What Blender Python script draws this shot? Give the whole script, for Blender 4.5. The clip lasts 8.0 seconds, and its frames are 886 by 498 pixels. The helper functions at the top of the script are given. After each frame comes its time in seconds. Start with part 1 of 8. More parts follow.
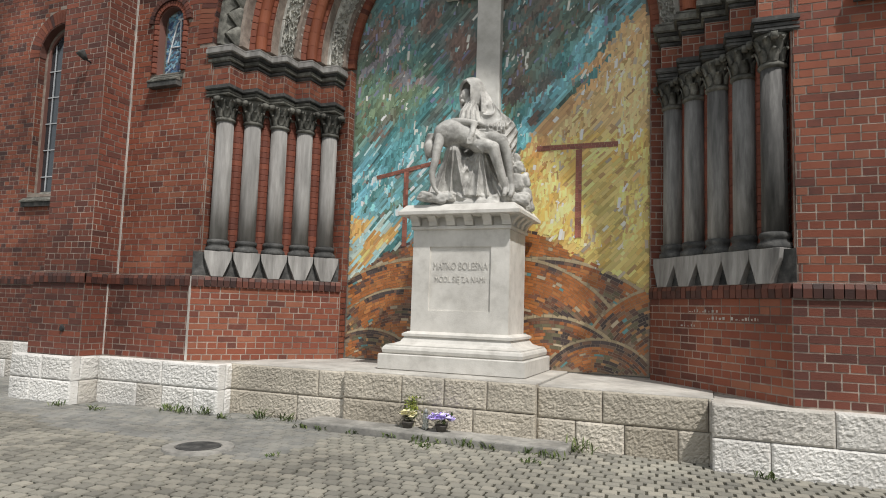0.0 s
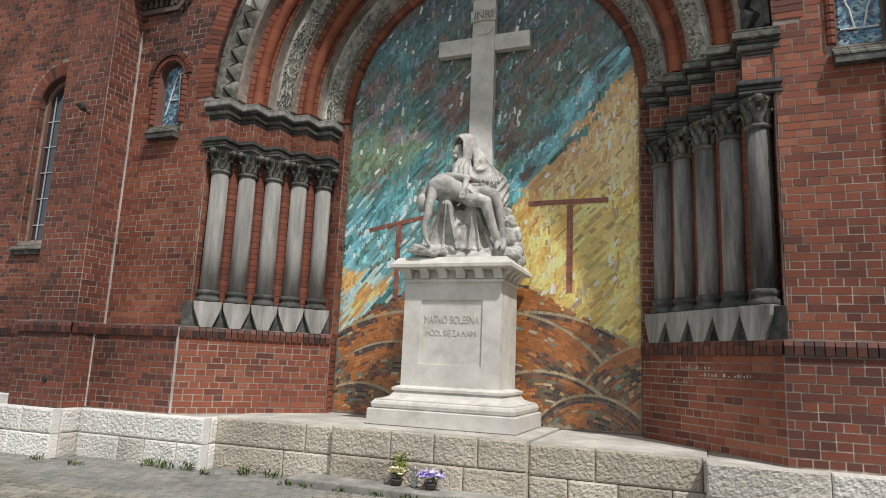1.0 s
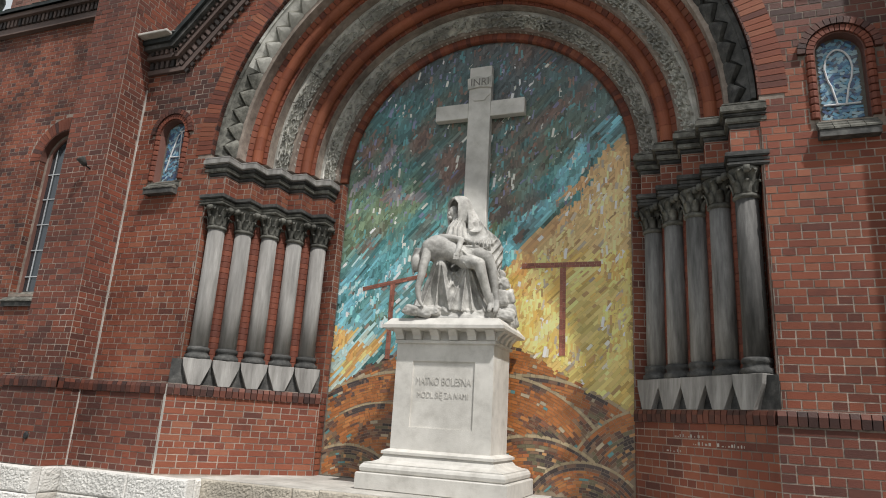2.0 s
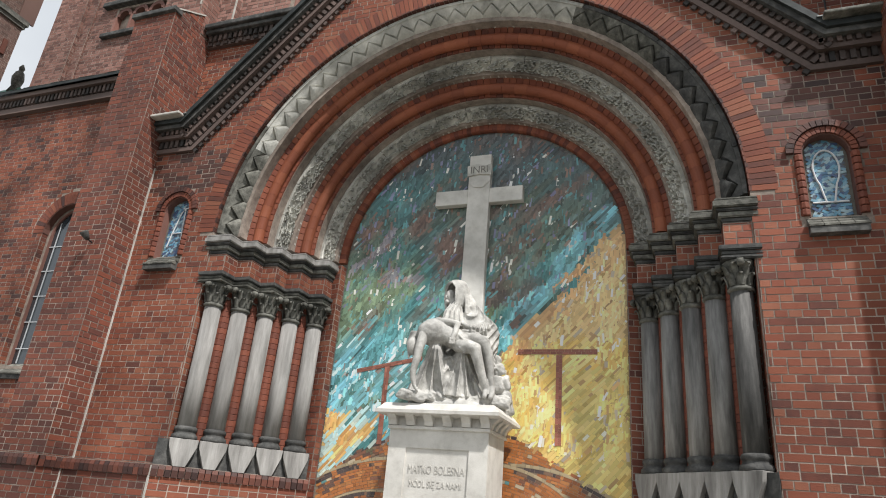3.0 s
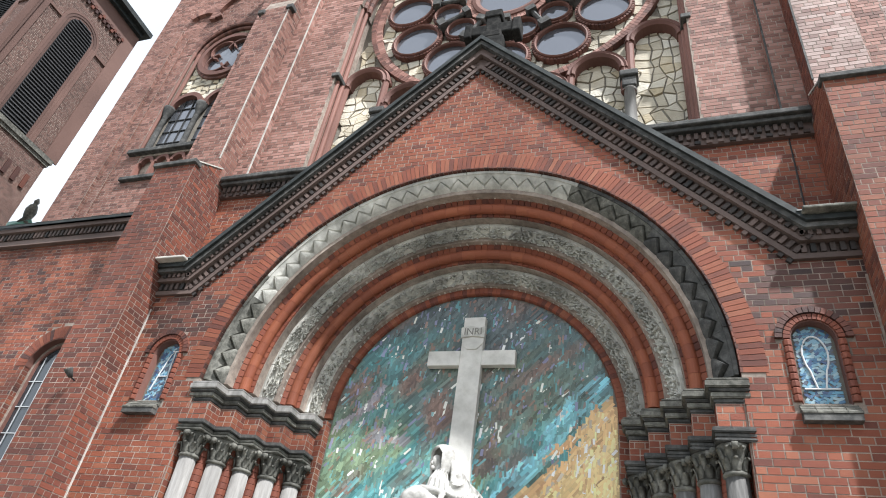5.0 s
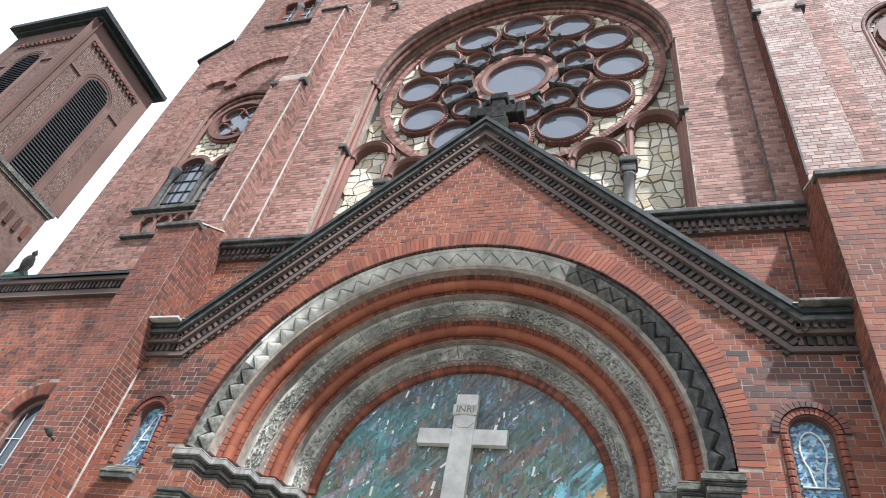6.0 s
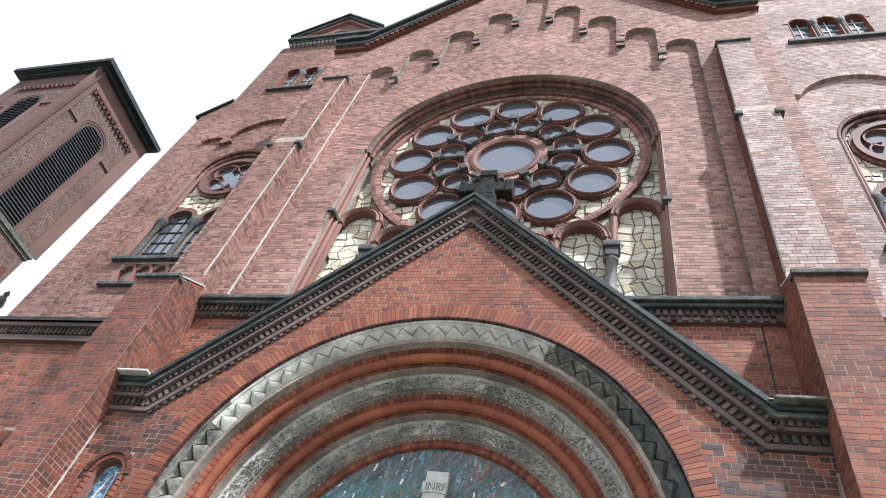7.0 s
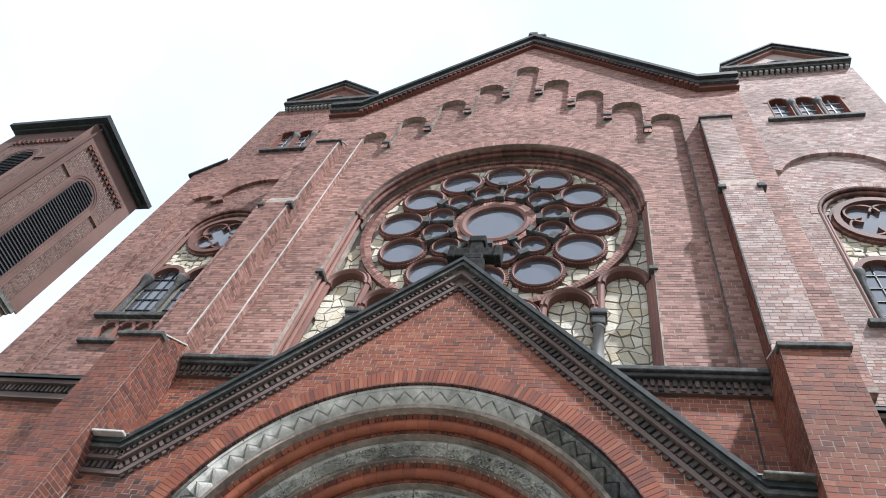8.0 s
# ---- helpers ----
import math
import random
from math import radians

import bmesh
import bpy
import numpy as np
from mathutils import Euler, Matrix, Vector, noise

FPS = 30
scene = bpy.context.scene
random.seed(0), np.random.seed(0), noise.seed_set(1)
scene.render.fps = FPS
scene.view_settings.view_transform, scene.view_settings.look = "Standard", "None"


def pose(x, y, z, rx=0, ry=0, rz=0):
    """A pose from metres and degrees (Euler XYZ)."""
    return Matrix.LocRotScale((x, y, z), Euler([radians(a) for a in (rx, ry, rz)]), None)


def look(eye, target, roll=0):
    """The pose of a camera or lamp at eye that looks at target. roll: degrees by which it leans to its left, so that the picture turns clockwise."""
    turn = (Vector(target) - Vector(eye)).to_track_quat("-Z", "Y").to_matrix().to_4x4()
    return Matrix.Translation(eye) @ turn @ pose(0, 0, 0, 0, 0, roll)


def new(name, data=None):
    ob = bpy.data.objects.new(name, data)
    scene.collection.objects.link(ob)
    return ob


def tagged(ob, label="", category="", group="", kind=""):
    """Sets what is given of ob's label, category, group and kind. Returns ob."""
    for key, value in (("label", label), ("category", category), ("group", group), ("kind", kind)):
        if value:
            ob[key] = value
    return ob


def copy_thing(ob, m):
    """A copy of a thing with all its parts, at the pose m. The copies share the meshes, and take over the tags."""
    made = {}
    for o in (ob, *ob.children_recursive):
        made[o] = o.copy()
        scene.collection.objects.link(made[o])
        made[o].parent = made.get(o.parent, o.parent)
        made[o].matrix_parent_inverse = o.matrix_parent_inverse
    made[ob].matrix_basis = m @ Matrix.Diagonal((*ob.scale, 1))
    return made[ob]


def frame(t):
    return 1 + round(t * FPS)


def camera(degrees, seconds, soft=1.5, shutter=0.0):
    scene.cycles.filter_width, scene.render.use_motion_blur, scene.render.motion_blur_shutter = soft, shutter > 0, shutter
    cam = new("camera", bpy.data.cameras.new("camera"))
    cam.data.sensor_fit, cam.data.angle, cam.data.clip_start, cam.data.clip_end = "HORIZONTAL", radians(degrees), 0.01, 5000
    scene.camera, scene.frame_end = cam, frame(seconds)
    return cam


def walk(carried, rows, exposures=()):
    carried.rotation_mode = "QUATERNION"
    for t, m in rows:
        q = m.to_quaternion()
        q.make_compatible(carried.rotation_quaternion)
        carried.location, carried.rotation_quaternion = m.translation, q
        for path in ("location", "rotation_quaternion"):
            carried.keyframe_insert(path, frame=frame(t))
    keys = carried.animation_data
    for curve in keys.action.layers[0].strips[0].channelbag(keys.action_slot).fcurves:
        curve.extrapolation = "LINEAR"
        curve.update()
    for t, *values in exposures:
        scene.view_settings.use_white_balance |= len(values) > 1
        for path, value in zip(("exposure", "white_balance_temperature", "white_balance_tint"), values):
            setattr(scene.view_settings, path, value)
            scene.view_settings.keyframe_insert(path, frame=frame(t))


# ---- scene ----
cam = camera(68.6, 8.0, 1.0)
PATH = [
    (0, (2.8, -7.07, 1.411), (2.057, -5.222, 1.594), 1.8),
    (0.5, (2.796, -7.07, 1.409), (2.063, -5.228, 1.677), 2.1),
    (1, (2.801, -7.075, 1.408), (2.084, -5.24, 1.754), 2.4),
    (1.5, (2.811, -7.094, 1.434), (2.107, -5.27, 1.856), 2.8),
    (3, (2.829, -7.175, 1.485), (2.155, -5.447, 2.235), 5.1),
    (3.5, (2.824, -7.215, 1.488), (2.168, -5.542, 2.368), 5.9),
    (4, (2.817, -7.248, 1.499), (2.179, -5.635, 2.495), 6.9),
    (4.5, (2.832, -7.263, 1.506), (2.204, -5.698, 2.58), 8.0),
    (6, (2.813, -7.336, 1.531), (2.216, -5.97, 2.863), 13.0),
    (6.5, (2.818, -7.339, 1.539), (2.244, -6.025, 2.933), 15.0),
    (7, (2.808, -7.375, 1.526), (2.271, -6.153, 3.015), 17.2),
    (7.5, (2.805, -7.392, 1.524), (2.289, -6.241, 3.076), 18.7),
    (8, (2.809, -7.409, 1.523), (2.311, -6.335, 3.135), 19.5),
]
EXPO = [(0.0, -0.03, 6470, 10), (1.5, -0.04, 6470, 10), (3.0, 0.38, 6400, 10), (4.5, 0.9, 6240, 10), (6.0, 1.19, 5930, 10), (6.5, 1.2, 5890, 10), (7.0, 1.14, 5880, 10), (7.5, 1.05, 5870, 10), (8.0, 0.93, 5860, 10)]
walk(cam, [(t, look(eye, target, roll)) for t, eye, target, roll in PATH], EXPO)

# ---- light ----
SUN = Vector((0.434, -0.339, 0.835)).normalized()
world = bpy.data.worlds.new("sky")
scene.world = world
world.use_nodes = True
wn, wl = world.node_tree.nodes, world.node_tree.links
sky = wn.new("ShaderNodeTexSky")
sky.sky_type = "NISHITA"
sky.sun_disc = False
sky.sun_elevation = math.asin(SUN.z)
sky.sun_rotation = math.atan2(SUN.x, SUN.y)
sky.air_density, sky.dust_density, sky.ozone_density = 1.0, 4.0, 1.0
cloud = wn.new("ShaderNodeTexNoise")
cloud.inputs["Scale"].default_value, cloud.inputs["Detail"].default_value = 1.6, 5
cramp = wn.new("ShaderNodeValToRGB")
cramp.color_ramp.elements[0].position, cramp.color_ramp.elements[0].color = 0.25, (0.62, 0.62, 0.62, 1)
cramp.color_ramp.elements[1].position, cramp.color_ramp.elements[1].color = 0.6, (0.97, 0.97, 0.97, 1)
wl.new(cloud.outputs["Fac"], cramp.inputs["Fac"])
mixw = wn.new("ShaderNodeMix")
mixw.data_type = "RGBA"
wl.new(cramp.outputs["Color"], mixw.inputs["Factor"])
wl.new(sky.outputs["Color"], mixw.inputs["A"])
mixw.inputs["B"].default_value = (10.5, 10.9, 11.2, 1)
wl.new(mixw.outputs["Result"], wn["Background"].inputs["Color"])
wn["Background"].inputs["Strength"].default_value = 0.064
sun = new("sun", bpy.data.lights.new("sun", "SUN"))
sun.data.energy, sun.data.angle, sun.data.color = 4.0, radians(1.5), (1.0, 0.965, 0.92)
sun.matrix_world = look(SUN * 50, (0, 0, 0))


# ---- materials ----
def material(name, colors, rough=0.8, scale=8.0, bump=0.3, bscale=60.0, metal=0.0, island=False, stain=0.25, stain_scale=0.7, spec=0.3, dist=0.01, obrand=False, attr="", coat=0.0, streak=1.0):
    """Ramp of colours driven by grain (or by the piece), larger stains, and fine relief."""
    m = bpy.data.materials.new(name)
    m.use_nodes = True
    n, l = m.node_tree.nodes, m.node_tree.links
    b = n["Principled BSDF"]
    co = n.new("ShaderNodeTexCoord")
    grain = n.new("ShaderNodeTexNoise")
    grain.inputs["Scale"].default_value, grain.inputs["Detail"].default_value, grain.inputs["Roughness"].default_value = scale, 6, 0.65
    geo = n.new("ShaderNodeNewGeometry")
    run = n.new("ShaderNodeVectorMath")
    run.operation = "MULTIPLY"
    run.inputs[1].default_value = (1, 1, streak)
    l.new(geo.outputs["Position"], run.inputs[0])
    l.new(run.outputs["Vector"], grain.inputs["Vector"])
    ramp = n.new("ShaderNodeValToRGB")
    el = ramp.color_ramp.elements
    while len(el) < len(colors):
        el.new(0.5)
    for k, c in enumerate(colors):
        lo, hi = (0.0, 1.0) if (island or obrand) else (0.3, 0.7)
        el[k].position = lo + (hi - lo) * k / max(1, len(colors) - 1)
        el[k].color = (*c, 1)
    big = n.new("ShaderNodeTexNoise")
    big.inputs["Scale"].default_value, big.inputs["Detail"].default_value = stain_scale, 5
    l.new(run.outputs["Vector"], big.inputs["Vector"])
    if island or obrand:
        if obrand:
            src = n.new("ShaderNodeObjectInfo").outputs["Random"]
        else:
            src = geo.outputs["Random Per Island"]
        # each piece its own tone, nudged by the grain
        mix = n.new("ShaderNodeMath")
        mix.operation = "MULTIPLY_ADD"
        l.new(grain.outputs["Fac"], mix.inputs[0])
        mix.inputs[1].default_value = 0.35
        sub = n.new("ShaderNodeMath")
        sub.operation = "SUBTRACT"
        l.new(src, sub.inputs[0])
        sub.inputs[1].default_value = 0.175
        l.new(sub.outputs[0], mix.inputs[2])
        l.new(mix.outputs[0], ramp.inputs["Fac"])
    else:
        l.new(grain.outputs["Fac"], ramp.inputs["Fac"])
    tone = n.new("ShaderNodeMapRange")
    tone.inputs["From Min"].default_value, tone.inputs["From Max"].default_value = 0.32, 0.68
    tone.inputs["To Min"].default_value, tone.inputs["To Max"].default_value = 1.0 - stain, 1.0 + stain * 0.45
    l.new(big.outputs["Fac"], tone.inputs["Value"])
    mul = n.new("ShaderNodeVectorMath")
    mul.operation = "SCALE"
    l.new(tone.outputs["Result"], mul.inputs["Scale"])
    if attr:
        a = n.new("ShaderNodeAttribute")
        a.attribute_name = attr
        l.new(a.outputs["Color"], mul.inputs[0])
    else:
        l.new(ramp.outputs["Color"], mul.inputs[0])
    l.new(mul.outputs["Vector"], b.inputs["Base Color"])
    b.inputs["Roughness"].default_value, b.inputs["Metallic"].default_value = rough, metal
    b.inputs["Specular IOR Level"].default_value = spec
    b.inputs["Coat Weight"].default_value = coat
    if bump:
        fine = n.new("ShaderNodeTexNoise")
        fine.inputs["Scale"].default_value, fine.inputs["Detail"].default_value = bscale, 4
        l.new(geo.outputs["Position"], fine.inputs["Vector"])
        bp = n.new("ShaderNodeBump")
        bp.inputs["Strength"].default_value, bp.inputs["Distance"].default_value = bump, dist
        l.new(fine.outputs["Fac"], bp.inputs["Height"])
        l.new(bp.outputs["Normal"], b.inputs["Normal"])
    return m


BR = [(0.12, 0.046, 0.035), (0.185, 0.06, 0.039), (0.218, 0.067, 0.04), (0.235, 0.072, 0.042), (0.252, 0.08, 0.045), (0.262, 0.09, 0.052), (0.29, 0.112, 0.066)]
BD = [(0.045, 0.026, 0.024), (0.085, 0.038, 0.03), (0.13, 0.05, 0.036), (0.17, 0.06, 0.04)]
M_BRICK = material("red_brick", BR, 0.72, 22, 0.5, 90, island=True, stain=0.36, stain_scale=0.6)
M_BRICK_OLD = material("patchy_old_brick", [(0.075, 0.04, 0.036), (0.15, 0.055, 0.04), (0.2, 0.064, 0.04), (0.235, 0.074, 0.043), (0.27, 0.095, 0.055)], 0.75, 10, 0.5, 90, island=True, stain=0.6, stain_scale=0.8)
M_BRICK_OB = material("red_brick_piece", BR, 0.72, 14, 0.35, 90, obrand=True, stain=0.36, stain_scale=0.6)
M_BRICK_DARK = material("dark_brick", BD, 0.55, 14, 0.35, 90, island=True, stain=0.25)
M_BRICK_DARK_OB = material("dark_brick_piece", BD, 0.55, 14, 0.35, 90, obrand=True, stain=0.25)
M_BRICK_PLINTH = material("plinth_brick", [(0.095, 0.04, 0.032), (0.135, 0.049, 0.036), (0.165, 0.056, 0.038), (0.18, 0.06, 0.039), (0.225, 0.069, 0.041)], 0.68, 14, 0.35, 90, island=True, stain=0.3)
M_BRICK_PLINTH_OB = material("plinth_brick_piece", [(0.095, 0.04, 0.032), (0.135, 0.049, 0.036), (0.165, 0.056, 0.038), (0.18, 0.06, 0.039), (0.225, 0.069, 0.041)], 0.68, 14, 0.35, 90, obrand=True, stain=0.3)
M_BRICK_HIGH = material("weathered_brick", [(0.165, 0.088, 0.072), (0.275, 0.142, 0.113), (0.335, 0.178, 0.143), (0.43, 0.25, 0.21)], 0.75, 10, 0.35, 90, island=True, stain=0.22, stain_scale=0.4)
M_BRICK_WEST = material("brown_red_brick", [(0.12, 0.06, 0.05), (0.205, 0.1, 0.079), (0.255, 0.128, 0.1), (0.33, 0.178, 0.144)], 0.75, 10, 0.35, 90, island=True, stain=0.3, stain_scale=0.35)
M_BRICK_GREY = material("limed_brick", [(0.24, 0.155, 0.137), (0.38, 0.28, 0.253), (0.48, 0.375, 0.345), (0.3, 0.16, 0.13)], 0.8, 10, 0.35, 90, island=True, stain=0.3, stain_scale=0.9)
M_BELFRY = material("belfry_brick", [(0.09, 0.054, 0.045), (0.13, 0.076, 0.063), (0.16, 0.094, 0.077)], 0.8, 10, 0.3, 60, island=True, stain=0.22, stain_scale=0.5)
M_MORTAR = material("mortar", [(0.2, 0.16, 0.135), (0.42, 0.355, 0.3)], 0.9, 9, 0.5, 120, stain=0.5, stain_scale=0.8)
M_ROLL = material("moulded_brick", [(0.235, 0.07, 0.037), (0.275, 0.083, 0.041), (0.31, 0.1, 0.05)], 0.62, 14, 0.3, 90, island=True, stain=0.3)
M_RIM = material("brown_rim_brick", [(0.11, 0.057, 0.048), (0.18, 0.088, 0.07), (0.25, 0.122, 0.097)], 0.7, 14, 0.3, 90, island=True, stain=0.3)
M_SOOT = material("sooty_brick", [(0.032, 0.03, 0.029), (0.065, 0.053, 0.048), (0.11, 0.08, 0.07), (0.17, 0.122, 0.107)], 0.7, 14, 0.35, 90, island=True, stain=0.35)
M_STONE_GREY = material("weathered_limestone", [(0.36, 0.356, 0.325), (0.53, 0.523, 0.478), (0.68, 0.67, 0.62)], 0.85, 7, 0.5, 45, stain=0.42, stain_scale=1.6)
M_CARVED = material("carved_limestone", [(0.3, 0.297, 0.268), (0.5, 0.494, 0.447), (0.66, 0.65, 0.595)], 0.9, 16, 0.9, 38, stain=0.4, stain_scale=1.6, dist=0.02)
M_STONE_DARK = material("sooty_stone", [(0.035, 0.036, 0.036), (0.075, 0.075, 0.072), (0.14, 0.138, 0.13)], 0.8, 9, 0.5, 50, stain=0.4, stain_scale=2.0)
M_CRUST = material("black_crust_stone", [(0.012, 0.012, 0.012), (0.026, 0.026, 0.025), (0.05, 0.048, 0.045)], 0.95, 9, 0.4, 50, stain=0.3, spec=0.1)
M_CAP = material("capital_stone", [(0.06, 0.06, 0.052), (0.14, 0.138, 0.12), (0.25, 0.245, 0.215)], 0.85, 11, 0.6, 50, stain=0.5, stain_scale=2.2)
M_SHAFT = material("column_stone", [(0.2, 0.192, 0.18), (0.295, 0.285, 0.27), (0.385, 0.374, 0.356)], 0.75, 14, 0.25, 60, stain=0.35, stain_scale=5.0, streak=0.12)
M_SHAFT_SOOT = material("sooty_column_stone", [(0.12, 0.117, 0.112), (0.23, 0.225, 0.215), (0.36, 0.352, 0.338)], 0.7, 14, 0.25, 60, stain=0.45, stain_scale=5.0, streak=0.12)
M_SHAFT_BLACK = material("blackened_column_stone", [(0.045, 0.045, 0.043), (0.09, 0.088, 0.084), (0.17, 0.166, 0.158)], 0.7, 14, 0.25, 60, stain=0.45, stain_scale=5.0, streak=0.12)
M_SHAFT_BRICK = material("dull_rounded_brick", [(0.15, 0.05, 0.034), (0.19, 0.06, 0.037), (0.225, 0.07, 0.041)], 0.68, 14, 0.3, 90, island=True, stain=0.35)
M_PED = material("pedestal_limestone", [(0.5, 0.48, 0.44), (0.62, 0.6, 0.555), (0.68, 0.66, 0.615)], 0.7, 5, 0.2, 70, stain=0.16, stain_scale=1.5)
M_STATUE = material("statue_stone", [(0.3, 0.29, 0.27), (0.46, 0.45, 0.42), (0.58, 0.57, 0.54)], 0.8, 9, 0.4, 50, stain=0.4, stain_scale=4.0)
M_CROSS = material("cross_stone", [(0.56, 0.545, 0.5), (0.68, 0.665, 0.62), (0.76, 0.745, 0.7)], 0.75, 5, 0.25, 60, stain=0.3, stain_scale=1.2)
M_ROCK_WHITE = material("rough_white_stone", [(0.5, 0.47, 0.42), (0.66, 0.64, 0.6), (0.74, 0.725, 0.69)], 0.88, 6, 0.8, 42, obrand=True, stain=0.2, stain_scale=1.8, dist=0.018)
M_ROCK_TAN = material("rough_tan_stone", [(0.37, 0.33, 0.265), (0.475, 0.43, 0.355), (0.54, 0.495, 0.42)], 0.9, 6, 0.8, 42, obrand=True, stain=0.25, stain_scale=1.8, dist=0.018)
M_SLAB = material("worn_slab", [(0.2, 0.195, 0.18), (0.3, 0.29, 0.265), (0.38, 0.365, 0.33)], 0.85, 9, 0.4, 60, stain=0.35, stain_scale=2.5)
M_LEDGE = material("ledge_stone", [(0.4, 0.38, 0.34), (0.49, 0.47, 0.43), (0.55, 0.53, 0.49)], 0.85, 9, 0.4, 60, stain=0.3, stain_scale=2.0)
M_COBBLE = material("paving_sett", [(0.2, 0.192, 0.165), (0.25, 0.24, 0.205), (0.285, 0.272, 0.23), (0.33, 0.31, 0.26)], 0.8, 9, 0.5, 80, island=True, stain=0.3, stain_scale=0.6)
M_COBBLE_OB = material("paving_sett_piece", [(0.2, 0.192, 0.165), (0.25, 0.24, 0.205), (0.285, 0.272, 0.23), (0.33, 0.31, 0.26)], 0.8, 9, 0.5, 80, obrand=True, stain=0.3, stain_scale=0.6)
M_COBBLE_SILT = material("silted_sett", [(0.19, 0.19, 0.175), (0.225, 0.225, 0.21), (0.245, 0.24, 0.215), (0.27, 0.262, 0.235)], 0.85, 6, 0.5, 60, island=True, stain=0.3, stain_scale=1.1)
M_GROUND = material("sandy_joint", [(0.03, 0.03, 0.022), (0.06, 0.057, 0.042), (0.1, 0.094, 0.072)], 0.95, 12, 0.5, 120, stain=0.35)
M_SQUARE = material("far_paving", [(0.1, 0.096, 0.083), (0.15, 0.144, 0.124), (0.2, 0.19, 0.163)], 0.9, 7, 0.5, 40, stain=0.3, stain_scale=0.4)
M_SLATE = material("dark_metal_roof", [(0.014, 0.017, 0.017), (0.024, 0.029, 0.029), (0.042, 0.048, 0.048)], 0.62, 6, 0.15, 50, stain=0.3, stain_scale=1.5, spec=0.3)
M_ZINC = material("zinc_sheet", [(0.22, 0.23, 0.225), (0.34, 0.35, 0.34)], 0.45, 6, 0.15, 30, metal=0.5, stain=0.3)
M_COPPER = material("green_copper", [(0.07, 0.18, 0.14), (0.13, 0.29, 0.22)], 0.6, 8, 0.2, 30, stain=0.2)
M_IRON = material("iron", [(0.02, 0.02, 0.02), (0.04, 0.04, 0.04)], 0.5, 20, 0.2, 80)
M_BAR = material("pale_glazing_bar", [(0.4, 0.42, 0.44), (0.55, 0.57, 0.58)], 0.5, 20, 0.1, 80)
M_MOSAIC = material("mosaic_tile", [(0.5, 0.5, 0.5), (0.6, 0.6, 0.6)], 0.32, 30, 0.25, 90, attr="tint", stain=0.1, stain_scale=2.0, spec=0.5)
M_GROUT = material("mosaic_bed", [(0.13, 0.125, 0.11), (0.2, 0.19, 0.165)], 0.9, 20, 0.4, 90)
M_RUBBLE = material("pale_rubble", [(0.48, 0.43, 0.33), (0.62, 0.575, 0.47), (0.73, 0.69, 0.59), (0.52, 0.44, 0.3)], 0.9, 6, 0.8, 25, island=True, stain=0.3, dist=0.02)
M_RJOINT = material("rubble_joint", [(0.2, 0.18, 0.15), (0.3, 0.275, 0.235)], 0.95, 20, 0.4, 60)
M_WHITE = material("white_line", [(0.62, 0.64, 0.66), (0.75, 0.77, 0.78)], 0.5, 20, 0.2, 60)
M_LEAF = material("weed_leaf", [(0.045, 0.075, 0.02), (0.085, 0.125, 0.035), (0.14, 0.17, 0.06)], 0.6, 20, 0.2, 60, island=True)
M_PETAL_Y = material("cream_petal", [(0.74, 0.68, 0.38), (0.82, 0.79, 0.58)], 0.6, 30, 0.1, 60, island=True)
M_PETAL_V = material("violet_petal", [(0.22, 0.13, 0.52), (0.5, 0.42, 0.75), (0.8, 0.78, 0.88)], 0.6, 30, 0.1, 60, island=True)
M_POT = material("dark_pot", [(0.05, 0.045, 0.04), (0.1, 0.09, 0.08)], 0.6, 20, 0.2, 60)
M_SLATS = material("dark_louvre", [(0.02, 0.02, 0.022), (0.045, 0.045, 0.047)], 0.7, 10, 0.2, 60)
# near-black colour that paints the shade inside openings which are not cut
M_SHADOWED = material("painted_interior_shade", [(0.012, 0.013, 0.015), (0.02, 0.022, 0.025)], 0.9, 4, 0.0)


def glass_mat(name, base, rough=0.06):
    m = bpy.data.materials.new(name)
    m.use_nodes = True
    n, l = m.node_tree.nodes, m.node_tree.links
    b = n["Principled BSDF"]
    b.inputs["Base Color"].default_value = (*base, 1)
    b.inputs["Roughness"].default_value = rough
    b.inputs["Specular IOR Level"].default_value = 0.9
    b.inputs["IOR"].default_value = 1.6
    w = n.new("ShaderNodeTexNoise")
    w.inputs["Scale"].default_value = 1.3
    bp = n.new("ShaderNodeBump")
    bp.inputs["Strength"].default_value, bp.inputs["Distance"].default_value = 0.3, 0.02
    l.new(w.outputs["Fac"], bp.inputs["Height"])
    l.new(bp.outputs["Normal"], b.inputs["Normal"])
    return m


M_GLASS = glass_mat("window_glass", (0.19, 0.2, 0.225))
M_GLASS.node_tree.nodes["Principled BSDF"].inputs["Metallic"].default_value = 0.6
M_GLASS_DIM = glass_mat("dim_window_glass", (0.03, 0.038, 0.045))
M_BOTTLE = glass_mat("clear_plastic", (0.5, 0.55, 0.55), 0.1)
M_BOTTLE.node_tree.nodes["Principled BSDF"].inputs["Transmission Weight"].default_value = 0.85


# ---- building helpers ----
def link_mesh(name, verts, faces, mat, parent=None, label="", smooth=False):
    me = bpy.data.meshes.new(name)
    me.from_pydata([tuple(v) for v in verts], [], faces)
    me.materials.append(mat)
    me.update()
    if smooth:
        me.shade_smooth()
    ob = new(name, me)
    if parent is not None:
        ob.parent = parent
    if label:
        ob["label"] = label
    return ob


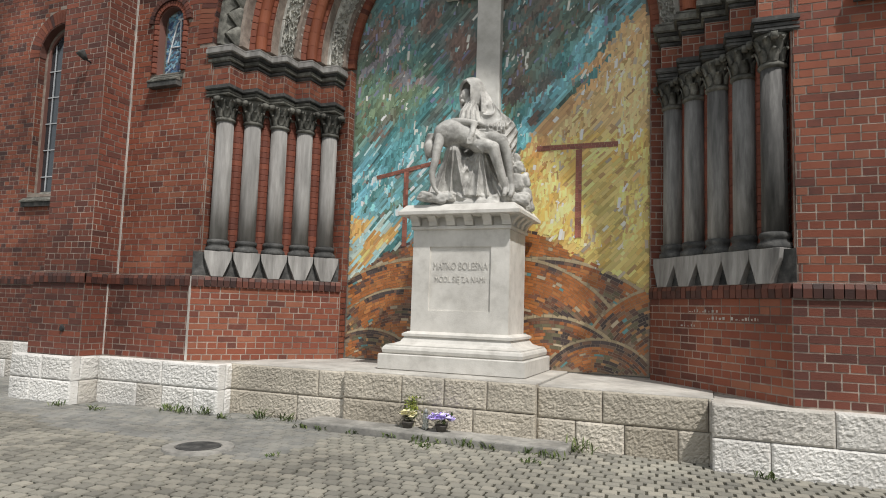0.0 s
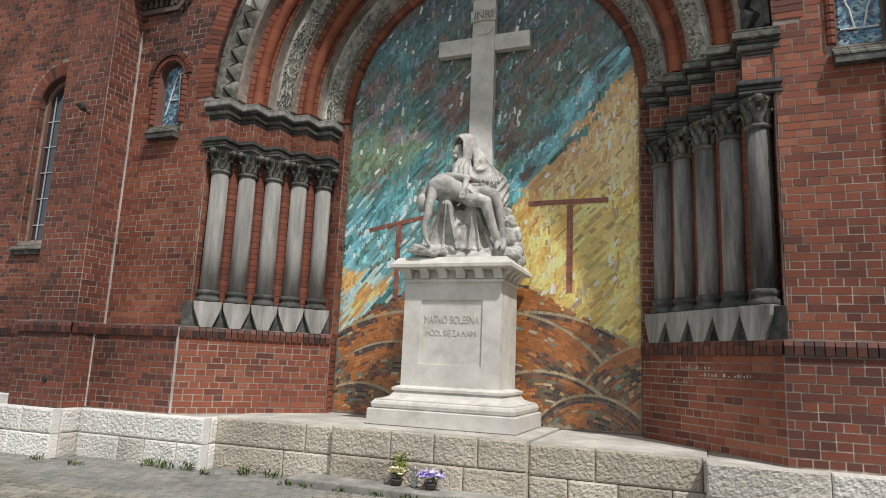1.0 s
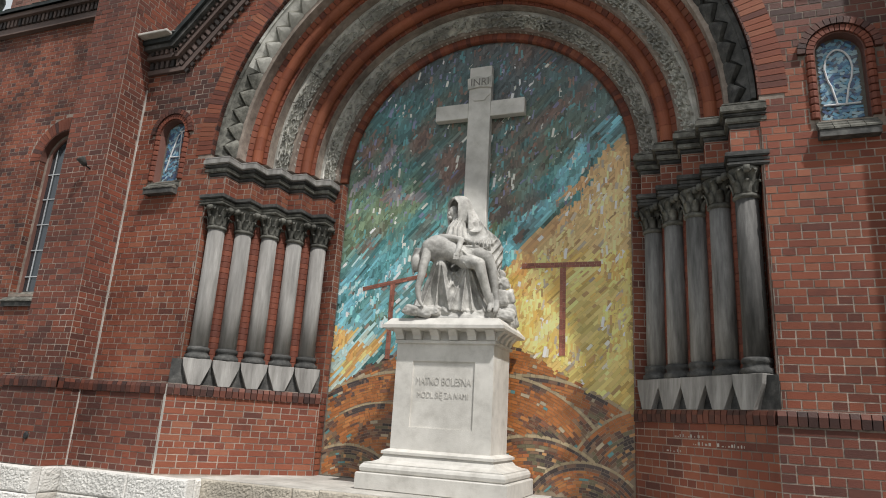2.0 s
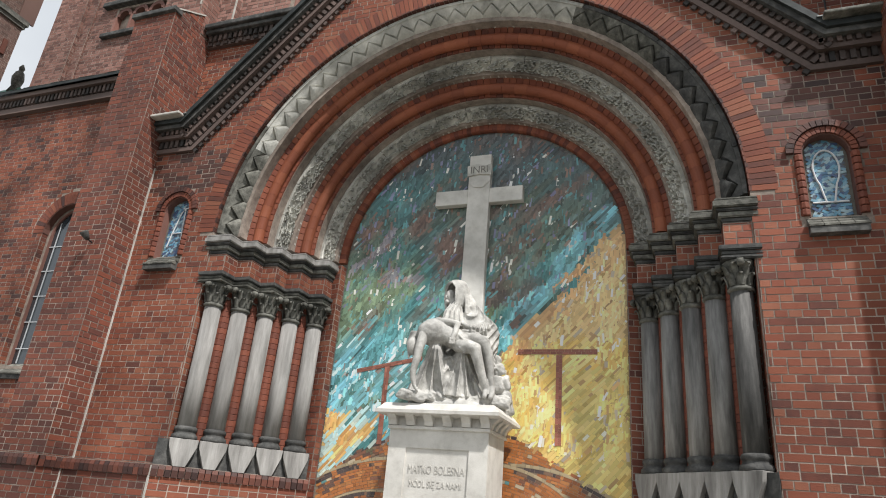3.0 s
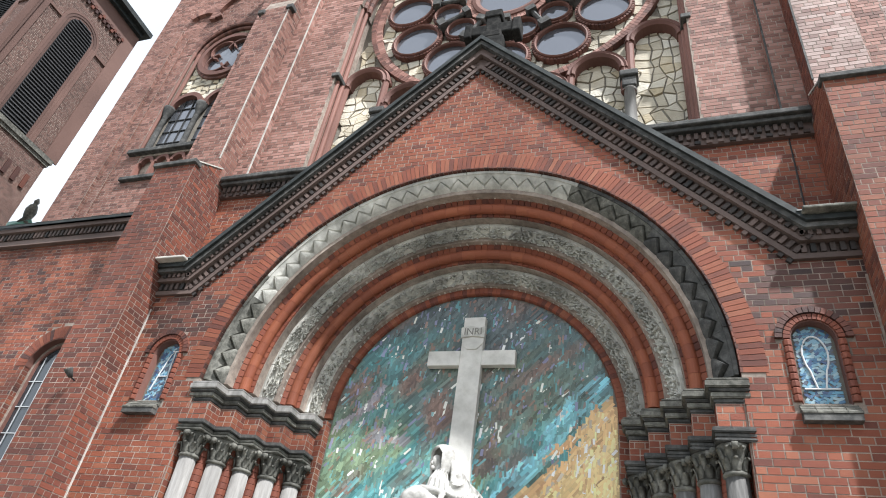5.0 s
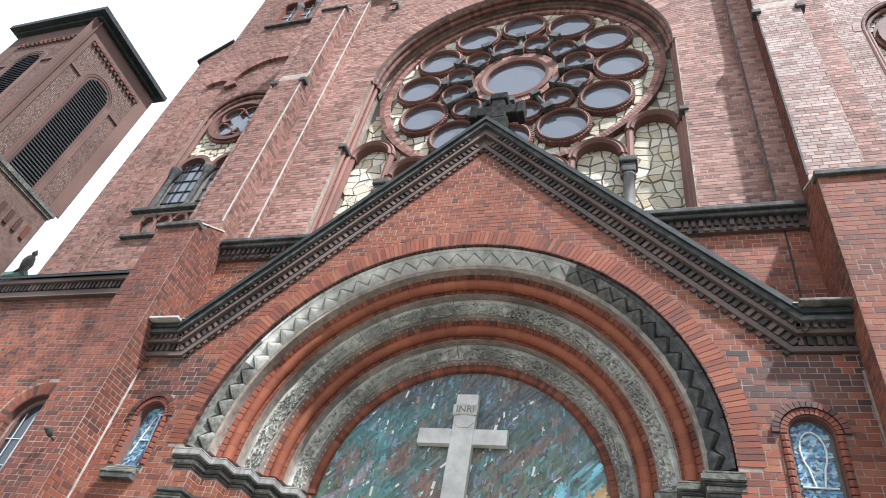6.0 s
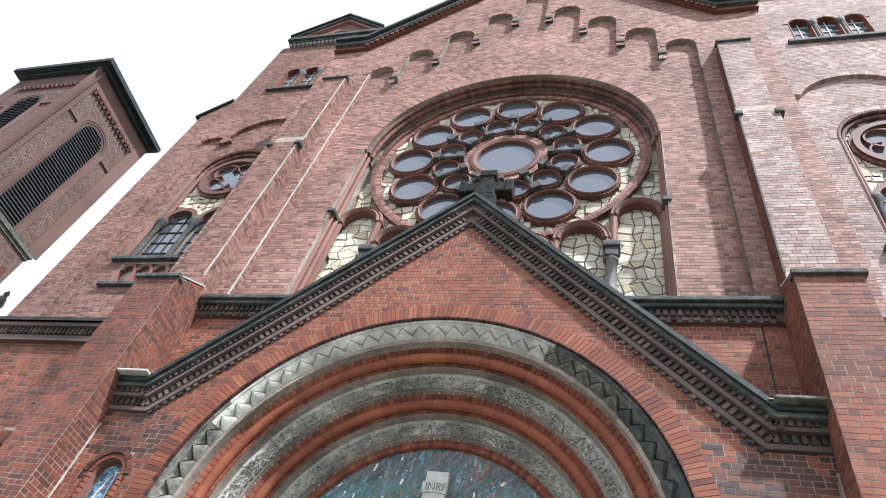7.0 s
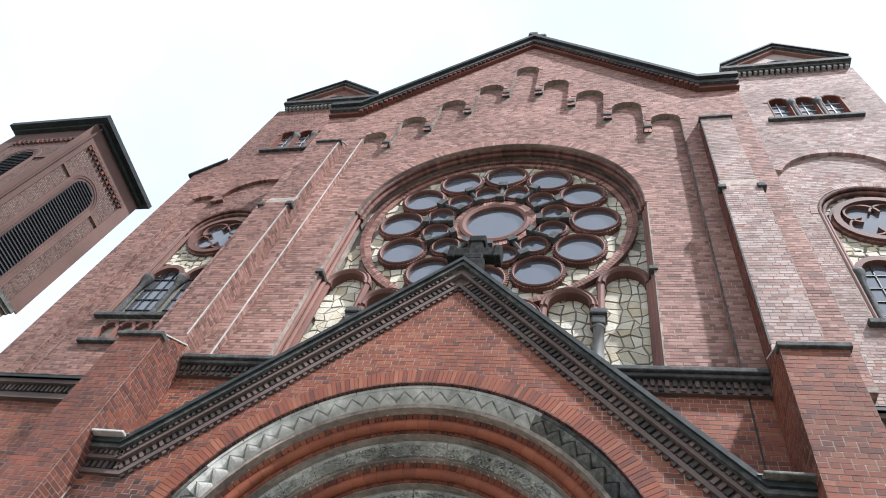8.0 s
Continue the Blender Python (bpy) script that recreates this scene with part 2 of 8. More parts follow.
def part(name, bm, mat, parent=None, label="", smooth=False):
    me = bpy.data.meshes.new(name)
    bm.to_mesh(me)
    bm.free()
    me.materials.append(mat)
    if smooth:
        me.shade_smooth()
    ob = new(name, me)
    if parent is not None:
        ob.parent = parent
    if label:
        ob["label"] = label
    return ob


def thing(name, label, category, at=(0, 0, 0), group="", kind=""):
    ob = new(name)
    ob.location = at
    ob.empty_display_size = 0.1
    return tagged(ob, label, category, group, kind)


def box(bm, x0, x1, y0, y1, z0, z1, bevel=0.0):
    r = bmesh.ops.create_cube(bm, size=1.0)
    for v in r["verts"]:
        v.co = Vector(((x0 + x1) / 2 + v.co.x * (x1 - x0), (y0 + y1) / 2 + v.co.y * (y1 - y0), (z0 + z1) / 2 + v.co.z * (z1 - z0)))
    if bevel:
        es = {e for v in r["verts"] for e in v.link_edges}
        bmesh.ops.bevel(bm, geom=list(es), offset=bevel, segments=2, affect="EDGES", profile=0.5)
    return bm


def boxes(*specs, bevel=0.0):
    bm = bmesh.new()
    for s in specs:
        box(bm, *s, bevel=bevel)
    return bm


def prism(pts, axis, a, b):
    """A closed outline in the plane across axis, drawn out from a to b."""
    def put(p, d):
        return {"y": (p[0], d, p[1]), "z": (p[0], p[1], d), "x": (d, p[0], p[1])}[axis]
    bm = bmesh.new()
    lo = [bm.verts.new(put(p, a)) for p in pts]
    hi = [bm.verts.new(put(p, b)) for p in pts]
    bm.faces.new(lo)
    bm.faces.new(hi)
    n = len(pts)
    for k in range(n):
        bm.faces.new((lo[k], lo[(k + 1) % n], hi[(k + 1) % n], hi[k]))
    bm.normal_update()
    bmesh.ops.triangulate(bm, faces=[f for f in bm.faces if len(f.verts) > 4], ngon_method="EAR_CLIP")
    bmesh.ops.recalc_face_normals(bm, faces=bm.faces)
    return bm


def cut(ob, *cutters):
    """Takes the shapes out of a mesh, for openings."""
    for bm in cutters:
        bmesh.ops.recalc_face_normals(bm, faces=bm.faces)
        tool = part("tool", bm, M_MORTAR)
        mod = ob.modifiers.new("opening", "BOOLEAN")
        mod.operation, mod.solver, mod.object = "DIFFERENCE", "EXACT", tool
        me = bpy.data.meshes.new_from_object(ob.evaluated_get(bpy.context.evaluated_depsgraph_get()))
        ob.modifiers.clear()
        ob.data = me
        bpy.data.objects.remove(tool)
    return ob


def arch_shape(cx, hw, z0, zs, y0, y1, n=16):
    """A round-arched block: half width hw, from z0, springing at zs."""
    return prism([(cx - hw, z0), (cx + hw, z0)] + arc(cx, zs, hw, 0, 180, n), "y", y0, y1)


def arc(cx, cz, r, a0, a1, n):
    return [(cx + r * math.cos(radians(a0 + (a1 - a0) * k / n)), cz + r * math.sin(radians(a0 + (a1 - a0) * k / n))) for k in range(n + 1)]


def sweep_arch(bm, profile, cx, cz, a0, a1, n, closed=True, cap=True):
    """Turns a profile of (radius, y) about the arch's centre, in the xz plane."""
    rings = []
    for k in range(n + 1):
        a = radians(a0 + (a1 - a0) * k / n)
        rings.append([bm.verts.new((cx + r * math.cos(a), y, cz + r * math.sin(a))) for r, y in profile])
    m = len(profile)
    for k in range(n):
        for j in range(m if closed else m - 1):
            bm.faces.new((rings[k][j], rings[k][(j + 1) % m], rings[k + 1][(j + 1) % m], rings[k + 1][j]))
    if cap and closed and abs(a1 - a0) < 359:
        bm.faces.new(rings[0])
        bm.faces.new(rings[-1])
    return bm


def lathe(bm, profile, n=16, at=(0, 0, 0)):
    """Turns (radius, z) about the upright line through at."""
    rings = []
    for r, z in profile:
        rings.append([bm.verts.new((at[0] + r * math.cos(math.tau * k / n), at[1] + r * math.sin(math.tau * k / n), at[2] + z)) for k in range(n)])
    for i in range(len(profile) - 1):
        for k in range(n):
            bm.faces.new((rings[i][k], rings[i][(k + 1) % n], rings[i + 1][(k + 1) % n], rings[i + 1][k]))
    bm.faces.new(list(reversed(rings[0])))
    bm.faces.new(rings[-1])
    return bm


def tube(bm, pts, r, n=6):
    """A round bar along points."""
    rings = []
    for k, p in enumerate(pts):
        a, b = Vector(pts[max(0, k - 1)]), Vector(pts[min(len(pts) - 1, k + 1)])
        d = (b - a).normalized()
        s = d.cross(Vector((0, 0, 1)) if abs(d.z) < 0.9 else Vector((1, 0, 0))).normalized()
        u = s.cross(d)
        rings.append([bm.verts.new(Vector(p) + r * (math.cos(math.tau * j / n) * s + math.sin(math.tau * j / n) * u)) for j in range(n)])
    for i in range(len(rings) - 1):
        for j in range(n):
            bm.faces.new((rings[i][j], rings[i][(j + 1) % n], rings[i + 1][(j + 1) % n], rings[i + 1][j]))
    bm.faces.new(list(reversed(rings[0])))
    bm.faces.new(rings[-1])
    return bm


COURSE, LONG, SHORT, JOINT = 0.0831, 0.256, 0.128, 0.0135
Z_BASE = 0.615
rng = np.random.default_rng(7)


SHARED = {}


class Pieces:
    """Collects many small boxes into one mesh."""
    def __init__(self):
        self.v, self.f, self.c = [], [], []

    def quadbox(self, front, back, color=None):
        n = len(self.v)
        self.v += [tuple(p) for p in front] + [tuple(p) for p in back]
        k = len(front)
        self.f.append(tuple(range(n, n + k)))
        self.f += [(n + (i + 1) % k, n + i, n + k + i, n + k + (i + 1) % k) for i in range(k)]
        if color is not None:
            self.c += [color] * (2 * k)

    def singles(self, name, mat, parent, pick=None, limit=300):
        """Takes up to limit four-cornered pieces out as objects of their own on shared meshes."""
        keep_v, keep_f, made = [], [], 0
        for k in range(len(self.v) // 8):
            q = self.v[8 * k:8 * k + 8]
            c = [sum(p[a] for p in q) / 8 for a in range(3)]
            if made < limit and (pick is None or pick(*c)):
                local = tuple(tuple(round(p[a] - c[a], 3) for a in range(3)) for p in q)
                key = (name, mat.name, local)
                if key not in SHARED:
                    me = bpy.data.meshes.new(name)
                    me.from_pydata(local, [], [tuple(range(4))] + [((i + 1) % 4, i, 4 + i, 4 + (i + 1) % 4) for i in range(4)])
                    me.materials.append(mat)
                    SHARED[key] = me
                ob = new(name, SHARED[key])
                ob.location, ob.parent = c, parent
                made += 1
            else:
                n = len(keep_v)
                keep_v += q
                keep_f += [tuple(n + i for i in range(4))] + [(n + (i + 1) % 4, n + i, n + 4 + i, n + 4 + (i + 1) % 4) for i in range(4)]
        self.v, self.f = keep_v, keep_f

    def build(self, name, mat, parent, label="", kind="stuff"):
        if not self.v:
            return None
        ob = link_mesh(name, self.v, self.f, mat, parent, label)
        if self.c:
            at = ob.data.color_attributes.new("tint", "FLOAT_COLOR", "POINT")
            at.data.foreach_set("color", np.array([(*c, 1.0) for c in self.c], dtype=np.float32).ravel())
        if kind:
            ob["kind"] = kind
        return ob


def brick_rows(o, u, nrm, u0, u1, z0, z1, inside=None, proud=0.006, gap=JOINT, phase=0, flip=1):
    """Yields the bricks of a wall face in cross bond: the four front corners and the normal."""
    k0, k1 = int(math.floor((z0 - Z_BASE) / COURSE + 1e-6)), int(math.ceil((z1 - Z_BASE) / COURSE - 1e-6))
    for k in range(k0, k1):
        a, b = max(z0, Z_BASE + k * COURSE), min(z1, Z_BASE + (k + 1) * COURSE)
        if b - a < 0.025:
            continue
        w = (LONG if (k + phase) % 2 else SHORT)
        off = (0.0 if (k + phase) % 4 in (1,) else LONG / 2) if w == LONG else SHORT / 2 + SHORT / 2 * ((k // 2) % 2)
        p = u0 - off
        while p < u1:
            s, e = max(u0, p), min(u1, p + w)
            p += w
            if e - s < 0.03:
                continue
            if inside is not None:
                zc = (a + b) / 2
                N = 7
                ok = [inside(s + (e - s) * (j + 0.5) / N, zc) and inside(s + (e - s) * (j + 0.5) / N, a + 0.02) and inside(s + (e - s) * (j + 0.5) / N, b - 0.02) for j in range(N)]
                if not any(ok):
                    continue
                j0, j1 = ok.index(True), N - ok[::-1].index(True)
                s, e = s + (e - s) * j0 / N, s + (e - s) * j1 / N
                if e - s < 0.03:
                    continue
            yield s + gap / 2, e - gap / 2, a + gap / 2, b - gap / 2


def face_bricks(P, o, u, nrm, u0, u1, z0, z1, inside=None, proud=0.0035, phase=0):
    """Adds the bricks of one upright face to the pieces P. o: origin, u: direction along, nrm: outward."""
    ox, oy = o
    for s, e, a, b in brick_rows(o, u, nrm, u0, u1, z0, z1, inside, phase=phase):
        d = proud + rng.uniform(-0.0015, 0.002)
        j = rng.uniform(-0.0015, 0.0015)
        front = [(ox + u[0] * q + nrm[0] * d, oy + u[1] * q + nrm[1] * d, z + j) for q, z in ((s, a), (e, a), (e, b), (s, b))]
        back = [(ox + u[0] * q - nrm[0] * 0.004, oy + u[1] * q - nrm[1] * 0.004, z + j) for q, z in ((s, a), (e, a), (e, b), (s, b))]
        P.quadbox(front, back)


def arch_bricks(P, cx, cz, r0, r1, y, a0, a1, width=0.077, proud=0.006, gap=0.009, depth=0.03):
    """Radial bricks round an arch on the plane y, facing -y."""
    n = max(3, int(abs(radians(a1 - a0)) * (r0 + r1) / 2 / width))
    for k in range(n):
        t0, t1 = radians(a0 + (a1 - a0) * k / n), radians(a0 + (a1 - a0) * (k + 1) / n)
        g = gap / 2 / r1
        t0, t1 = t0 + g * (1 if t1 > t0 else -1), t1 - g * (1 if t1 > t0 else -1)
        d = y - proud - rng.uniform(0, 0.003)
        q = [(r0, t0), (r1, t0), (r1, t1), (r0, t1)]
        P.quadbox([(cx + r * math.cos(t), d, cz + r * math.sin(t)) for r, t in q], [(cx + r * math.cos(t), y + depth, cz + r * math.sin(t)) for r, t in q])


# ---- ground ----
F, LOW = -0.04, -0.24          # planes of the portal's wall: upper, and below the plinth moulding
ARCH_Z, R_OUT, R_IN, MOS = 5.07, 3.62, 2.19, 1.5
LEDGE = 0.63

bm = bmesh.new()
bmesh.ops.create_grid(bm, x_segments=2, y_segments=2, size=400)
ground = part("ground", bm, M_SQUARE)
ground.location = (0, 0, -0.012)
tagged(ground, "sandy joints and worn ground of a paved square", "ground", kind="structure")


# ---- portal block ----
def portal_outline(x_out, z_low, z_side, z_top, slope_x, r, hole_top=True):
    pts = [(-x_out, z_low), (-r, z_low), (-r, ARCH_Z)]
    pts += [(x, z) for x, z in arc(0, ARCH_Z, r, 180, 0, 48)][1:]
    pts += [(r, z_low), (x_out, z_low), (x_out, z_side), (slope_x, z_side), (0, z_top), (-slope_x, z_side), (-x_out, z_side)]
    return pts


GX, GZ, GTOP, GEND = 4.42, 6.62, 11.3, 5.15
portal = part("wall_portal", prism(portal_outline(GEND, 1.6, GZ, GTOP, GX, R_OUT + 0.02), "y", F, 0.5), M_MORTAR)
tagged(portal, "gabled red brick church portal wall with a deep round arch", "wall", kind="structure")
GS = (GTOP - GZ) / GX


def in_gable(x, z):
    if abs(x) > GEND or z > GZ + GS * (GX - min(GX, abs(x))) + 0.02:
        return False
    if z < ARCH_Z:
        return abs(x) > R_OUT + 0.02
    return math.hypot(x, z - ARCH_Z) > R_OUT + 0.265


WIN_X, WIN_Z, WIN_R = 4.43, 5.48, 0.22
cut(portal, arch_shape(-WIN_X, WIN_R + 0.02, 4.7, WIN_Z, F - 0.1, F + 0.14), arch_shape(WIN_X, WIN_R + 0.02, 4.7, WIN_Z, F - 0.1, F + 0.14))


def off_small_window(x, z):
    ax = abs(abs(x) - WIN_X)
    if z > WIN_Z:
        return math.hypot(ax, z - WIN_Z) > WIN_R + 0.17
    return not (ax < WIN_R + 0.1 and z > 4.62)


P, SOOT = Pieces(), Pieces()


def sooty(x, z):
    """Smoke-blackened patch under the gable's shoulders."""
    d = math.hypot((abs(x) - 4.35) / 0.95, (z - 6.15) / 0.55)
    return d + 0.3 * noise.noise(Vector((x * 4, z * 6, 2.0))) + 0.55 * noise.noise(Vector((x * 9, z * 13, 5.0))) < 0.85


def plain_face(x, z):
    return in_gable(x, z) and off_small_window(x, z)


ALL = Pieces()
face_bricks(ALL, (0, F), (1, 0), (0, -1), -GEND, GEND, 1.75, GTOP, plain_face)
for k in range(len(ALL.v) // 8):
    q = ALL.v[8 * k:8 * k + 8]
    (SOOT if sooty(sum(p[0] for p in q) / 8, sum(p[2] for p in q) / 8) else P).quadbox(q[:4], q[4:])
SOOT.build("sooty_brickwork", M_BRICK_DARK, portal, "smoke-blackened bricks with pale joints")
for sg in (-1, 1):
    # reveal beside the outermost column
    face_bricks(P, (sg * (R_OUT + 0.02), 0), (0, 1), (-sg, 0), F, 0.3, 1.75, 5.0)
P.singles("brick", M_BRICK_OB, portal, lambda x, y, z: x > 3.6 and z < 4.6)
P.build("brickwork", M_BRICK, portal)
P = Pieces()
arch_bricks(P, 0, ARCH_Z, R_OUT + 0.03, R_OUT + 0.30, F, 0, 180, 0.074, 0.009)
P.singles("arch_brick", M_BRICK_OB, portal)
P.build("arch_brickwork", M_BRICK, portal, "ring of upright red bricks round the arch")
# soffit edge of the outer ring
P = Pieces()
n = 150
for k in range(n):
    t0, t1 = math.pi * k / n + 0.0015, math.pi * (k + 1) / n - 0.0015
    r = R_OUT + 0.012
    P.quadbox([(r * math.cos(t), y, ARCH_Z + r * math.sin(t)) for t, y in ((t0, F - 0.01), (t1, F - 0.01), (t1, F + 0.12), (t0, F + 0.12))],
              [((r + 0.03) * math.cos(t), y, ARCH_Z + (r + 0.03) * math.sin(t)) for t, y in ((t0, F - 0.01), (t1, F - 0.01), (t1, F + 0.12), (t0, F + 0.12))])
P.build("arch_edge", M_BRICK_DARK, portal, "dark moulded brick edge of the arch")

# lower wall under the plinth moulding, with splayed sides
C0, CD = Vector((3.47, 0.12)), Vector((-0.25, 0.287))
A0, A1 = Vector((3.57, LOW)), Vector((2.2, 1.33))


def splay_frame(sg, d):
    """Start, direction and outward normal of the splayed side, moved out by d."""
    a, b = Vector((A0.x * sg, A0.y)), Vector((A1.x * sg, A1.y))
    u = (b - a).normalized()
    nrm = Vector((-u.y, u.x)) if sg < 0 else Vector((u.y, -u.x))
    if nrm.y > 0:
        nrm = -nrm
    return a + nrm * d, u, nrm, (b - a).length


for sg in (-1, 1):
    side = "west" if sg < 0 else "east"
    pts = [(sg * GEND, LOW), (sg * A0.x, A0.y), (sg * A1.x, A1.y), (sg * A1.x, MOS + 0.1), (sg * GEND, MOS + 0.1)]
    low = part("wall_plinth_" + side, prism(pts, "z", 0.55, 1.62), M_MORTAR)
    tagged(low, "dark red brick plinth wall with a splayed side below the portal columns", "wall", kind="structure")
    P, Q = Pieces(), Pieces()
    face_bricks(Q, (0, LOW), (1, 0), (0, -1), min(sg * A0.x, sg * GEND), max(sg * A0.x, sg * GEND), 0.62, 1.615) if sg < 0 else None
    o, u, nrm, ln = splay_frame(sg, 0.0)
    face_bricks(P, o, u, nrm, 0.0, ln, 0.62, 1.615)
    face_bricks(P, (sg * A1.x, 0), (0, 1), (-sg, 0), A1.y, MOS, 0.62, 1.6)
    P.singles("brick", M_BRICK_OB, low)
    Q.singles("brick", M_BRICK_PLINTH_OB, low)
    P.build("brickwork", M_BRICK, low)
    Q.build("plinth_brickwork", M_BRICK_PLINTH, low)
    # sloping header course on top of the plinth
    P = Pieces()
    runs = [(Vector((sg * GEND, LOW)), Vector((-sg, 0)), Vector((0, -1)), GEND - A0.x, F - LOW), (o, u, nrm, ln, 0.16)]
    for a, d, nn, length, back in runs:
        m = int(length / 0.082)
        for k in range(m):
            p0, p1 = a + d * (length * k / m + 0.005), a + d * (length * (k + 1) / m - 0.005)
            for z0, z1, f0, f1 in ((1.612, 1.7, 0.03, 0.035), (1.7, 1.748, 0.035, 0.02)):
                q = [(p0 + nn * f0, z0), (p1 + nn * f0, z0), (p1 + nn * f1, z1), (p0 + nn * f1, z1)]
                P.quadbox([(v.x, v.y, z) for v, z in q], [(v.x - nn.x * 0.2, v.y - nn.y * 0.2, z - 0.015) for v, z in q])
    P.singles("header_brick", M_BRICK_DARK_OB, low)
    P.build("plinth_moulding", M_BRICK_DARK, low, "course of dark moulded header bricks")
    part("moulding_bed", prism([(sg * GEND, LOW + 0.015), (sg * (A0.x + 0.01), LOW + 0.015), (sg * (A1.x + 0.01), A1.y + 0.02), (sg * (A1.x + 0.01), MOS), (sg * GEND, MOS)], "z", 1.62, 1.757), M_MORTAR, low)

    # splayed wall behind the columns, up to the springing
    bo, bu, bn, bl = splay_frame(sg, -0.3)
    e = bo + bu * bl
    back = part("wall_jamb_" + side, prism([(sg * 3.62, F + 0.02), (sg * 3.62, 0.22), (e.x + sg * 0.02, e.y - 0.12), (sg * 2.19, MOS - 0.16), (sg * 2.19, MOS + 0.1), (sg * 4.2, MOS + 0.1), (sg * 4.2, F + 0.02)], "z", 1.64, 5.0), M_MORTAR)
    tagged(back, "red brick splayed jamb behind the portal columns", "wall", kind="structure")
    P = Pieces()
    a, b = Vector((sg * 3.62, 0.22)), Vector((e.x + sg * 0.02, e.y - 0.12))
    u2 = (b - a).normalized()
    n2 = Vector((u2.y, -u2.x))
    if n2.y > 0:
        n2 = -n2
    face_bricks(P, a, u2, n2, 0, (b - a).length, 1.7, 4.7)
    face_bricks(P, (sg * 3.62, 0), (0, 1), (-sg, 0), F + 0.02, 0.22, 1.75, 5.0)
    face_bricks(P, (sg * 2.19, 0), (0, 1), (-sg, 0), MOS - 0.16, MOS, 0.7, 5.0)
    c = Vector((sg * 2.19, MOS - 0.16))
    u3 = (c - b).normalized()
    n3 = Vector((u3.y, -u3.x))
    if n3.y > 0:
        n3 = -n3
    face_bricks(P, b, u3, n3, 0, (c - b).length, 1.7, 5.0)
    P.build("brickwork", M_BRICK, back)

# arch orders, one inside the other
archivolt = thing("archivolt", "stepped round arch of carved pale stone and red brick rolls over the mosaic", "arch", kind="structure")


def order_y(r):
    return F + 0.03 + (R_OUT - r) / (R_OUT - R_IN) * (MOS - F)


RS = [3.62, 3.31, 3.055, 2.80, 2.545, 2.30, 2.19]
# backing steps
bm = bmesh.new()
prof = []
for k in range(6):
    prof += [(RS[k] - 0.0, order_y(RS[k]) + 0.17), (RS[k + 1], order_y(RS[k]) + 0.19)]
prof += [(R_IN, MOS + 0.05), (R_OUT, MOS + 0.05)]
sweep_arch(bm, prof, 0, ARCH_Z, 0, 180, 72)
bmesh.ops.recalc_face_normals(bm, faces=bm.faces)
part("arch_core", bm, M_MORTAR, archivolt)


def roll_profile(rc, yc, rad, n=9):
    """Half-round towards the opening and the front, closed at the back."""
    pts = [(rc + rad * math.cos(radians(a)), yc + rad * math.sin(radians(a))) for a in np.linspace(-20, -250, n)]
    return pts + [(rc - rad * 0.3, yc + rad * 1.6), (rc + rad * 1.4, yc + rad * 1.4)]


def segmented(name, profile, count, mat, gap_deg, label, n=1, lo=0.0, hi=1.0):
    bm = bmesh.new()
    for k in range(count):
        if not lo <= (k + 0.5) / count < hi:
            continue
        a0, a1 = 180 * k / count, 180 * (k + 1) / count
        sweep_arch(bm, profile, 0, ARCH_Z, a0 + gap_deg, a1 - gap_deg, n)
    bmesh.ops.recalc_face_normals(bm, faces=bm.faces)
    return part(name, bm, mat, archivolt, label)


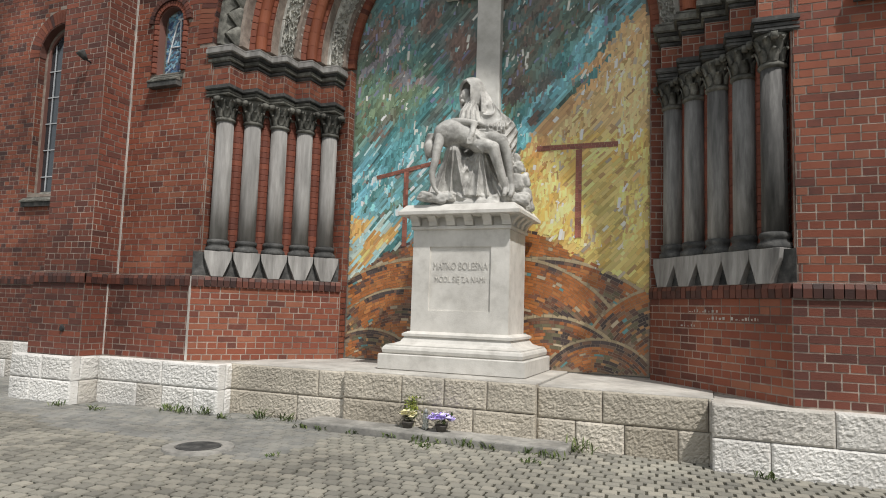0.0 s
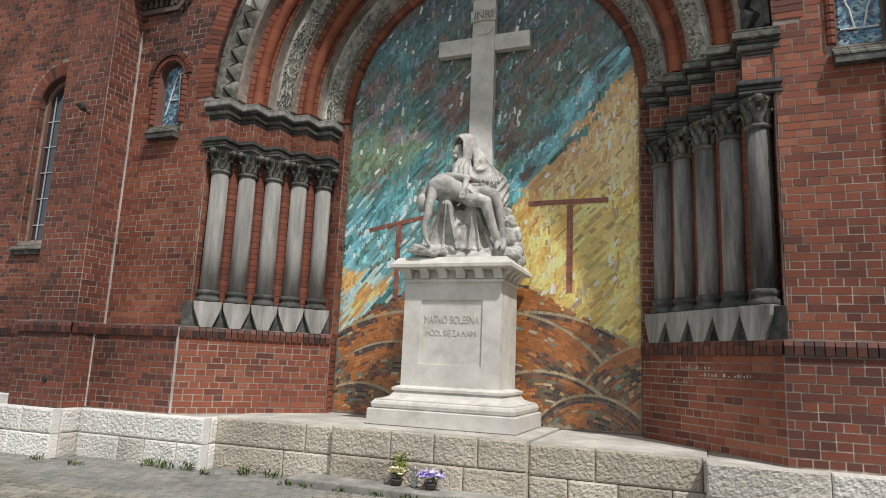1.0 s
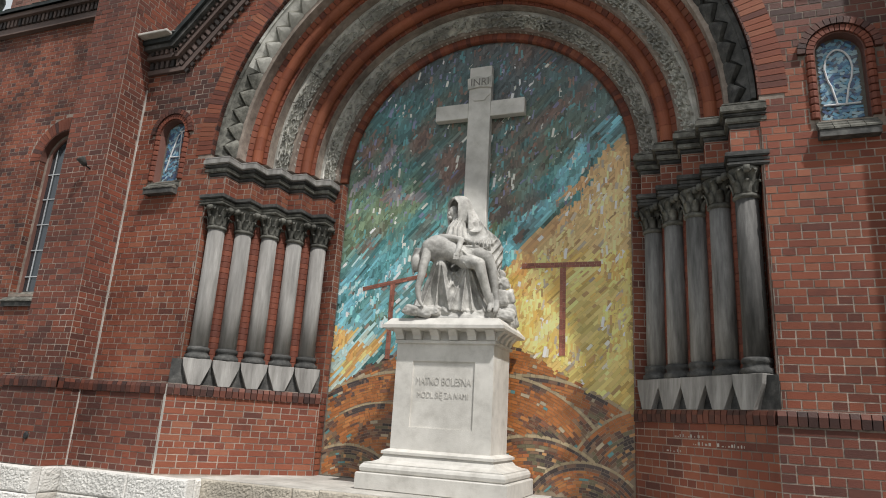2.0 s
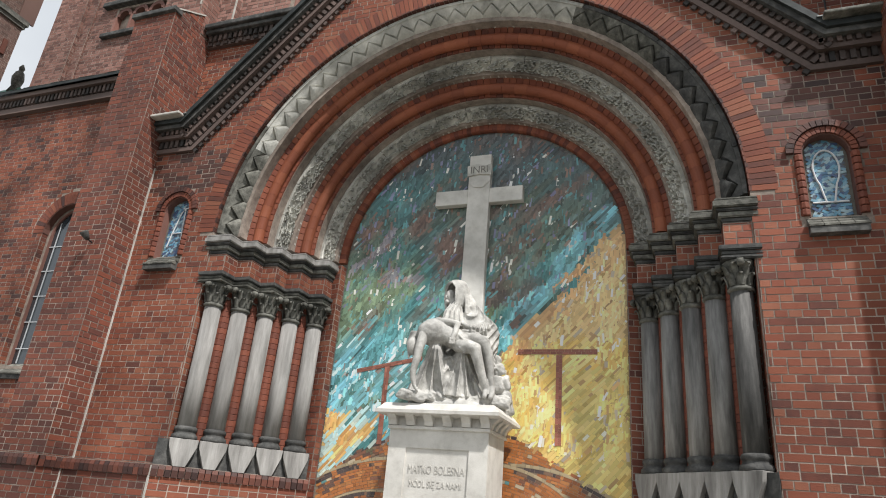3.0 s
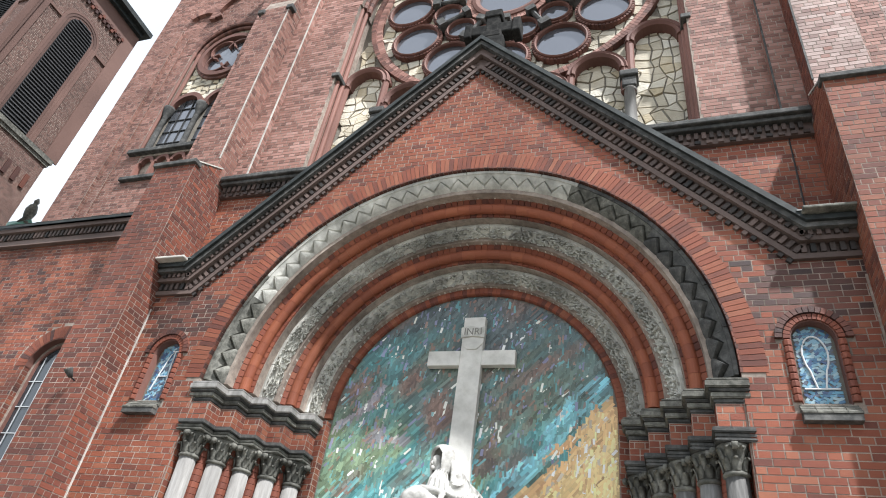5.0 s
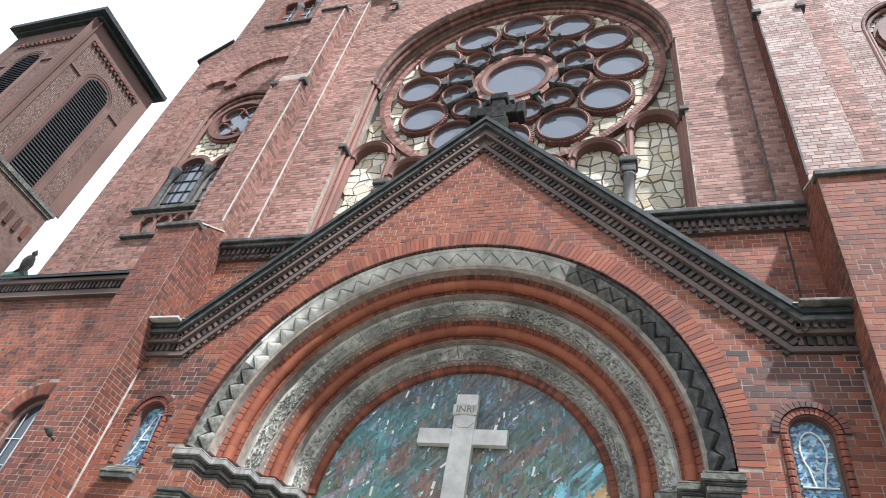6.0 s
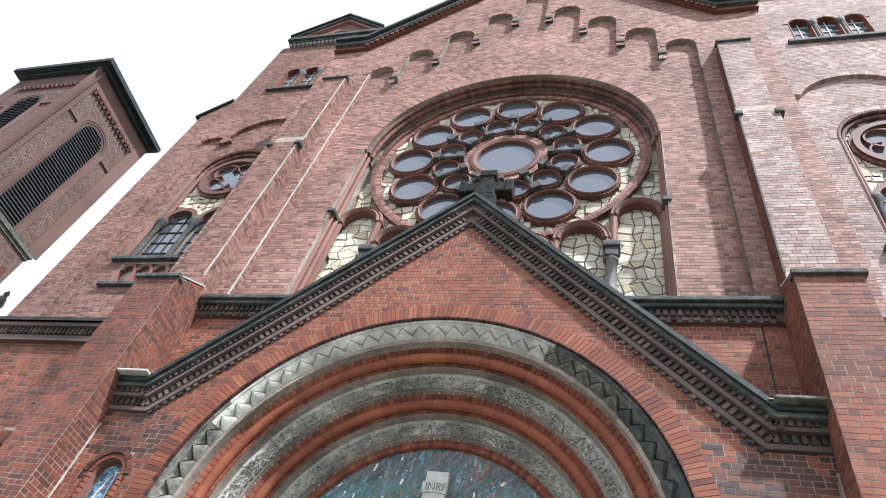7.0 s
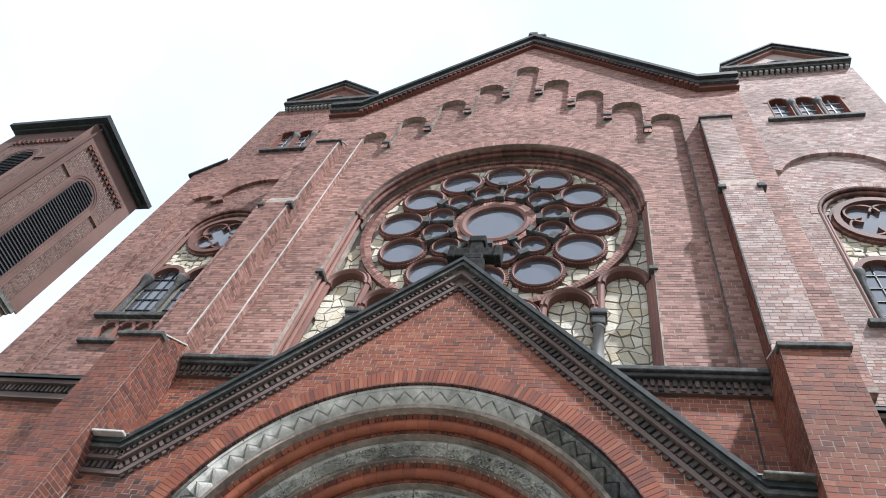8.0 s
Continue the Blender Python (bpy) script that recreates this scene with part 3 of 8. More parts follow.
for k, (ra, rb) in enumerate(zip(RS[:5], RS[1:6])):
    yc = order_y((ra + rb) / 2)
    w = ra - rb
    if k in (1, 3):
        # one bold roll between plain brick fillets
        rr = (ra + rb) / 2
        cnt = 110 - 10 * k
        segmented("brick_fillet", [(ra, yc - 0.13), (rr + 0.055, yc - 0.075), (rr + 0.055, yc + 0.05), (ra, yc + 0.05)], cnt, M_BRICK, 0.09, "ring of plain red bricks")
        segmented("brick_roll", roll_profile(rr - 0.005, yc - 0.035, 0.082, 12), cnt // 2, M_ROLL, 0.03, "bold rounded red brick roll moulding", 2)
        segmented("brick_fillet", [(rr - 0.05, yc + 0.01), (rb + 0.012, yc + 0.025), (rb + 0.004, yc + 0.2), (rr - 0.05, yc + 0.2)], cnt, M_BRICK, 0.09, "ring of plain red bricks")
    elif k in (2, 4):
        # plain edges and a hollow filled with carved leaves
        segmented("stone_band", [(ra, yc - 0.07), (ra - 0.05, yc - 0.085), (ra - 0.075, yc - 0.04), (rb + 0.065, yc + 0.05), (rb + 0.045, yc + 0.06), (rb, yc + 0.09), (rb, yc + 0.24), (ra, yc + 0.24)], 19 - k, M_STONE_GREY, 0.12, "pale weathered stone band of the arch", 6)
        P = Pieces()
        rm = (ra + rb) / 2
        cnt = int(math.pi * rm / 0.085)
        for j in range(cnt):
            t = math.pi * (j + 0.5) / cnt
            for q in range(12):
                rr = rm + rng.uniform(-0.07, 0.075)
                tt = t + rng.uniform(-0.5, 0.5) * math.pi / cnt
                f = (ra - 0.08 - rr) / (ra - rb - 0.14)
                yb = yc - 0.05 + 0.1 * f
                sz, tw = rng.uniform(0.018, 0.034), rng.uniform(0, math.tau)
                c = Vector((rr * math.cos(tt), yb, ARCH_Z + rr * math.sin(tt)))
                er, et, ey = Vector((math.cos(tt), 0, math.sin(tt))), Vector((-math.sin(tt), 0, math.cos(tt))), Vector((0, 1, 0))
                ey = (ey * 0.7 + er * 0.7)
                front = [c - ey * 0.058 + (er * math.cos(tw + b) * 0.5 + et * math.sin(tw + b)) * sz * s for b, s in ((0, 0.8), (1.6, 0.45), (3.1, 0.8), (4.7, 0.45))]
                rear = [c + ey * 0.012 + (er * math.cos(tw + b) * 0.7 + et * math.sin(tw + b)) * sz * s * 1.35 for b, s in ((0, 1), (1.6, 0.7), (3.1, 1), (4.7, 0.7))]
                P.quadbox(front, rear)
        segmented("carving_bed", [(ra - 0.0875, yc - 0.039), (rb + 0.0725, yc + 0.043), (rb + 0.08, yc + 0.053), (ra - 0.08, yc - 0.029)], 19 - k, M_STONE_GREY, 0.12, "grey hollow behind the carving", 6)
        P.build("carved_leaves", M_CARVED, archivolt, "band of carved stone foliage")
    else:
        # hollow with a row of pyramid studs
        segmented("stone_band", [(ra, yc - 0.15), (ra - 0.05, yc - 0.15), (ra - 0.10, yc - 0.02), (rb + 0.07, yc + 0.08), (rb + 0.02, yc + 0.13), (rb, yc + 0.15), (rb, yc + 0.24), (ra, yc + 0.24)], 18, M_STONE_GREY, 0.1, "pale weathered stone hollow of the arch", 6, 0.32, 0.82)
        segmented("stone_band", [(ra, yc - 0.15), (ra - 0.05, yc - 0.15), (ra - 0.10, yc - 0.02), (rb + 0.07, yc + 0.08), (rb + 0.02, yc + 0.13), (rb, yc + 0.15), (rb, yc + 0.24), (ra, yc + 0.24)], 18, M_STONE_DARK, 0.1, "soot-blackened stone hollow of the arch", 6, 0.0, 0.32)
        segmented("stone_band", [(ra, yc - 0.15), (ra - 0.05, yc - 0.15), (ra - 0.10, yc - 0.02), (rb + 0.07, yc + 0.08), (rb + 0.02, yc + 0.13), (rb, yc + 0.15), (rb, yc + 0.24), (ra, yc + 0.24)], 18, M_CAP, 0.1, "grey sooty stone hollow of the arch", 6, 0.82, 1.0)
        cnt = 38
        for j in range(cnt):
            bm = bmesh.new()
            deep = 0.034 + 0.003 * max(0, 13 - j) if j < 26 else 0.034 + 0.003 * (j - 25)
            rows = []
            for i in range(11):
                w = i / 5 - 1
                t = math.pi * (j + 0.5 + 0.5 * w * (0.985 if j % 2 else 0.999)) / cnt
                lip = 0.2 + 0.42 * abs(w)
                col = []
                for q in range(11):
                    # the first rows lie on the plain roll, the rest on a pointed leaf with a middle rib
                    sv = lip * q / 4 if q < 5 else lip + 0.004 + (0.996 - lip) * (q - 5) / 5
                    h = 0.03 * math.sin(math.pi * sv) - (0.03 if q == 4 else 0.0)
                    if q >= 5:
                        h += deep * (0.35 + 0.65 * (1 - abs(w)) ** 0.7) * (1 - ((sv - lip) / (1 - lip)) ** 2)
                    r = ra - 0.035 + (rb - ra + 0.06) * sv - 0.68 * h
                    y = yc - 0.145 + 0.265 * sv - 0.73 * h
                    col.append(bm.verts.new((r * math.cos(t), y, ARCH_Z + r * math.sin(t))))
                rows.append(col)
            for c0, c1 in zip(rows, rows[1:]):
                for q in range(10):
                    bm.faces.new((c0[q], c0[q + 1], c1[q + 1], c1[q]))
            edge = [c[0] for c in rows] + rows[-1][1:] + [c[-1] for c in rows[-2::-1]] + rows[0][-2:0:-1]
            tm = math.pi * (j + 0.5) / cnt
            back = bm.verts.new((((ra + rb) / 2 + 0.05) * math.cos(tm), yc + 0.14, ARCH_Z + ((ra + rb) / 2 + 0.05) * math.sin(tm)))
            for p, q in zip(edge, edge[1:] + edge[:1]):
                bm.faces.new((p, q, back))
            bmesh.ops.recalc_face_normals(bm, faces=bm.faces)
            part("pointed_leaf", bm, M_STONE_DARK if j < 8 else M_CAP if j < 13 or j > 32 else M_STONE_GREY, archivolt)
segmented("brick_ring", [(2.31, order_y(2.31) + 0.02), (2.2, order_y(2.31) + 0.02), (2.185, order_y(2.31) + 0.05), (2.185, MOS + 0.02), (2.32, MOS + 0.02)], 96, M_BRICK, 0.05, "innermost ring of red bricks")


# ---- columns, capitals and impost ----
def build_column(shaft, capital, label):
    col = thing("portal_column", label, "column", group="portal columns")
    bm = bmesh.new()
    bot, tp = [], []
    # shield-shaped plinth, broad above and pointed below, facing -y
    top4 = [(-0.185, -0.16), (0.185, -0.16), (0.17, 0.1), (-0.17, 0.1)]
    mid4 = [(-0.175, -0.165), (0.175, -0.165), (0.16, 0.1), (-0.16, 0.1)]
    low4 = [(-0.075, -0.188), (0.075, -0.188), (0.1, 0.1), (-0.1, 0.1)]
    r3 = [[bm.verts.new((x, y, z)) for x, y in q] for q, z in ((low4, 1.75), (mid4, 2.0), (top4, 2.1))]
    for i in range(2):
        for k in range(4):
            bm.faces.new((r3[i][k], r3[i][(k + 1) % 4], r3[i + 1][(k + 1) % 4], r3[i + 1][k]))
    bm.faces.new(list(reversed(r3[0])))
    bm.faces.new(r3[2])
    bmesh.ops.bevel(bm, geom=bm.edges[:], offset=0.004, segments=1, affect="EDGES")
    part("plinth", bm, M_SHAFT, col, "streaked pale shield-shaped stone plinth")
    bm = lathe(bmesh.new(), [(0.165, 2.1), (0.172, 2.12), (0.165, 2.155), (0.14, 2.17), (0.135, 2.2), (0.15, 2.215), (0.152, 2.24), (0.14, 2.26), (0.125, 2.268)], 20)
    part("base", bm, M_STONE_DARK, col, "sooty moulded base", True)
    bm = lathe(bmesh.new(), [(0.124, 2.26), (0.122, 2.9), (0.117, 3.95)], 20)
    part("shaft", bm, shaft, col, "streaked grey shaft", True)
    bm = lathe(bmesh.new(), [(0.117, 3.93), (0.14, 3.945), (0.142, 3.965), (0.125, 3.985), (0.12, 4.0), (0.122, 4.1), (0.14, 4.19), (0.175, 4.265), (0.16, 4.28)], 20)
    cap = part("capital", bm, capital, col, "weathered carved capital", True)
    # two rows of curled leaves and four corner scrolls
    for row, (cnt, z0, z1, r0, r1, wd) in enumerate(((8, 3.99, 4.13, 0.125, 0.175, 0.05), (8, 4.06, 4.24, 0.13, 0.205, 0.05))):
        for k in range(cnt):
            a = math.tau * (k + 0.5 * row) / cnt
            bm = bmesh.new()
            er, et = Vector((math.cos(a), math.sin(a), 0)), Vector((-math.sin(a), math.cos(a), 0))
            prev = None
            for q, (tz, tr, tw) in enumerate(((0, 0, 0.8), (0.35, 0.12, 1.0), (0.7, 0.4, 0.95), (0.95, 0.85, 0.7), (0.9, 1.15, 0.4), (0.72, 1.15, 0.15))):
                c = er * (r0 + (r1 - r0) * tr) + Vector((0, 0, z0 + (z1 - z0) * tz))
                ring = [bm.verts.new(c - et * wd * tw), bm.verts.new(c + er * 0.012), bm.verts.new(c + et * wd * tw), bm.verts.new(c - er * 0.014)]
                if prev:
                    for j in range(4):
                        bm.faces.new((prev[j], prev[(j + 1) % 4], ring[(j + 1) % 4], ring[j]))
                prev = ring
            bm.faces.new(prev)
            bmesh.ops.recalc_face_normals(bm, faces=bm.faces)
            part("leaf", bm, capital, cap, smooth=True)
    for k in range(4):
        a = math.tau * (k + 0.5) / 4
        c = Vector((0.205 * math.cos(a), 0.205 * math.sin(a), 4.225))
        d = Vector((-math.sin(a), math.cos(a), 0)) * 0.03
        part("scroll", tube(bmesh.new(), [c - d, c + d], 0.04, 10), capital, cap, smooth=True)
    return col


for sg in (-1, 1):
    if sg < 0:
        proto = build_column(M_SHAFT, M_CAP, "pale grey stone portal column with leafy capital and dark base")
    else:
        proto = build_column(M_SHAFT_SOOT, M_CAP, "soot-streaked grey stone portal column with leafy capital and dark base")
    for k in range(5):
        c = C0 + CD * k
        m = pose(sg * c.x, c.y, 0, 0, 0, -sg * 45)
        if k == 0 and sg > 0:
            build_column(M_SHAFT_BLACK, M_CAP, "soot-blackened stone portal column at the outer corner").matrix_basis = m
        elif k == (0 if sg < 0 else 1):
            proto.matrix_basis = m
        else:
            copy_thing(proto, m)


def stepped(sg, h, d=0.0):
    """Plan of a layer that steps back with the five columns."""
    pts = [(sg * 3.70, C0.y - h)]
    for k in range(5):
        c = C0 + CD * k
        pts.append((sg * (c.x - h), c.y - h))
        nxt = C0.y - h + CD.y * (k + 1) if k < 4 else MOS + 0.05
        pts.append((sg * (c.x - h), nxt))
    pts.append((sg * 3.70, MOS + 0.05))
    return pts


for sg in (-1, 1):
    side = "west" if sg < 0 else "east"
    pale, mid = (M_SHAFT, M_CAP) if sg < 0 else (M_CAP, M_STONE_DARK)
    imp = thing("impost_cornice", "stepped sooty stone impost with a brick frieze on the portal capitals", "cornice", group="portal imposts", kind="structure")
    for z0, z1, h, mt, nm in ((4.275, 4.315, 0.185, mid, "abacus"), (4.315, 4.37, 0.175, mid, "abacus"), (4.37, 4.435, 0.2, M_STONE_DARK, "abacus"), (4.435, 4.715, 0.135, M_MORTAR, "frieze"), (4.715, 4.77, 0.15, M_STONE_DARK, "moulding"), (4.77, 4.84, 0.175, M_CAP, "moulding"), (4.84, 4.88, 0.195, M_STONE_DARK, "moulding"), (4.88, 4.965, 0.225, pale, "moulding"), (4.965, 5.0, 0.205, pale, "moulding")):
        bm = prism(stepped(sg, h), "z", z0 + 0.001, z1 - 0.001)
        bmesh.ops.bevel(bm, geom=[ed for ed in bm.edges if abs(ed.verts[0].co.z - ed.verts[1].co.z) < 1e-4 and len(ed.link_faces) == 2 and ed.calc_face_angle(0) > 1], offset=min(0.012, (z1 - z0) * 0.3), segments=2, affect="EDGES") if nm != "frieze" else None
        part(nm, bm, mt, imp)
    P = Pieces()
    for k in range(5):
        c = C0 + CD * k
        h = 0.135
        x0, x1 = sg * (c.x - h), sg * (c.x - h + 0.25 if k else 3.68)
        face_bricks(P, (0, c.y - h), (1, 0), (0, -1), min(x0, x1), max(x0, x1), 4.44, 4.712)
        y1 = c.y - h + (CD.y if k < 4 else 0.35)
        face_bricks(P, (sg * (c.x - h), 0), (0, 1), (-sg, 0), c.y - h, y1, 4.44, 4.712)
    P.build("brickwork", M_BRICK, imp)
    # rounded brick shafts between the columns
    for k in range(4):
        c = C0 + CD * (k + 0.5)
        P = bmesh.new()
        nn = Vector((sg * 0.754, 0.657))
        p = Vector((sg * c.x, c.y)) + nn * 0.1
        rows = int((4.27 - 1.76) / COURSE)
        for q in range(rows):
            z = 1.76 + q * COURSE
            lathe(P, [(0.0975, 0.002), (0.1, 0.006), (0.1, COURSE - 0.006), (0.0975, COURSE - 0.002)], 12, (p.x, p.y, z))
        ob = part("brick_shaft", P, M_SHAFT_BRICK)
        tagged(ob, "rounded red brick shaft between portal columns", "pilaster", group="brick shafts")
    # sooty stone bed under the plinths
    o, u, nrm, ln = splay_frame(sg, -0.06)
    e = o + u * ln
    bed = part("plinth_bed", prism([(o.x, o.y + 0.02), (e.x, e.y), (sg * 2.3, MOS), (sg * 3.62, MOS), (sg * 3.62, o.y + 0.02)], "z", 1.758, 2.085), M_STONE_DARK)
    tagged(bed, "sooty stone bed behind the column plinths", "plinth", group="plinth beds", kind="structure")

# ---- mosaic ----
mosaic = part("mosaic_wall", prism([(-2.3, 0.5), (2.3, 0.5), (2.3, ARCH_Z)] + arc(0, ARCH_Z, 2.3, 0, 180, 40)[1:], "y", MOS, MOS + 0.25), M_GROUT)
tagged(mosaic, "glazed mosaic of blue sky, golden light and brown hills with crosses", "mosaic", kind="structure")


def hill(x):
    return 2.62 - 0.9 * max(0.0, abs(x + 0.1) / 2.2) ** 1.6 + 0.05 * math.sin(3.1 * x)


MOUNDS = ((1.55, 0.25, 0.85), (0.9, 0.1, 1.28), (-1.75, 0.1, 1.0), (2.5, 0.55, 1.25), (-1.2, 0.2, 1.5), (0.35, 0.4, 1.75), (0.75, -0.2, 2.35), (-0.9, -0.6, 2.75))
STROKE = radians(47)
SC, SS = math.cos(STROKE), math.sin(STROKE)


def mound_at(x, z):
    for k, (cx, cz, r) in enumerate(MOUNDS):
        if math.hypot(x - cx, z - cz) < r:
            return k
    return len(MOUNDS)


def blend(a, b, t):
    return Vector(a).lerp(Vector(b), max(0.0, min(1.0, t)))


HILL = [(0.30, 0.112, 0.036), (0.33, 0.14, 0.048), (0.26, 0.092, 0.034), (0.15, 0.068, 0.042), (0.095, 0.055, 0.042), (0.17, 0.105, 0.065), (0.12, 0.105, 0.062), (0.34, 0.185, 0.08), (0.05, 0.037, 0.034)]


def hill_tint(x, z, rv):
    """Rust, brown and olive bands that follow the mounds, with pale and dark outlines."""
    k = mound_at(x, z)
    cx, cz, r = MOUNDS[k] if k < len(MOUNDS) else (0.0, -1.2, 3.8)
    d, ang0 = math.hypot(x - cx, z - cz), math.atan2(z - cz, x - cx)
    band = noise.noise(Vector((d * 4.5, ang0 * 1.3, 3.0 + 5 * k)))
    patch = noise.noise(Vector((x * 2.6, z * 2.6, 8.0 + k)))
    pick = 0.2 + 0.55 * band + 0.95 * patch + 0.5 * (rv - 0.5) + (0.22 if z < 1.4 else 0.0)
    c = Vector(HILL[max(0, min(8, int(pick * 9)))])
    if r - d < 0.035:
        c = Vector((0.3, 0.24, 0.15))
    elif r - d < 0.1 and (k < 3 or patch > 0.1):
        c = Vector((0.06, 0.045, 0.042)) if rv > 0.3 else Vector((0.15, 0.09, 0.06))
    elif rv > 0.985:
        c = Vector((0.09, 0.2, 0.2))
    elif rv < 0.02:
        c = Vector((0.36, 0.3, 0.21))
    return c


def sky_tint(x, z, rv):
    """Colour of the sky and the golden light, in streaks that run upwards to the east."""
    u, v = x * SC + z * SS, -x * SS + z * SC
    broad = noise.noise(Vector((u * 0.7, v * 1.5, 3.0)))
    streak = noise.noise(Vector((u * 1.3, v * 7.0, 9.0)))
    fine = noise.noise(Vector((u * 3.0, v * 19.0, 5.0)))
    edge = 3.22 + 1.22 * (x - 0.2)
    s = edge - z + 0.3 * streak + 0.12 * fine
    gold = x > 0.12 and s > 0
    west = -1.45 - x + 0.9 * (2.55 - z) + 0.6 * streak + 0.3 * fine
    if gold or (z < 2.75 and west > 0):
        c = blend((0.54, 0.36, 0.10), (0.66, 0.52, 0.22), 0.5 + 1.1 * streak + 1.2 * (rv - 0.5))
        if x > 0 and z > 3.8:
            c = blend(c, (0.52, 0.39, 0.22), 0.6)
        if x > 1.3 and z < 3.4:
            c = blend(c, (0.46, 0.41, 0.14), 0.45 + fine)
        if x < 0 and 1.5 * streak + fine < 0.12:
            return blend((0.3, 0.5, 0.52), (0.45, 0.48, 0.4), rv)
        if x < 0.85 and s < 0.75 or x < 0:
            c = blend(c, (0.44, 0.19, 0.055), 0.3 + 1.3 * fine)
        if fine > 0.38:
            c = blend(c, (0.33, 0.21, 0.06), 0.6)
        if x > 0.2 and s < 0.45 and z > 3.6:
            c = blend(c, (0.42, 0.24, 0.11), 0.55 + fine)
        if x > 0.9 and rv > 0.88 and fine > -0.15:
            c = Vector((0.66, 0.63, 0.53)) if rv > 0.93 else Vector((0.36, 0.31, 0.24))
        elif rv > 0.975:
            c = Vector((0.66, 0.6, 0.48))
        elif rv < 0.08:
            c = blend(c, (0.34, 0.2, 0.1), 0.75)
        return c
    # teal to olive ground, darker and bluer towards the crown
    c = blend((0.05, 0.15, 0.15), (0.105, 0.14, 0.075), 0.5 + 1.5 * broad + 0.9 * streak)
    c = blend(c, (0.052, 0.068, 0.07), (z - 4.9) / 1.8 + 0.9 * broad) * (1.2 if z < 5 else 1.05)
    warm = noise.noise(Vector((u * 1.0, v * 2.6, 21.0)))
    if z > 3.9 and warm > 0.12:
        c = blend(c, (0.125, 0.08, 0.062), 2.4 * (warm - 0.12))
    if x < -0.5 and 4.7 < z < 5.7 and warm < -0.22:
        c = blend(c, (0.22, 0.19, 0.22), 0.7)
    if x > 0.15 and 4.3 < z < 5.9 and x < 1.0:
        c = blend(c, (0.10, 0.078, 0.062), 0.55 + streak)
    low = math.exp(-((x + 1.75) ** 2) / 1.3 - ((z - 3.0) ** 2) / 0.55)
    band = 0.9 * math.exp(-((v - 2.95) ** 2) / 0.12) if x < 0.25 and z < 4.9 else 0.0
    if x > 0.2:
        band = 0.95 * math.exp(-((s + 0.28) ** 2) / 0.07)
    c = blend(c, (0.17, 0.41, 0.49), max(low * 1.25, band) * (0.62 + 1.5 * streak + 1.1 * fine))
    if low > 0.3 and fine > 0.3:
        c = blend(c, (0.4, 0.52, 0.5), 0.7)
    c = c * (1 + 0.75 * fine + 0.35 * (rv - 0.5))
    flock = noise.noise(Vector((x * 1.5, z * 1.5, 77.0)))
    if rv > 0.985 - 0.3 * max(0.0, flock - 0.12) and fine > -0.1:
        c = Vector((0.5, 0.5, 0.45))
    elif rv > 0.925:
        c = blend(c, (0.2, 0.105, 0.075), 0.7)
    elif rv < 0.04 and z > 4.4:
        c = blend(c, (0.16, 0.16, 0.26), 0.8)
    elif rv < 0.09:
        c = blend(c, (0.1, 0.3, 0.32), 0.6)
    return c


def mosaic_tint(x, z, rv):
    return hill_tint(x, z, rv) if z < hill(x) else sky_tint(x, z, rv)


def in_mosaic(x, z):
    return z > LEDGE + 0.005 and ((z < ARCH_Z and abs(x) < R_IN) or (z >= ARCH_Z and math.hypot(x, z - ARCH_Z) < R_IN))


TILES = Pieces()


def lay_tile(q, front, c, back=0.002):
    if all(in_mosaic(*p) for p in q):
        k = 1.38 * (1 + 0.13 * rng.normal())
        d = MOS - front - rng.uniform(0, 0.003)
        TILES.quadbox([(px, d, pz) for px, pz in q], [(px, MOS + back, pz) for px, pz in q], tuple(min(0.8, max(0.012, v * k)) for v in c))


def sway(u, v):
    """From the strip frame to the wall, bent a little so that the rows are not ruled."""
    b = 0.07 * noise.noise(Vector((u * 0.9, v * 0.9, 2.0)))
    v = v + b
    return u * SC - v * SS, u * SS + v * SC


# close under-layer of small bits that shows only in the chinks
for cell_x in np.arange(-2.2, 2.2, 0.055):
    for cell_z in np.arange(0.62, 7.3, 0.055):
        x, z, rv = cell_x, cell_z, float(rng.random())
        lay_tile([(x + a, z + b) for a, b in ((-0.0275, -0.0275), (0.0275, -0.0275), (0.0275, 0.0275), (-0.0275, 0.0275))], 0.0005, mosaic_tint(x, z, 0.5) * 0.75 if z > hill(x) else Vector((0.2, 0.155, 0.11)))
# long strips in slanting rows for the sky and the light
v = -2.2
while v < 6.6:
    wd = rng.choice([0.026, 0.034, 0.04, 0.05])
    u = -1.6 + rng.uniform(0, 0.2)
    while u < 6.8:
        ln = rng.choice([0.045, 0.06, 0.09, 0.12, 0.16, 0.22])
        x, z = sway(u + ln / 2, v + wd / 2)
        rv = float(rng.random())
        if z > hill(x) and in_mosaic(x, z):
            if rv > 0.96:
                ln *= 0.6
            q = [sway(a, b) for a, b in ((u, v), (u + ln - 0.003, v), (u + ln - 0.003, v + wd - 0.003), (u, v + wd - 0.003))]
            lay_tile(q, 0.0045, sky_tint(x, z, rv))
        u += ln
    v += wd
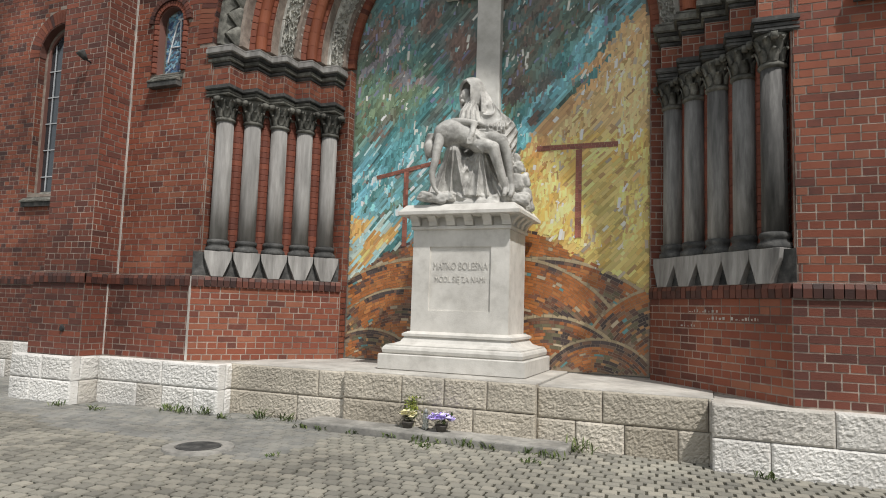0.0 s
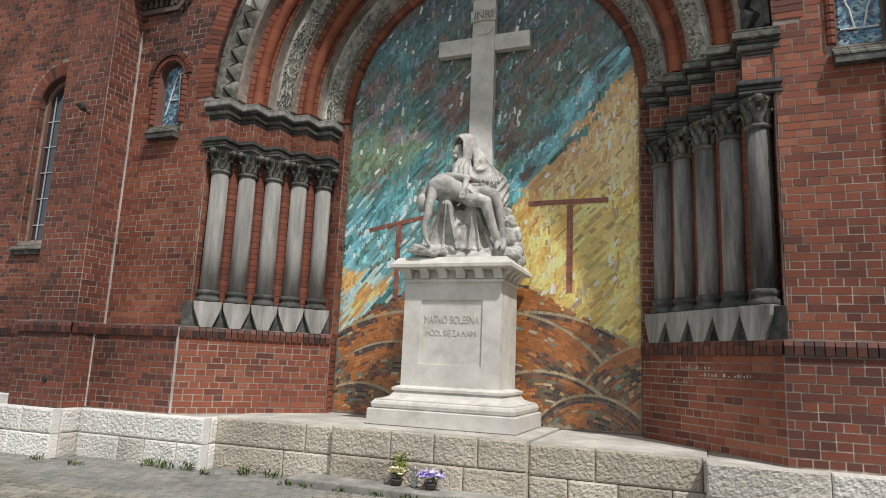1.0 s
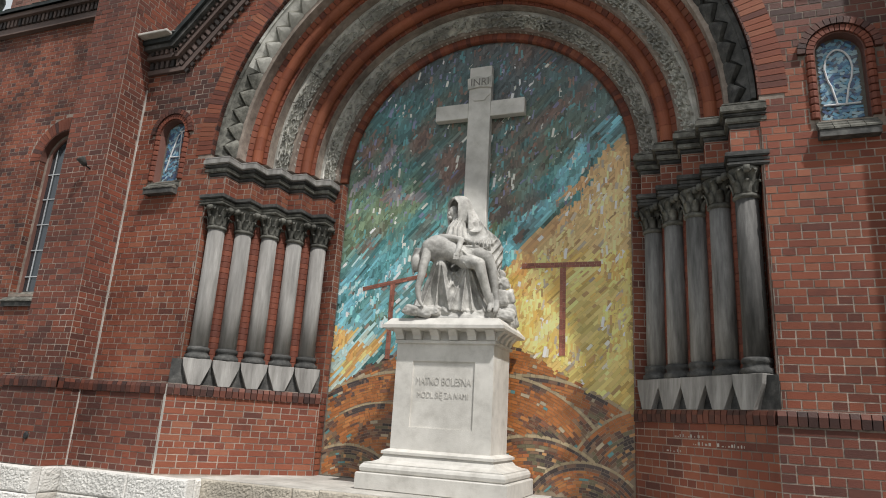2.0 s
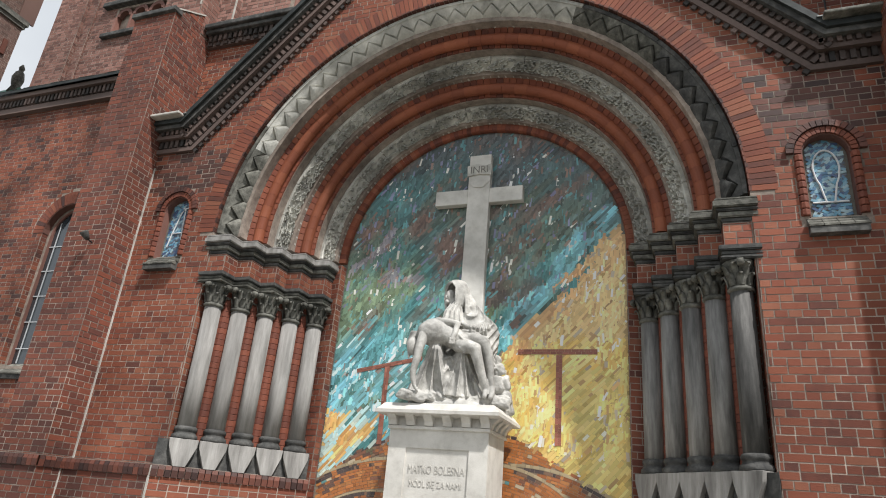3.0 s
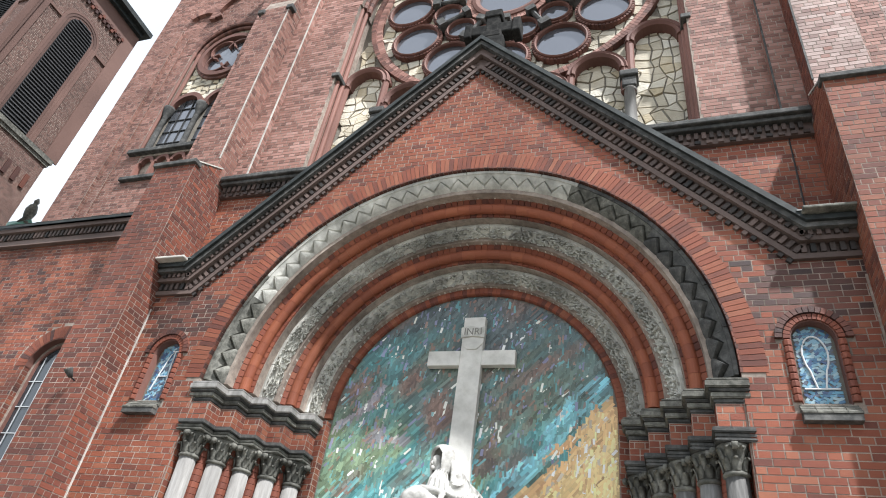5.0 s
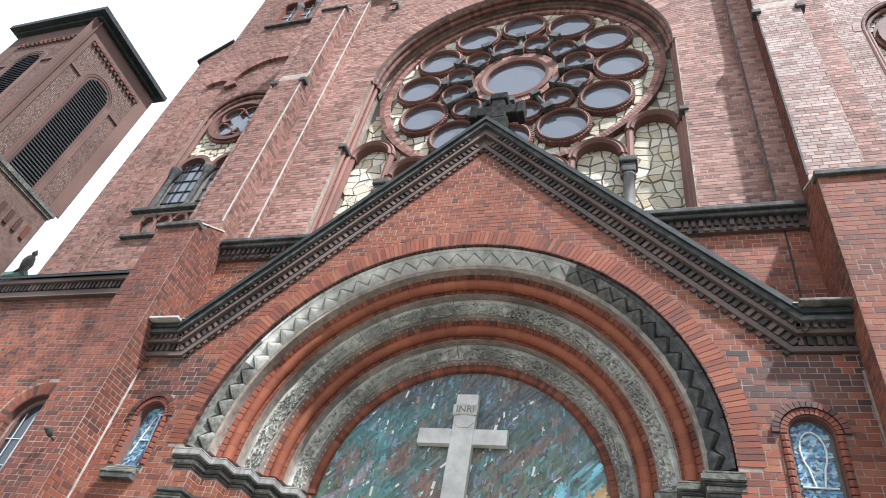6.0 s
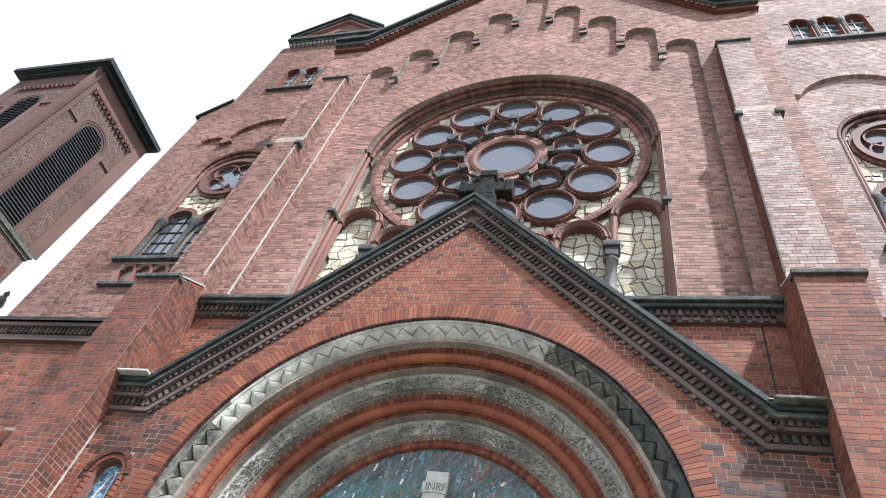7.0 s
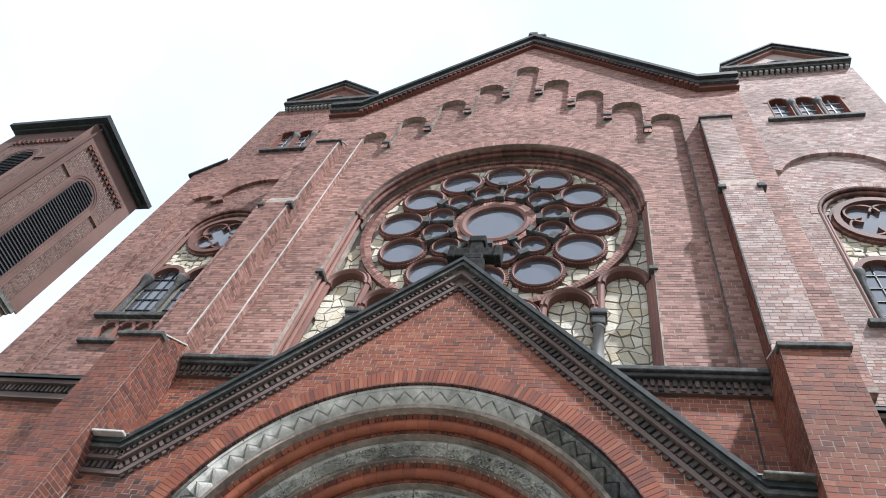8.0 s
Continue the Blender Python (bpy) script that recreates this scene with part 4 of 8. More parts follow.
# patches of short upright strips laid over the slanting rows
for k in range(11000):
    x, z, rv = rng.uniform(-2.15, 2.15), rng.uniform(2.3, 7.2), float(rng.random())
    if z > hill(x) + 0.1 and noise.noise(Vector((x * 1.7, z * 1.7, 40.0))) > (-0.02 if z < 4.3 else -0.25):
        ln, wd, t = rng.uniform(0.03, 0.075), rng.uniform(0.012, 0.022), radians(rng.uniform(78, 96) if rng.random() < 0.75 else rng.uniform(40, 60))
        c, s = math.cos(t), math.sin(t)
        lay_tile([(x + a * ln * c - b * wd * s, z + a * ln * s + b * wd * c) for a, b in ((-1, -1), (1, -1), (1, 1), (-1, 1))], 0.006, sky_tint(x, z, rv) * 1.12)
# bent rows round the mounds of the hills
for k, (cx, cz, r) in enumerate(MOUNDS + ((0.0, -1.2, 3.9),)):
    d = r
    while d > 0.2:
        wd = rng.choice([0.028, 0.036, 0.045])
        t = 0.0
        while t < math.pi:
            dt = rng.choice([0.04, 0.06, 0.085, 0.12]) / d
            x, z = cx + (d - wd / 2) * math.cos(t + dt / 2), cz + (d - wd / 2) * math.sin(t + dt / 2)
            if z < hill(x) and mound_at(x, z) == k and in_mosaic(x, z):
                g = 0.005
                q = [(cx + rr * math.cos(a), cz + rr * math.sin(a)) for rr, a in ((d - wd + g, t), (d - wd + g, t + dt - g / d), (d, t + dt - g / d), (d, t))]
                lay_tile(q, 0.0045, hill_tint(x, z, float(rng.random())))
            t += dt
        d -= wd
# the two red crosses of the hill, laid in straight rows
for (x0, z0), (x1, z1), wd in (((-1.75, 3.34), (-0.72, 3.535), 0.062), ((0.7, 3.63), (1.78, 3.63), 0.072), ((-1.26, 2.3), (-1.26, 3.41), 0.075), ((1.27, 2.4), (1.27, 3.59), 0.082)):
    L = math.hypot(x1 - x0, z1 - z0)
    ux, uz = (x1 - x0) / L, (z1 - z0) / L
    for row in (-1, 0):
        s = 0.0
        while s < L - 0.01:
            e = min(L, s + rng.uniform(0.05, 0.11))
            a, b = row * wd / 2 + 0.001, (row + 1) * wd / 2 - 0.001
            q = [(x0 + ux * p - uz * r, z0 + uz * p + ux * r) for p, r in ((s, a), (e - 0.003, a), (e - 0.003, b), (s, b))]
            lay_tile(q, 0.0125, Vector((0.2, 0.075, 0.05)) * rng.uniform(0.8, 1.25))
            s = e
TILES.build("mosaic_tile", M_MOSAIC, mosaic, "glazed strips of many colours")


# ---- stone base, ledge and paving ----
def rock_block(x0, x1, z0, z1, name, parent, mat, origin, u, nrm, depth=0.12, rough=0.0085):
    """A rock-faced block: margin draft and a hewn, uneven face. u runs along the wall, nrm points out."""
    bm = bmesh.new()
    w, h = x1 - x0, z1 - z0
    nx, nz = max(8, min(64, int(w / 0.018))), max(8, min(18, int(h / 0.018)))
    sd = rng.uniform(0, 100)
    grid = []
    for j in range(nz + 1):
        row = []
        for i in range(nx + 1):
            s, t = i / nx, j / nz
            edge = min(i, nx - i, 3) * min(j, nz - j, 3) / 9
            d = 0.0 if edge == 0 else 0.008 + rough * (0.6 + 1.3 * (0.65 * noise.noise(Vector((s * w * 26 + sd, t * h * 30, sd))) + 0.75 * noise.noise(Vector((s * w * 52 + sd, t * h * 60, sd + 9))))) * min(1, edge + 0.4)
            p = Vector(origin) + Vector(u) * (x0 + 0.004 + (w - 0.008) * s) + Vector(nrm) * d
            row.append(bm.verts.new((p.x, p.y, z0 + 0.004 + (h - 0.008) * t)))
        grid.append(row)
    for j in range(nz):
        for i in range(nx):
            bm.faces.new((grid[j][i], grid[j][i + 1], grid[j + 1][i + 1], grid[j + 1][i]))
    ring = [grid[0][i] for i in range(nx + 1)] + [grid[j][nx] for j in range(1, nz + 1)] + [grid[nz][i] for i in range(nx - 1, -1, -1)] + [grid[j][0] for j in range(nz - 1, 0, -1)]
    back = [bm.verts.new((v.co.x - nrm[0] * depth, v.co.y - nrm[1] * depth, v.co.z)) for v in ring]
    # keep the rear on one plane
    n = len(ring)
    for k in range(n):
        bm.faces.new((ring[(k + 1) % n], ring[k], back[k], back[(k + 1) % n]))
    bmesh.ops.recalc_face_normals(bm, faces=bm.faces)
    return part(name, bm, mat, parent)


def stone_course(parent, mat, origin, u, nrm, length, z0, zm, z1, cuts_low, cuts_high):
    for (a, b), cuts in (((z0, zm), cuts_low), ((zm, z1), cuts_high)):
        xs = [0.0] + [length * c for c in cuts] + [length]
        for p, q in zip(xs, xs[1:]):
            rock_block(p, q, a, b, "stone_block", parent, mat, origin, u, nrm)


BX = 2.87          # inner end of the pale piers' base
SB = -0.40         # its face
for sg in (-1, 1):
    side = "west" if sg < 0 else "east"
    core = part("wall_base_" + side, boxes((min(sg * (BX + 0.03), sg * 5.0), max(sg * (BX + 0.03), sg * 5.0), SB + 0.03, 1.5, -0.1, Z_BASE - 0.0085)), M_LEDGE)
    tagged(core, "rough hewn pale stone base course of the church", "wall", kind="structure")
    if sg < 0:
        stone_course(core, M_ROCK_WHITE, (-4.95, SB), (1, 0), (0, -1), 4.95 - BX, -0.03, 0.3, Z_BASE, (0.35, 0.56, 0.81), (0.55,))
        stone_course(core, M_ROCK_WHITE, (-BX, SB + 0.122), (0, 1), (1, 0), 0.3, -0.03, 0.3, Z_BASE, (), ())
    else:
        stone_course(core, M_ROCK_WHITE, (BX, SB), (1, 0), (0, -1), 2.1, -0.03, 0.3, Z_BASE, (0.234, 0.75), (0.478, 0.9))
        stone_course(core, M_ROCK_WHITE, (BX, SB + 0.122), (0, 1), (-1, 0), 0.3, -0.03, 0.3, Z_BASE, (), ())

ledge = part("wall_ledge", boxes((-BX - 0.2, BX + 0.2, -0.14, MOS, -0.1, LEDGE - 0.045)), M_MORTAR)
tagged(ledge, "tan stone ledge under the monument with worn slabs on top", "wall", kind="structure")
stone_course(ledge, M_ROCK_TAN, (-BX, -0.17), (1, 0), (0, -1), BX - 1.16, -0.03, 0.3, LEDGE - 0.006, (0.6,), (0.77,))
stone_course(ledge, M_ROCK_TAN, (1.16, -0.17), (1, 0), (0, -1), BX - 1.16, -0.03, 0.3, LEDGE - 0.006, (0.236, 0.525, 0.822), (0.396, 0.985))
stone_course(ledge, M_ROCK_TAN, (-1.16, -0.24), (1, 0), (0, -1), 2.32, 0.03, 0.33, LEDGE + 0.014, (0.35, 0.7,), (0.327, 0.551, 0.767))
for x0, x1, y0, z1 in ((-BX - 0.02, -1.17, -0.16, LEDGE), (-1.155, 1.155, -0.23, LEDGE + 0.02), (1.17, BX + 0.02, -0.16, LEDGE)):
    part("coping_slab", boxes((x0, x1, y0, MOS + 0.02, LEDGE - 0.05, z1), bevel=0.006), M_LEDGE, ledge)
step = part("stone_step", boxes((-1.5, 1.55, -0.6, -0.2, -0.06, 0.085), bevel=0.018), M_SLAB)
tagged(step, "low worn grey stone step in front of the ledge", "step")


NAVE_Y = 0.6


def buttress_stage(parent, mat, x0, x1, y0, y1, z0, z1, phase=0, west=None, east=None):
    part("core", boxes((x0, x1, y0, y1, z0, z1)), M_MORTAR, parent)
    for mt, sides in ((mat, [(None, 0)]), (west or mat, [(x0, -1)]), (east or mat, [(x1, 1)])):
        P = Pieces()
        for xx, n in sides:
            if n:
                face_bricks(P, (xx, 0), (0, 1), (n, 0), y0, y1, z0, z1, phase=phase + 1)
            else:
                face_bricks(P, (0, y0), (1, 0), (0, -1), x0, x1, z0, z1, phase=phase)
        if mt is M_BRICK_PLINTH:
            P.singles("brick", M_BRICK_PLINTH_OB, parent, lambda x, y, z: x < 0 and z < 3.6, 130)
        P.build("brickwork", mt, parent)


def weathering(parent, x0, x1, y0, y1, z0, z1, mat, over=0.04, lip=True):
    """Sloping brick head of a buttress with a thin slab on it: low at the front y0, high at the back y1."""
    part("head_core", prism([(y0, z0), (y1, z1), (y1, z0)], "x", x0, x1), M_MORTAR, parent)
    P = Pieces()
    for xx, n in ((x0, -1), (x1, 1)):
        face_bricks(P, (xx, 0), (0, 1), (n, 0), y0, y1, z0, z1, lambda u, z: z < z0 + (z1 - z0) * (u - y0) / (y1 - y0) + 0.01)
    P.build("brickwork", mat, parent)
    if lip:
        part("slab", prism([(y0 - 0.02, z0 + 0.004), (y0 - 0.02, z0 + 0.034), (y1, z1 + 0.034), (y1, z1 + 0.004)], "x", x0 - 0.018, x1 + 0.018), M_LEDGE, parent)
        part("drip_stone", boxes((x0 - over, x1 + over, y0 - over - 0.03, y0 + 0.12, z0 - 0.05, z0 + 0.04), bevel=0.012), M_STONE_DARK, parent, "dark weathered drip stone")


for sg in (-1, 1):
    xa, xb = sorted((sg * 5.13, sg * 6.02))
    b = thing("buttress", "stepped red brick church buttress with dark weathered caps", "buttress", group="front buttresses", kind="structure")
    buttress_stage(b, M_BRICK_PLINTH, xa - 0.06, xb + 0.06, -0.62, 1.2, Z_BASE, 1.615)
    part('moulding_bed', boxes((xa - 0.075, xb + 0.075, -0.635, 1.2, 1.62, 1.757)), M_MORTAR, b)
    P = Pieces()
    for k in range(12):
        w = (xb - xa + 0.16) / 12
        x = xa - 0.08 + w * k
        for zz0, zz1, y0, y1 in ((1.612, 1.7, -0.65, -0.655), (1.7, 1.748, -0.655, -0.64)):
            P.quadbox([(x + 0.005, y0, zz0), (x + w - 0.005, y0, zz0), (x + w - 0.005, y1, zz1), (x + 0.005, y1, zz1)], [(x + 0.005, -0.4, zz0), (x + w - 0.005, -0.4, zz0), (x + w - 0.005, -0.4, zz1), (x + 0.005, -0.4, zz1)])
    for xx, dx in ((xa, -1), (xb, 1)):
        for k in range(9):
            y = -0.62 + k * 0.085
            if y > 0.02 and dx * sg < 0:
                break
            for zz0, zz1, d0, d1 in ((1.612, 1.7, 0.085, 0.09), (1.7, 1.748, 0.09, 0.075)):
                P.quadbox([(xx + dx * d0, y + 0.005, zz0), (xx + dx * d0, y + 0.08, zz0), (xx + dx * d1, y + 0.08, zz1), (xx + dx * d1, y + 0.005, zz1)], [(xx - dx * 0.1, y + 0.005, zz0), (xx - dx * 0.1, y + 0.08, zz0), (xx - dx * 0.1, y + 0.08, zz1), (xx - dx * 0.1, y + 0.005, zz1)])
    P.build("plinth_moulding", M_BRICK_DARK, b, "course of dark moulded header bricks")
    buttress_stage(b, M_BRICK_PLINTH if sg < 0 else M_BRICK, xa, xb, -0.52, 1.2, 1.7, 9.2)
    weathering(b, xa, xb, -0.52, 0.12, 9.2, 9.6, M_BRICK_PLINTH if sg < 0 else M_BRICK)
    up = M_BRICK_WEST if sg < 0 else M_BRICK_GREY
    # east inner side: unlimed red brick, its darker tone also painting in the shade
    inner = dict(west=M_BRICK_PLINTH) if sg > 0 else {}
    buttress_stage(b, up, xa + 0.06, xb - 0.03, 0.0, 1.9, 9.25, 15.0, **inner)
    weathering(b, xa + 0.06, xb - 0.03, 0.0, 0.12, 14.9, 15.5, up, 0.02, False)
    for xx in (xa + 0.06, xb - 0.03):
        part("drip_stone", boxes((xx - 0.09, xx + 0.09, -0.06, 0.14, 14.8, 14.95), bevel=0.02), M_STONE_DARK, b)
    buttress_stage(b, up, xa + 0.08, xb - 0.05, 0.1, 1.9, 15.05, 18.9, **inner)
    weathering(b, xa + 0.08, xb - 0.05, 0.1, 0.62, 18.9, 19.5, up)
    # pale fillets of mortar in the upper corners
    for x, y, z0, z1 in ((sg * 4.8, NAVE_Y - 0.165, 9.5, 19.7), (sg * 5.19, -0.004, 9.8, 14.8), (sg * 5.21, 0.096, 15.3, 18.8)):
        part("mortar_strip", boxes((x - 0.014, x + 0.014, y - 0.012, y + 0.012, z0, z1)), M_LEDGE if sg < 0 else M_STONE_DARK, b)
    # pale stone base of the buttress
    base = part("wall_base_buttress", boxes((xa - 0.12, xb + 0.12, -0.74, 0.8, -0.1, Z_BASE - 0.0085)), M_LEDGE)
    tagged(base, "rough hewn pale stone base of a buttress", "wall", kind="structure")
    w = xb - xa + 0.3
    stone_course(base, M_ROCK_WHITE, (xa - 0.15, -0.78), (1, 0), (0, -1), w, -0.03, 0.3, Z_BASE, (0.35,), (0.52,))
    stone_course(base, M_ROCK_WHITE, (xb + 0.15 if sg < 0 else xa - 0.15, -0.658), (0, 1), (1 if sg < 0 else -1, 0), 0.3, -0.03, 0.3, Z_BASE, (), ())
    stone_course(base, M_ROCK_WHITE, (xa - 0.15 if sg < 0 else xb + 0.15, -0.658), (0, 1), (-1 if sg < 0 else 1, 0), 1.5, -0.03, 0.3, Z_BASE, (0.5,), (0.3, 0.7))
    # flashing where wall and buttress meet
    if sg < 0:
        for x, y in ((-5.062, LOW - 0.006), (-A0.x - 0.004, LOW - 0.004)):
            part("mortar_strip", boxes((x - 0.013, x + 0.013, y - 0.008, y + 0.02, 0.62, 1.74)), M_LEDGE, b)
    fl = part("mortar_strip", boxes((sg * 5.115 - 0.012, sg * 5.115 + 0.012, F - 0.02, F + 0.03, 1.75, 6.3)), M_LEDGE if sg < 0 else M_MORTAR, b)

# ---- gable cornice of the portal ----
gable = thing("gable_cornice", "dark metal-capped raking cornice with brick dentils over the portal", "cornice", kind="structure")
ang = math.atan(GS)
LAYERS = ((0.0, 0.075, -0.10, M_SOOT, "moulding"), (0.22, 0.28, -0.17, M_SOOT, "moulding"), (0.36, 0.43, -0.25, M_STONE_DARK, "moulding"), (0.43, 0.505, -0.30, M_SLATE, "metal_cap"))
for sg in (-1, 1):
    def rake(o0, o1, y0, mat, nm, y1=0.55):
        """A strip parallel to the gable's slope between offsets o0 and o1 from its edge."""
        k0, k1 = o0 / math.cos(ang), o1 / math.cos(ang)
        # flat tail, kink, apex
        x_k = GX - 0.12
        zk0, zk1 = GZ - 0.08 + o0, GZ - 0.08 + o1
        apex = GTOP - 0.1
        za = lambda o: apex + o / math.cos(ang)
        kx = lambda o: (za(o) - (GZ - 0.08 + o)) / GS
        pts = [(sg * GEND, zk0), (sg * kx(o0), zk0), (0, za(o0)), (0, za(o1)), (sg * kx(o1), zk1), (sg * GEND, zk1)]
        part(nm, prism(pts, "y", y0, y1), mat, gable)
    for o0, o1, y0, mat, nm in LAYERS:
        rake(o0, o1, y0, mat, nm)
    rake(0.075, 0.22, -0.06, M_SOOT, "dentil_bed")
    rake(0.28, 0.36, -0.15, M_SOOT, "dentil_bed")
    # dentils: bricks set across the slope
    L = math.hypot(GX, GTOP - GZ)
    P = Pieces()
    ux, uz = -math.cos(ang) * sg, math.sin(ang)
    nx, nz = math.sin(ang) * sg, math.cos(ang)
    x0, z0 = sg * (GX - 0.02), GZ - 0.08
    for lo, hi, y0, pitch, wd in ((0.085, 0.21, -0.115, 0.105, 0.058), (0.285, 0.355, -0.195, 0.095, 0.05)):
        for k in range(int(L / pitch)):
            s = k * pitch + 0.03
            q = [(x0 + ux * a + nx * b, z0 + uz * a + nz * b) for a, b in ((s, lo), (s + wd, lo), (s + wd, hi), (s, hi))]
            P.quadbox([(x, y0, z) for x, z in q], [(x, 0.0, z) for x, z in q])
        for k in range(int(0.65 / pitch)):
            xx = sg * (GX + 0.08 + k * pitch)
            xs = sorted((xx, xx + sg * wd))
            q = [(xs[0], z0 + lo), (xs[1], z0 + lo), (xs[1], z0 + hi), (xs[0], z0 + hi)]
            P.quadbox([(x, y0, z) for x, z in q], [(x, 0.0, z) for x, z in q])
    # toothed lower edge
    for k in range(int(L / 0.128)):
        s = k * 0.128
        q = [(x0 + ux * a + nx * b, z0 + uz * a + nz * b) for a, b in ((s, -0.06), (s + 0.064, -0.06), (s + 0.064, 0.01), (s, 0.01))]
        P.quadbox([(x, F - 0.045, z) for x, z in q], [(x, 0.0, z) for x, z in q])
    P.build("dentil", M_SOOT, gable, "row of dark brick dentils")
    # zinc sheet on the flat end
    part("zinc_lip", boxes((*sorted((sg * 4.55, sg * 5.19)), -0.42, 0.3, GZ + 0.44, GZ + 0.485), bevel=0.012), M_LEDGE if sg < 0 else M_CAP, gable)
    part("zinc_flashing", prism([(-0.32, GZ + 0.5), (0.45, GZ + 0.8), (0.45, GZ + 0.77), (-0.32, GZ + 0.487)], "x", *sorted((sg * 4.5, sg * 5.17))), M_ZINC, gable)

finial = part("gable_cross", boxes((-0.09, 0.19, 0.05, 0.33, 11.4, 13.1), (-0.46, 0.56, 0.06, 0.32, 12.48, 12.78), (-0.52, -0.36, 0.03, 0.35, 12.42, 12.84), (0.46, 0.62, 0.03, 0.35, 12.42, 12.84), (-0.13, 0.23, 0.02, 0.36, 12.98, 13.2), (-0.22, 0.32, 0.0, 0.38, 11.9, 12.3), (-0.16, 0.26, 0.01, 0.37, 12.3, 12.5), bevel=0.03), M_CRUST)
tagged(finial, "sooty carved stone cross on the portal gable", "cross")

# ---- nave front behind the portal ----
NAVE = NAVE_Y
NX, N_EAVE, N_TOP, NK = 6.6, 22.4, 28.6, 5.5   # half width, eaves, apex, where the slope begins
nave = part("wall_nave", prism([(-NX, 9.25), (NX, 9.25), (NX, N_EAVE), (NK, N_EAVE), (0, N_TOP), (-NK, N_EAVE), (-NX, N_EAVE)], "y", 1.28, 14), M_MORTAR)
tagged(nave, "tall gabled red brick church front", "wall", kind="structure")
RB = R_OUT + 0.03
lowf = part("wall_nave_low", prism([(-5.2, 0.4), (-RB, 0.4), (-RB, ARCH_Z)] + arc(0, ARCH_Z, RB, 180, 0, 48)[1:] + [(RB, 0.4), (5.2, 0.4), (5.2, 9.3), (-5.2, 9.3)], "y", 0.42, 1.6), M_MORTAR)
rear = part("wall_rear", boxes((-6.0, 6.0, 1.72, 2.2, -0.1, 9.3)), M_MORTAR)
tagged(rear, "plain wall behind the mosaic niche", "wall", kind="structure")
tagged(lowf, "red brick wall of the church front beside the portal gable", "wall", kind="structure")
P = Pieces()
face_bricks(P, (0, 0.42), (1, 0), (0, -1), -5.15, 5.15, 6.6, 9.3, lambda x, z: z > 6.5 + GS * (GX - abs(x)))
P.build("brickwork", M_BRICK, lowf)

ROSE_Z, ROSE_R, PX = 15.4, 3.62, 3.66


def in_rose_panel(x, z, grow=0.0):
    if z < ROSE_Z:
        return abs(x) < PX + grow
    return math.hypot(x, z - ROSE_Z) < ROSE_R + grow


front_outline = [(-NX, 9.3), (-PX, 9.3), (-PX, ROSE_Z)] + arc(0, ROSE_Z, ROSE_R, 180, 0, 64) + [(PX, ROSE_Z), (PX, 9.3), (NX, 9.3), (NX, N_EAVE), (NK, N_EAVE), (0, N_TOP), (-NK, N_EAVE), (-NX, N_EAVE)]
front = part("wall_nave_front", prism(front_outline, "y", NAVE, 1.3), M_MORTAR)
tagged(front, "weathered red brick gable wall round the rose window", "wall", kind="structure")
STEPS = [(0.0, 25.4, 0.42), (1.12, 23.75, 0.43), (2.25, 22.5, 0.43), (3.36, 21.25, 0.43), (4.4, 20.15, 0.40)]


def in_field(x, z):
    """The field sunk behind the stepped arches of the gable."""
    ax = abs(x)
    if ax > 4.8 or z < 9.4:
        return False
    for cx, tz, w in STEPS:
        if abs(ax - cx) <= w:
            if z < tz - w:
                return True
            return math.hypot(ax - cx, z - (tz - w)) < w
    tops = [tz for cx, tz, w in STEPS if cx > ax]
    return z < max(tops or [20.0]) - 1.15


P = Pieces()
face_bricks(P, (0, NAVE), (1, 0), (0, -1), -NX, NX, 9.4, N_TOP, lambda x, z: in_field(x, z) and not in_rose_panel(x, z, 0.02))
P.build("brickwork", M_BRICK_HIGH, front)
# raised frame of pilasters and stepped arches
pts = [(-NX, 9.3), (-4.8, 9.3)]
left = []
for cx, tz, w in reversed(STEPS):
    a = arc(-cx, tz - w, w, 180, 0, 10)
    low = tz - w - 0.45
    left += [(-cx - w, low if cx < 4.3 else 9.3)] + a + [(-cx + w, low)]
right = [(-x, z) for x, z in reversed(left)]
# middle arch belongs to both halves: keep one
mid_n = 13
frame_pts = [(-NX, 9.3), (-4.8, 9.3)] + left[1:-mid_n] + left[-mid_n:] + right[mid_n:-1] + [(4.8, 9.3), (NX, 9.3), (NX, N_EAVE), (NK, N_EAVE), (0, N_TOP), (-NK, N_EAVE), (-NX, N_EAVE)]
frame_pts = [p for k, p in enumerate(frame_pts) if k == 0 or math.dist(p, frame_pts[k - 1]) > 1e-4]
raised = part("wall_nave_frame", prism(frame_pts, "y", NAVE - 0.16, NAVE + 0.02), M_MORTAR)
tagged(raised, "raised brick frame with stepped round-arched corbels under the gable", "wall", kind="structure")
P = Pieces()
face_bricks(P, (0, NAVE - 0.16), (1, 0), (0, -1), -NX, NX, 9.4, N_TOP, lambda x, z: not in_field(x, z) and z < N_TOP - 0.05 - min(NK, abs(x)) * (N_TOP - N_EAVE) / NK and (abs(x) > 4.8 or z > 18.2))
for sg in (-1, 1):
    face_bricks(P, (sg * 4.8, 0), (0, 1), (-sg, 0), NAVE - 0.16, NAVE, 9.4, 19.7)
P.build("brickwork", M_BRICK_HIGH, raised)
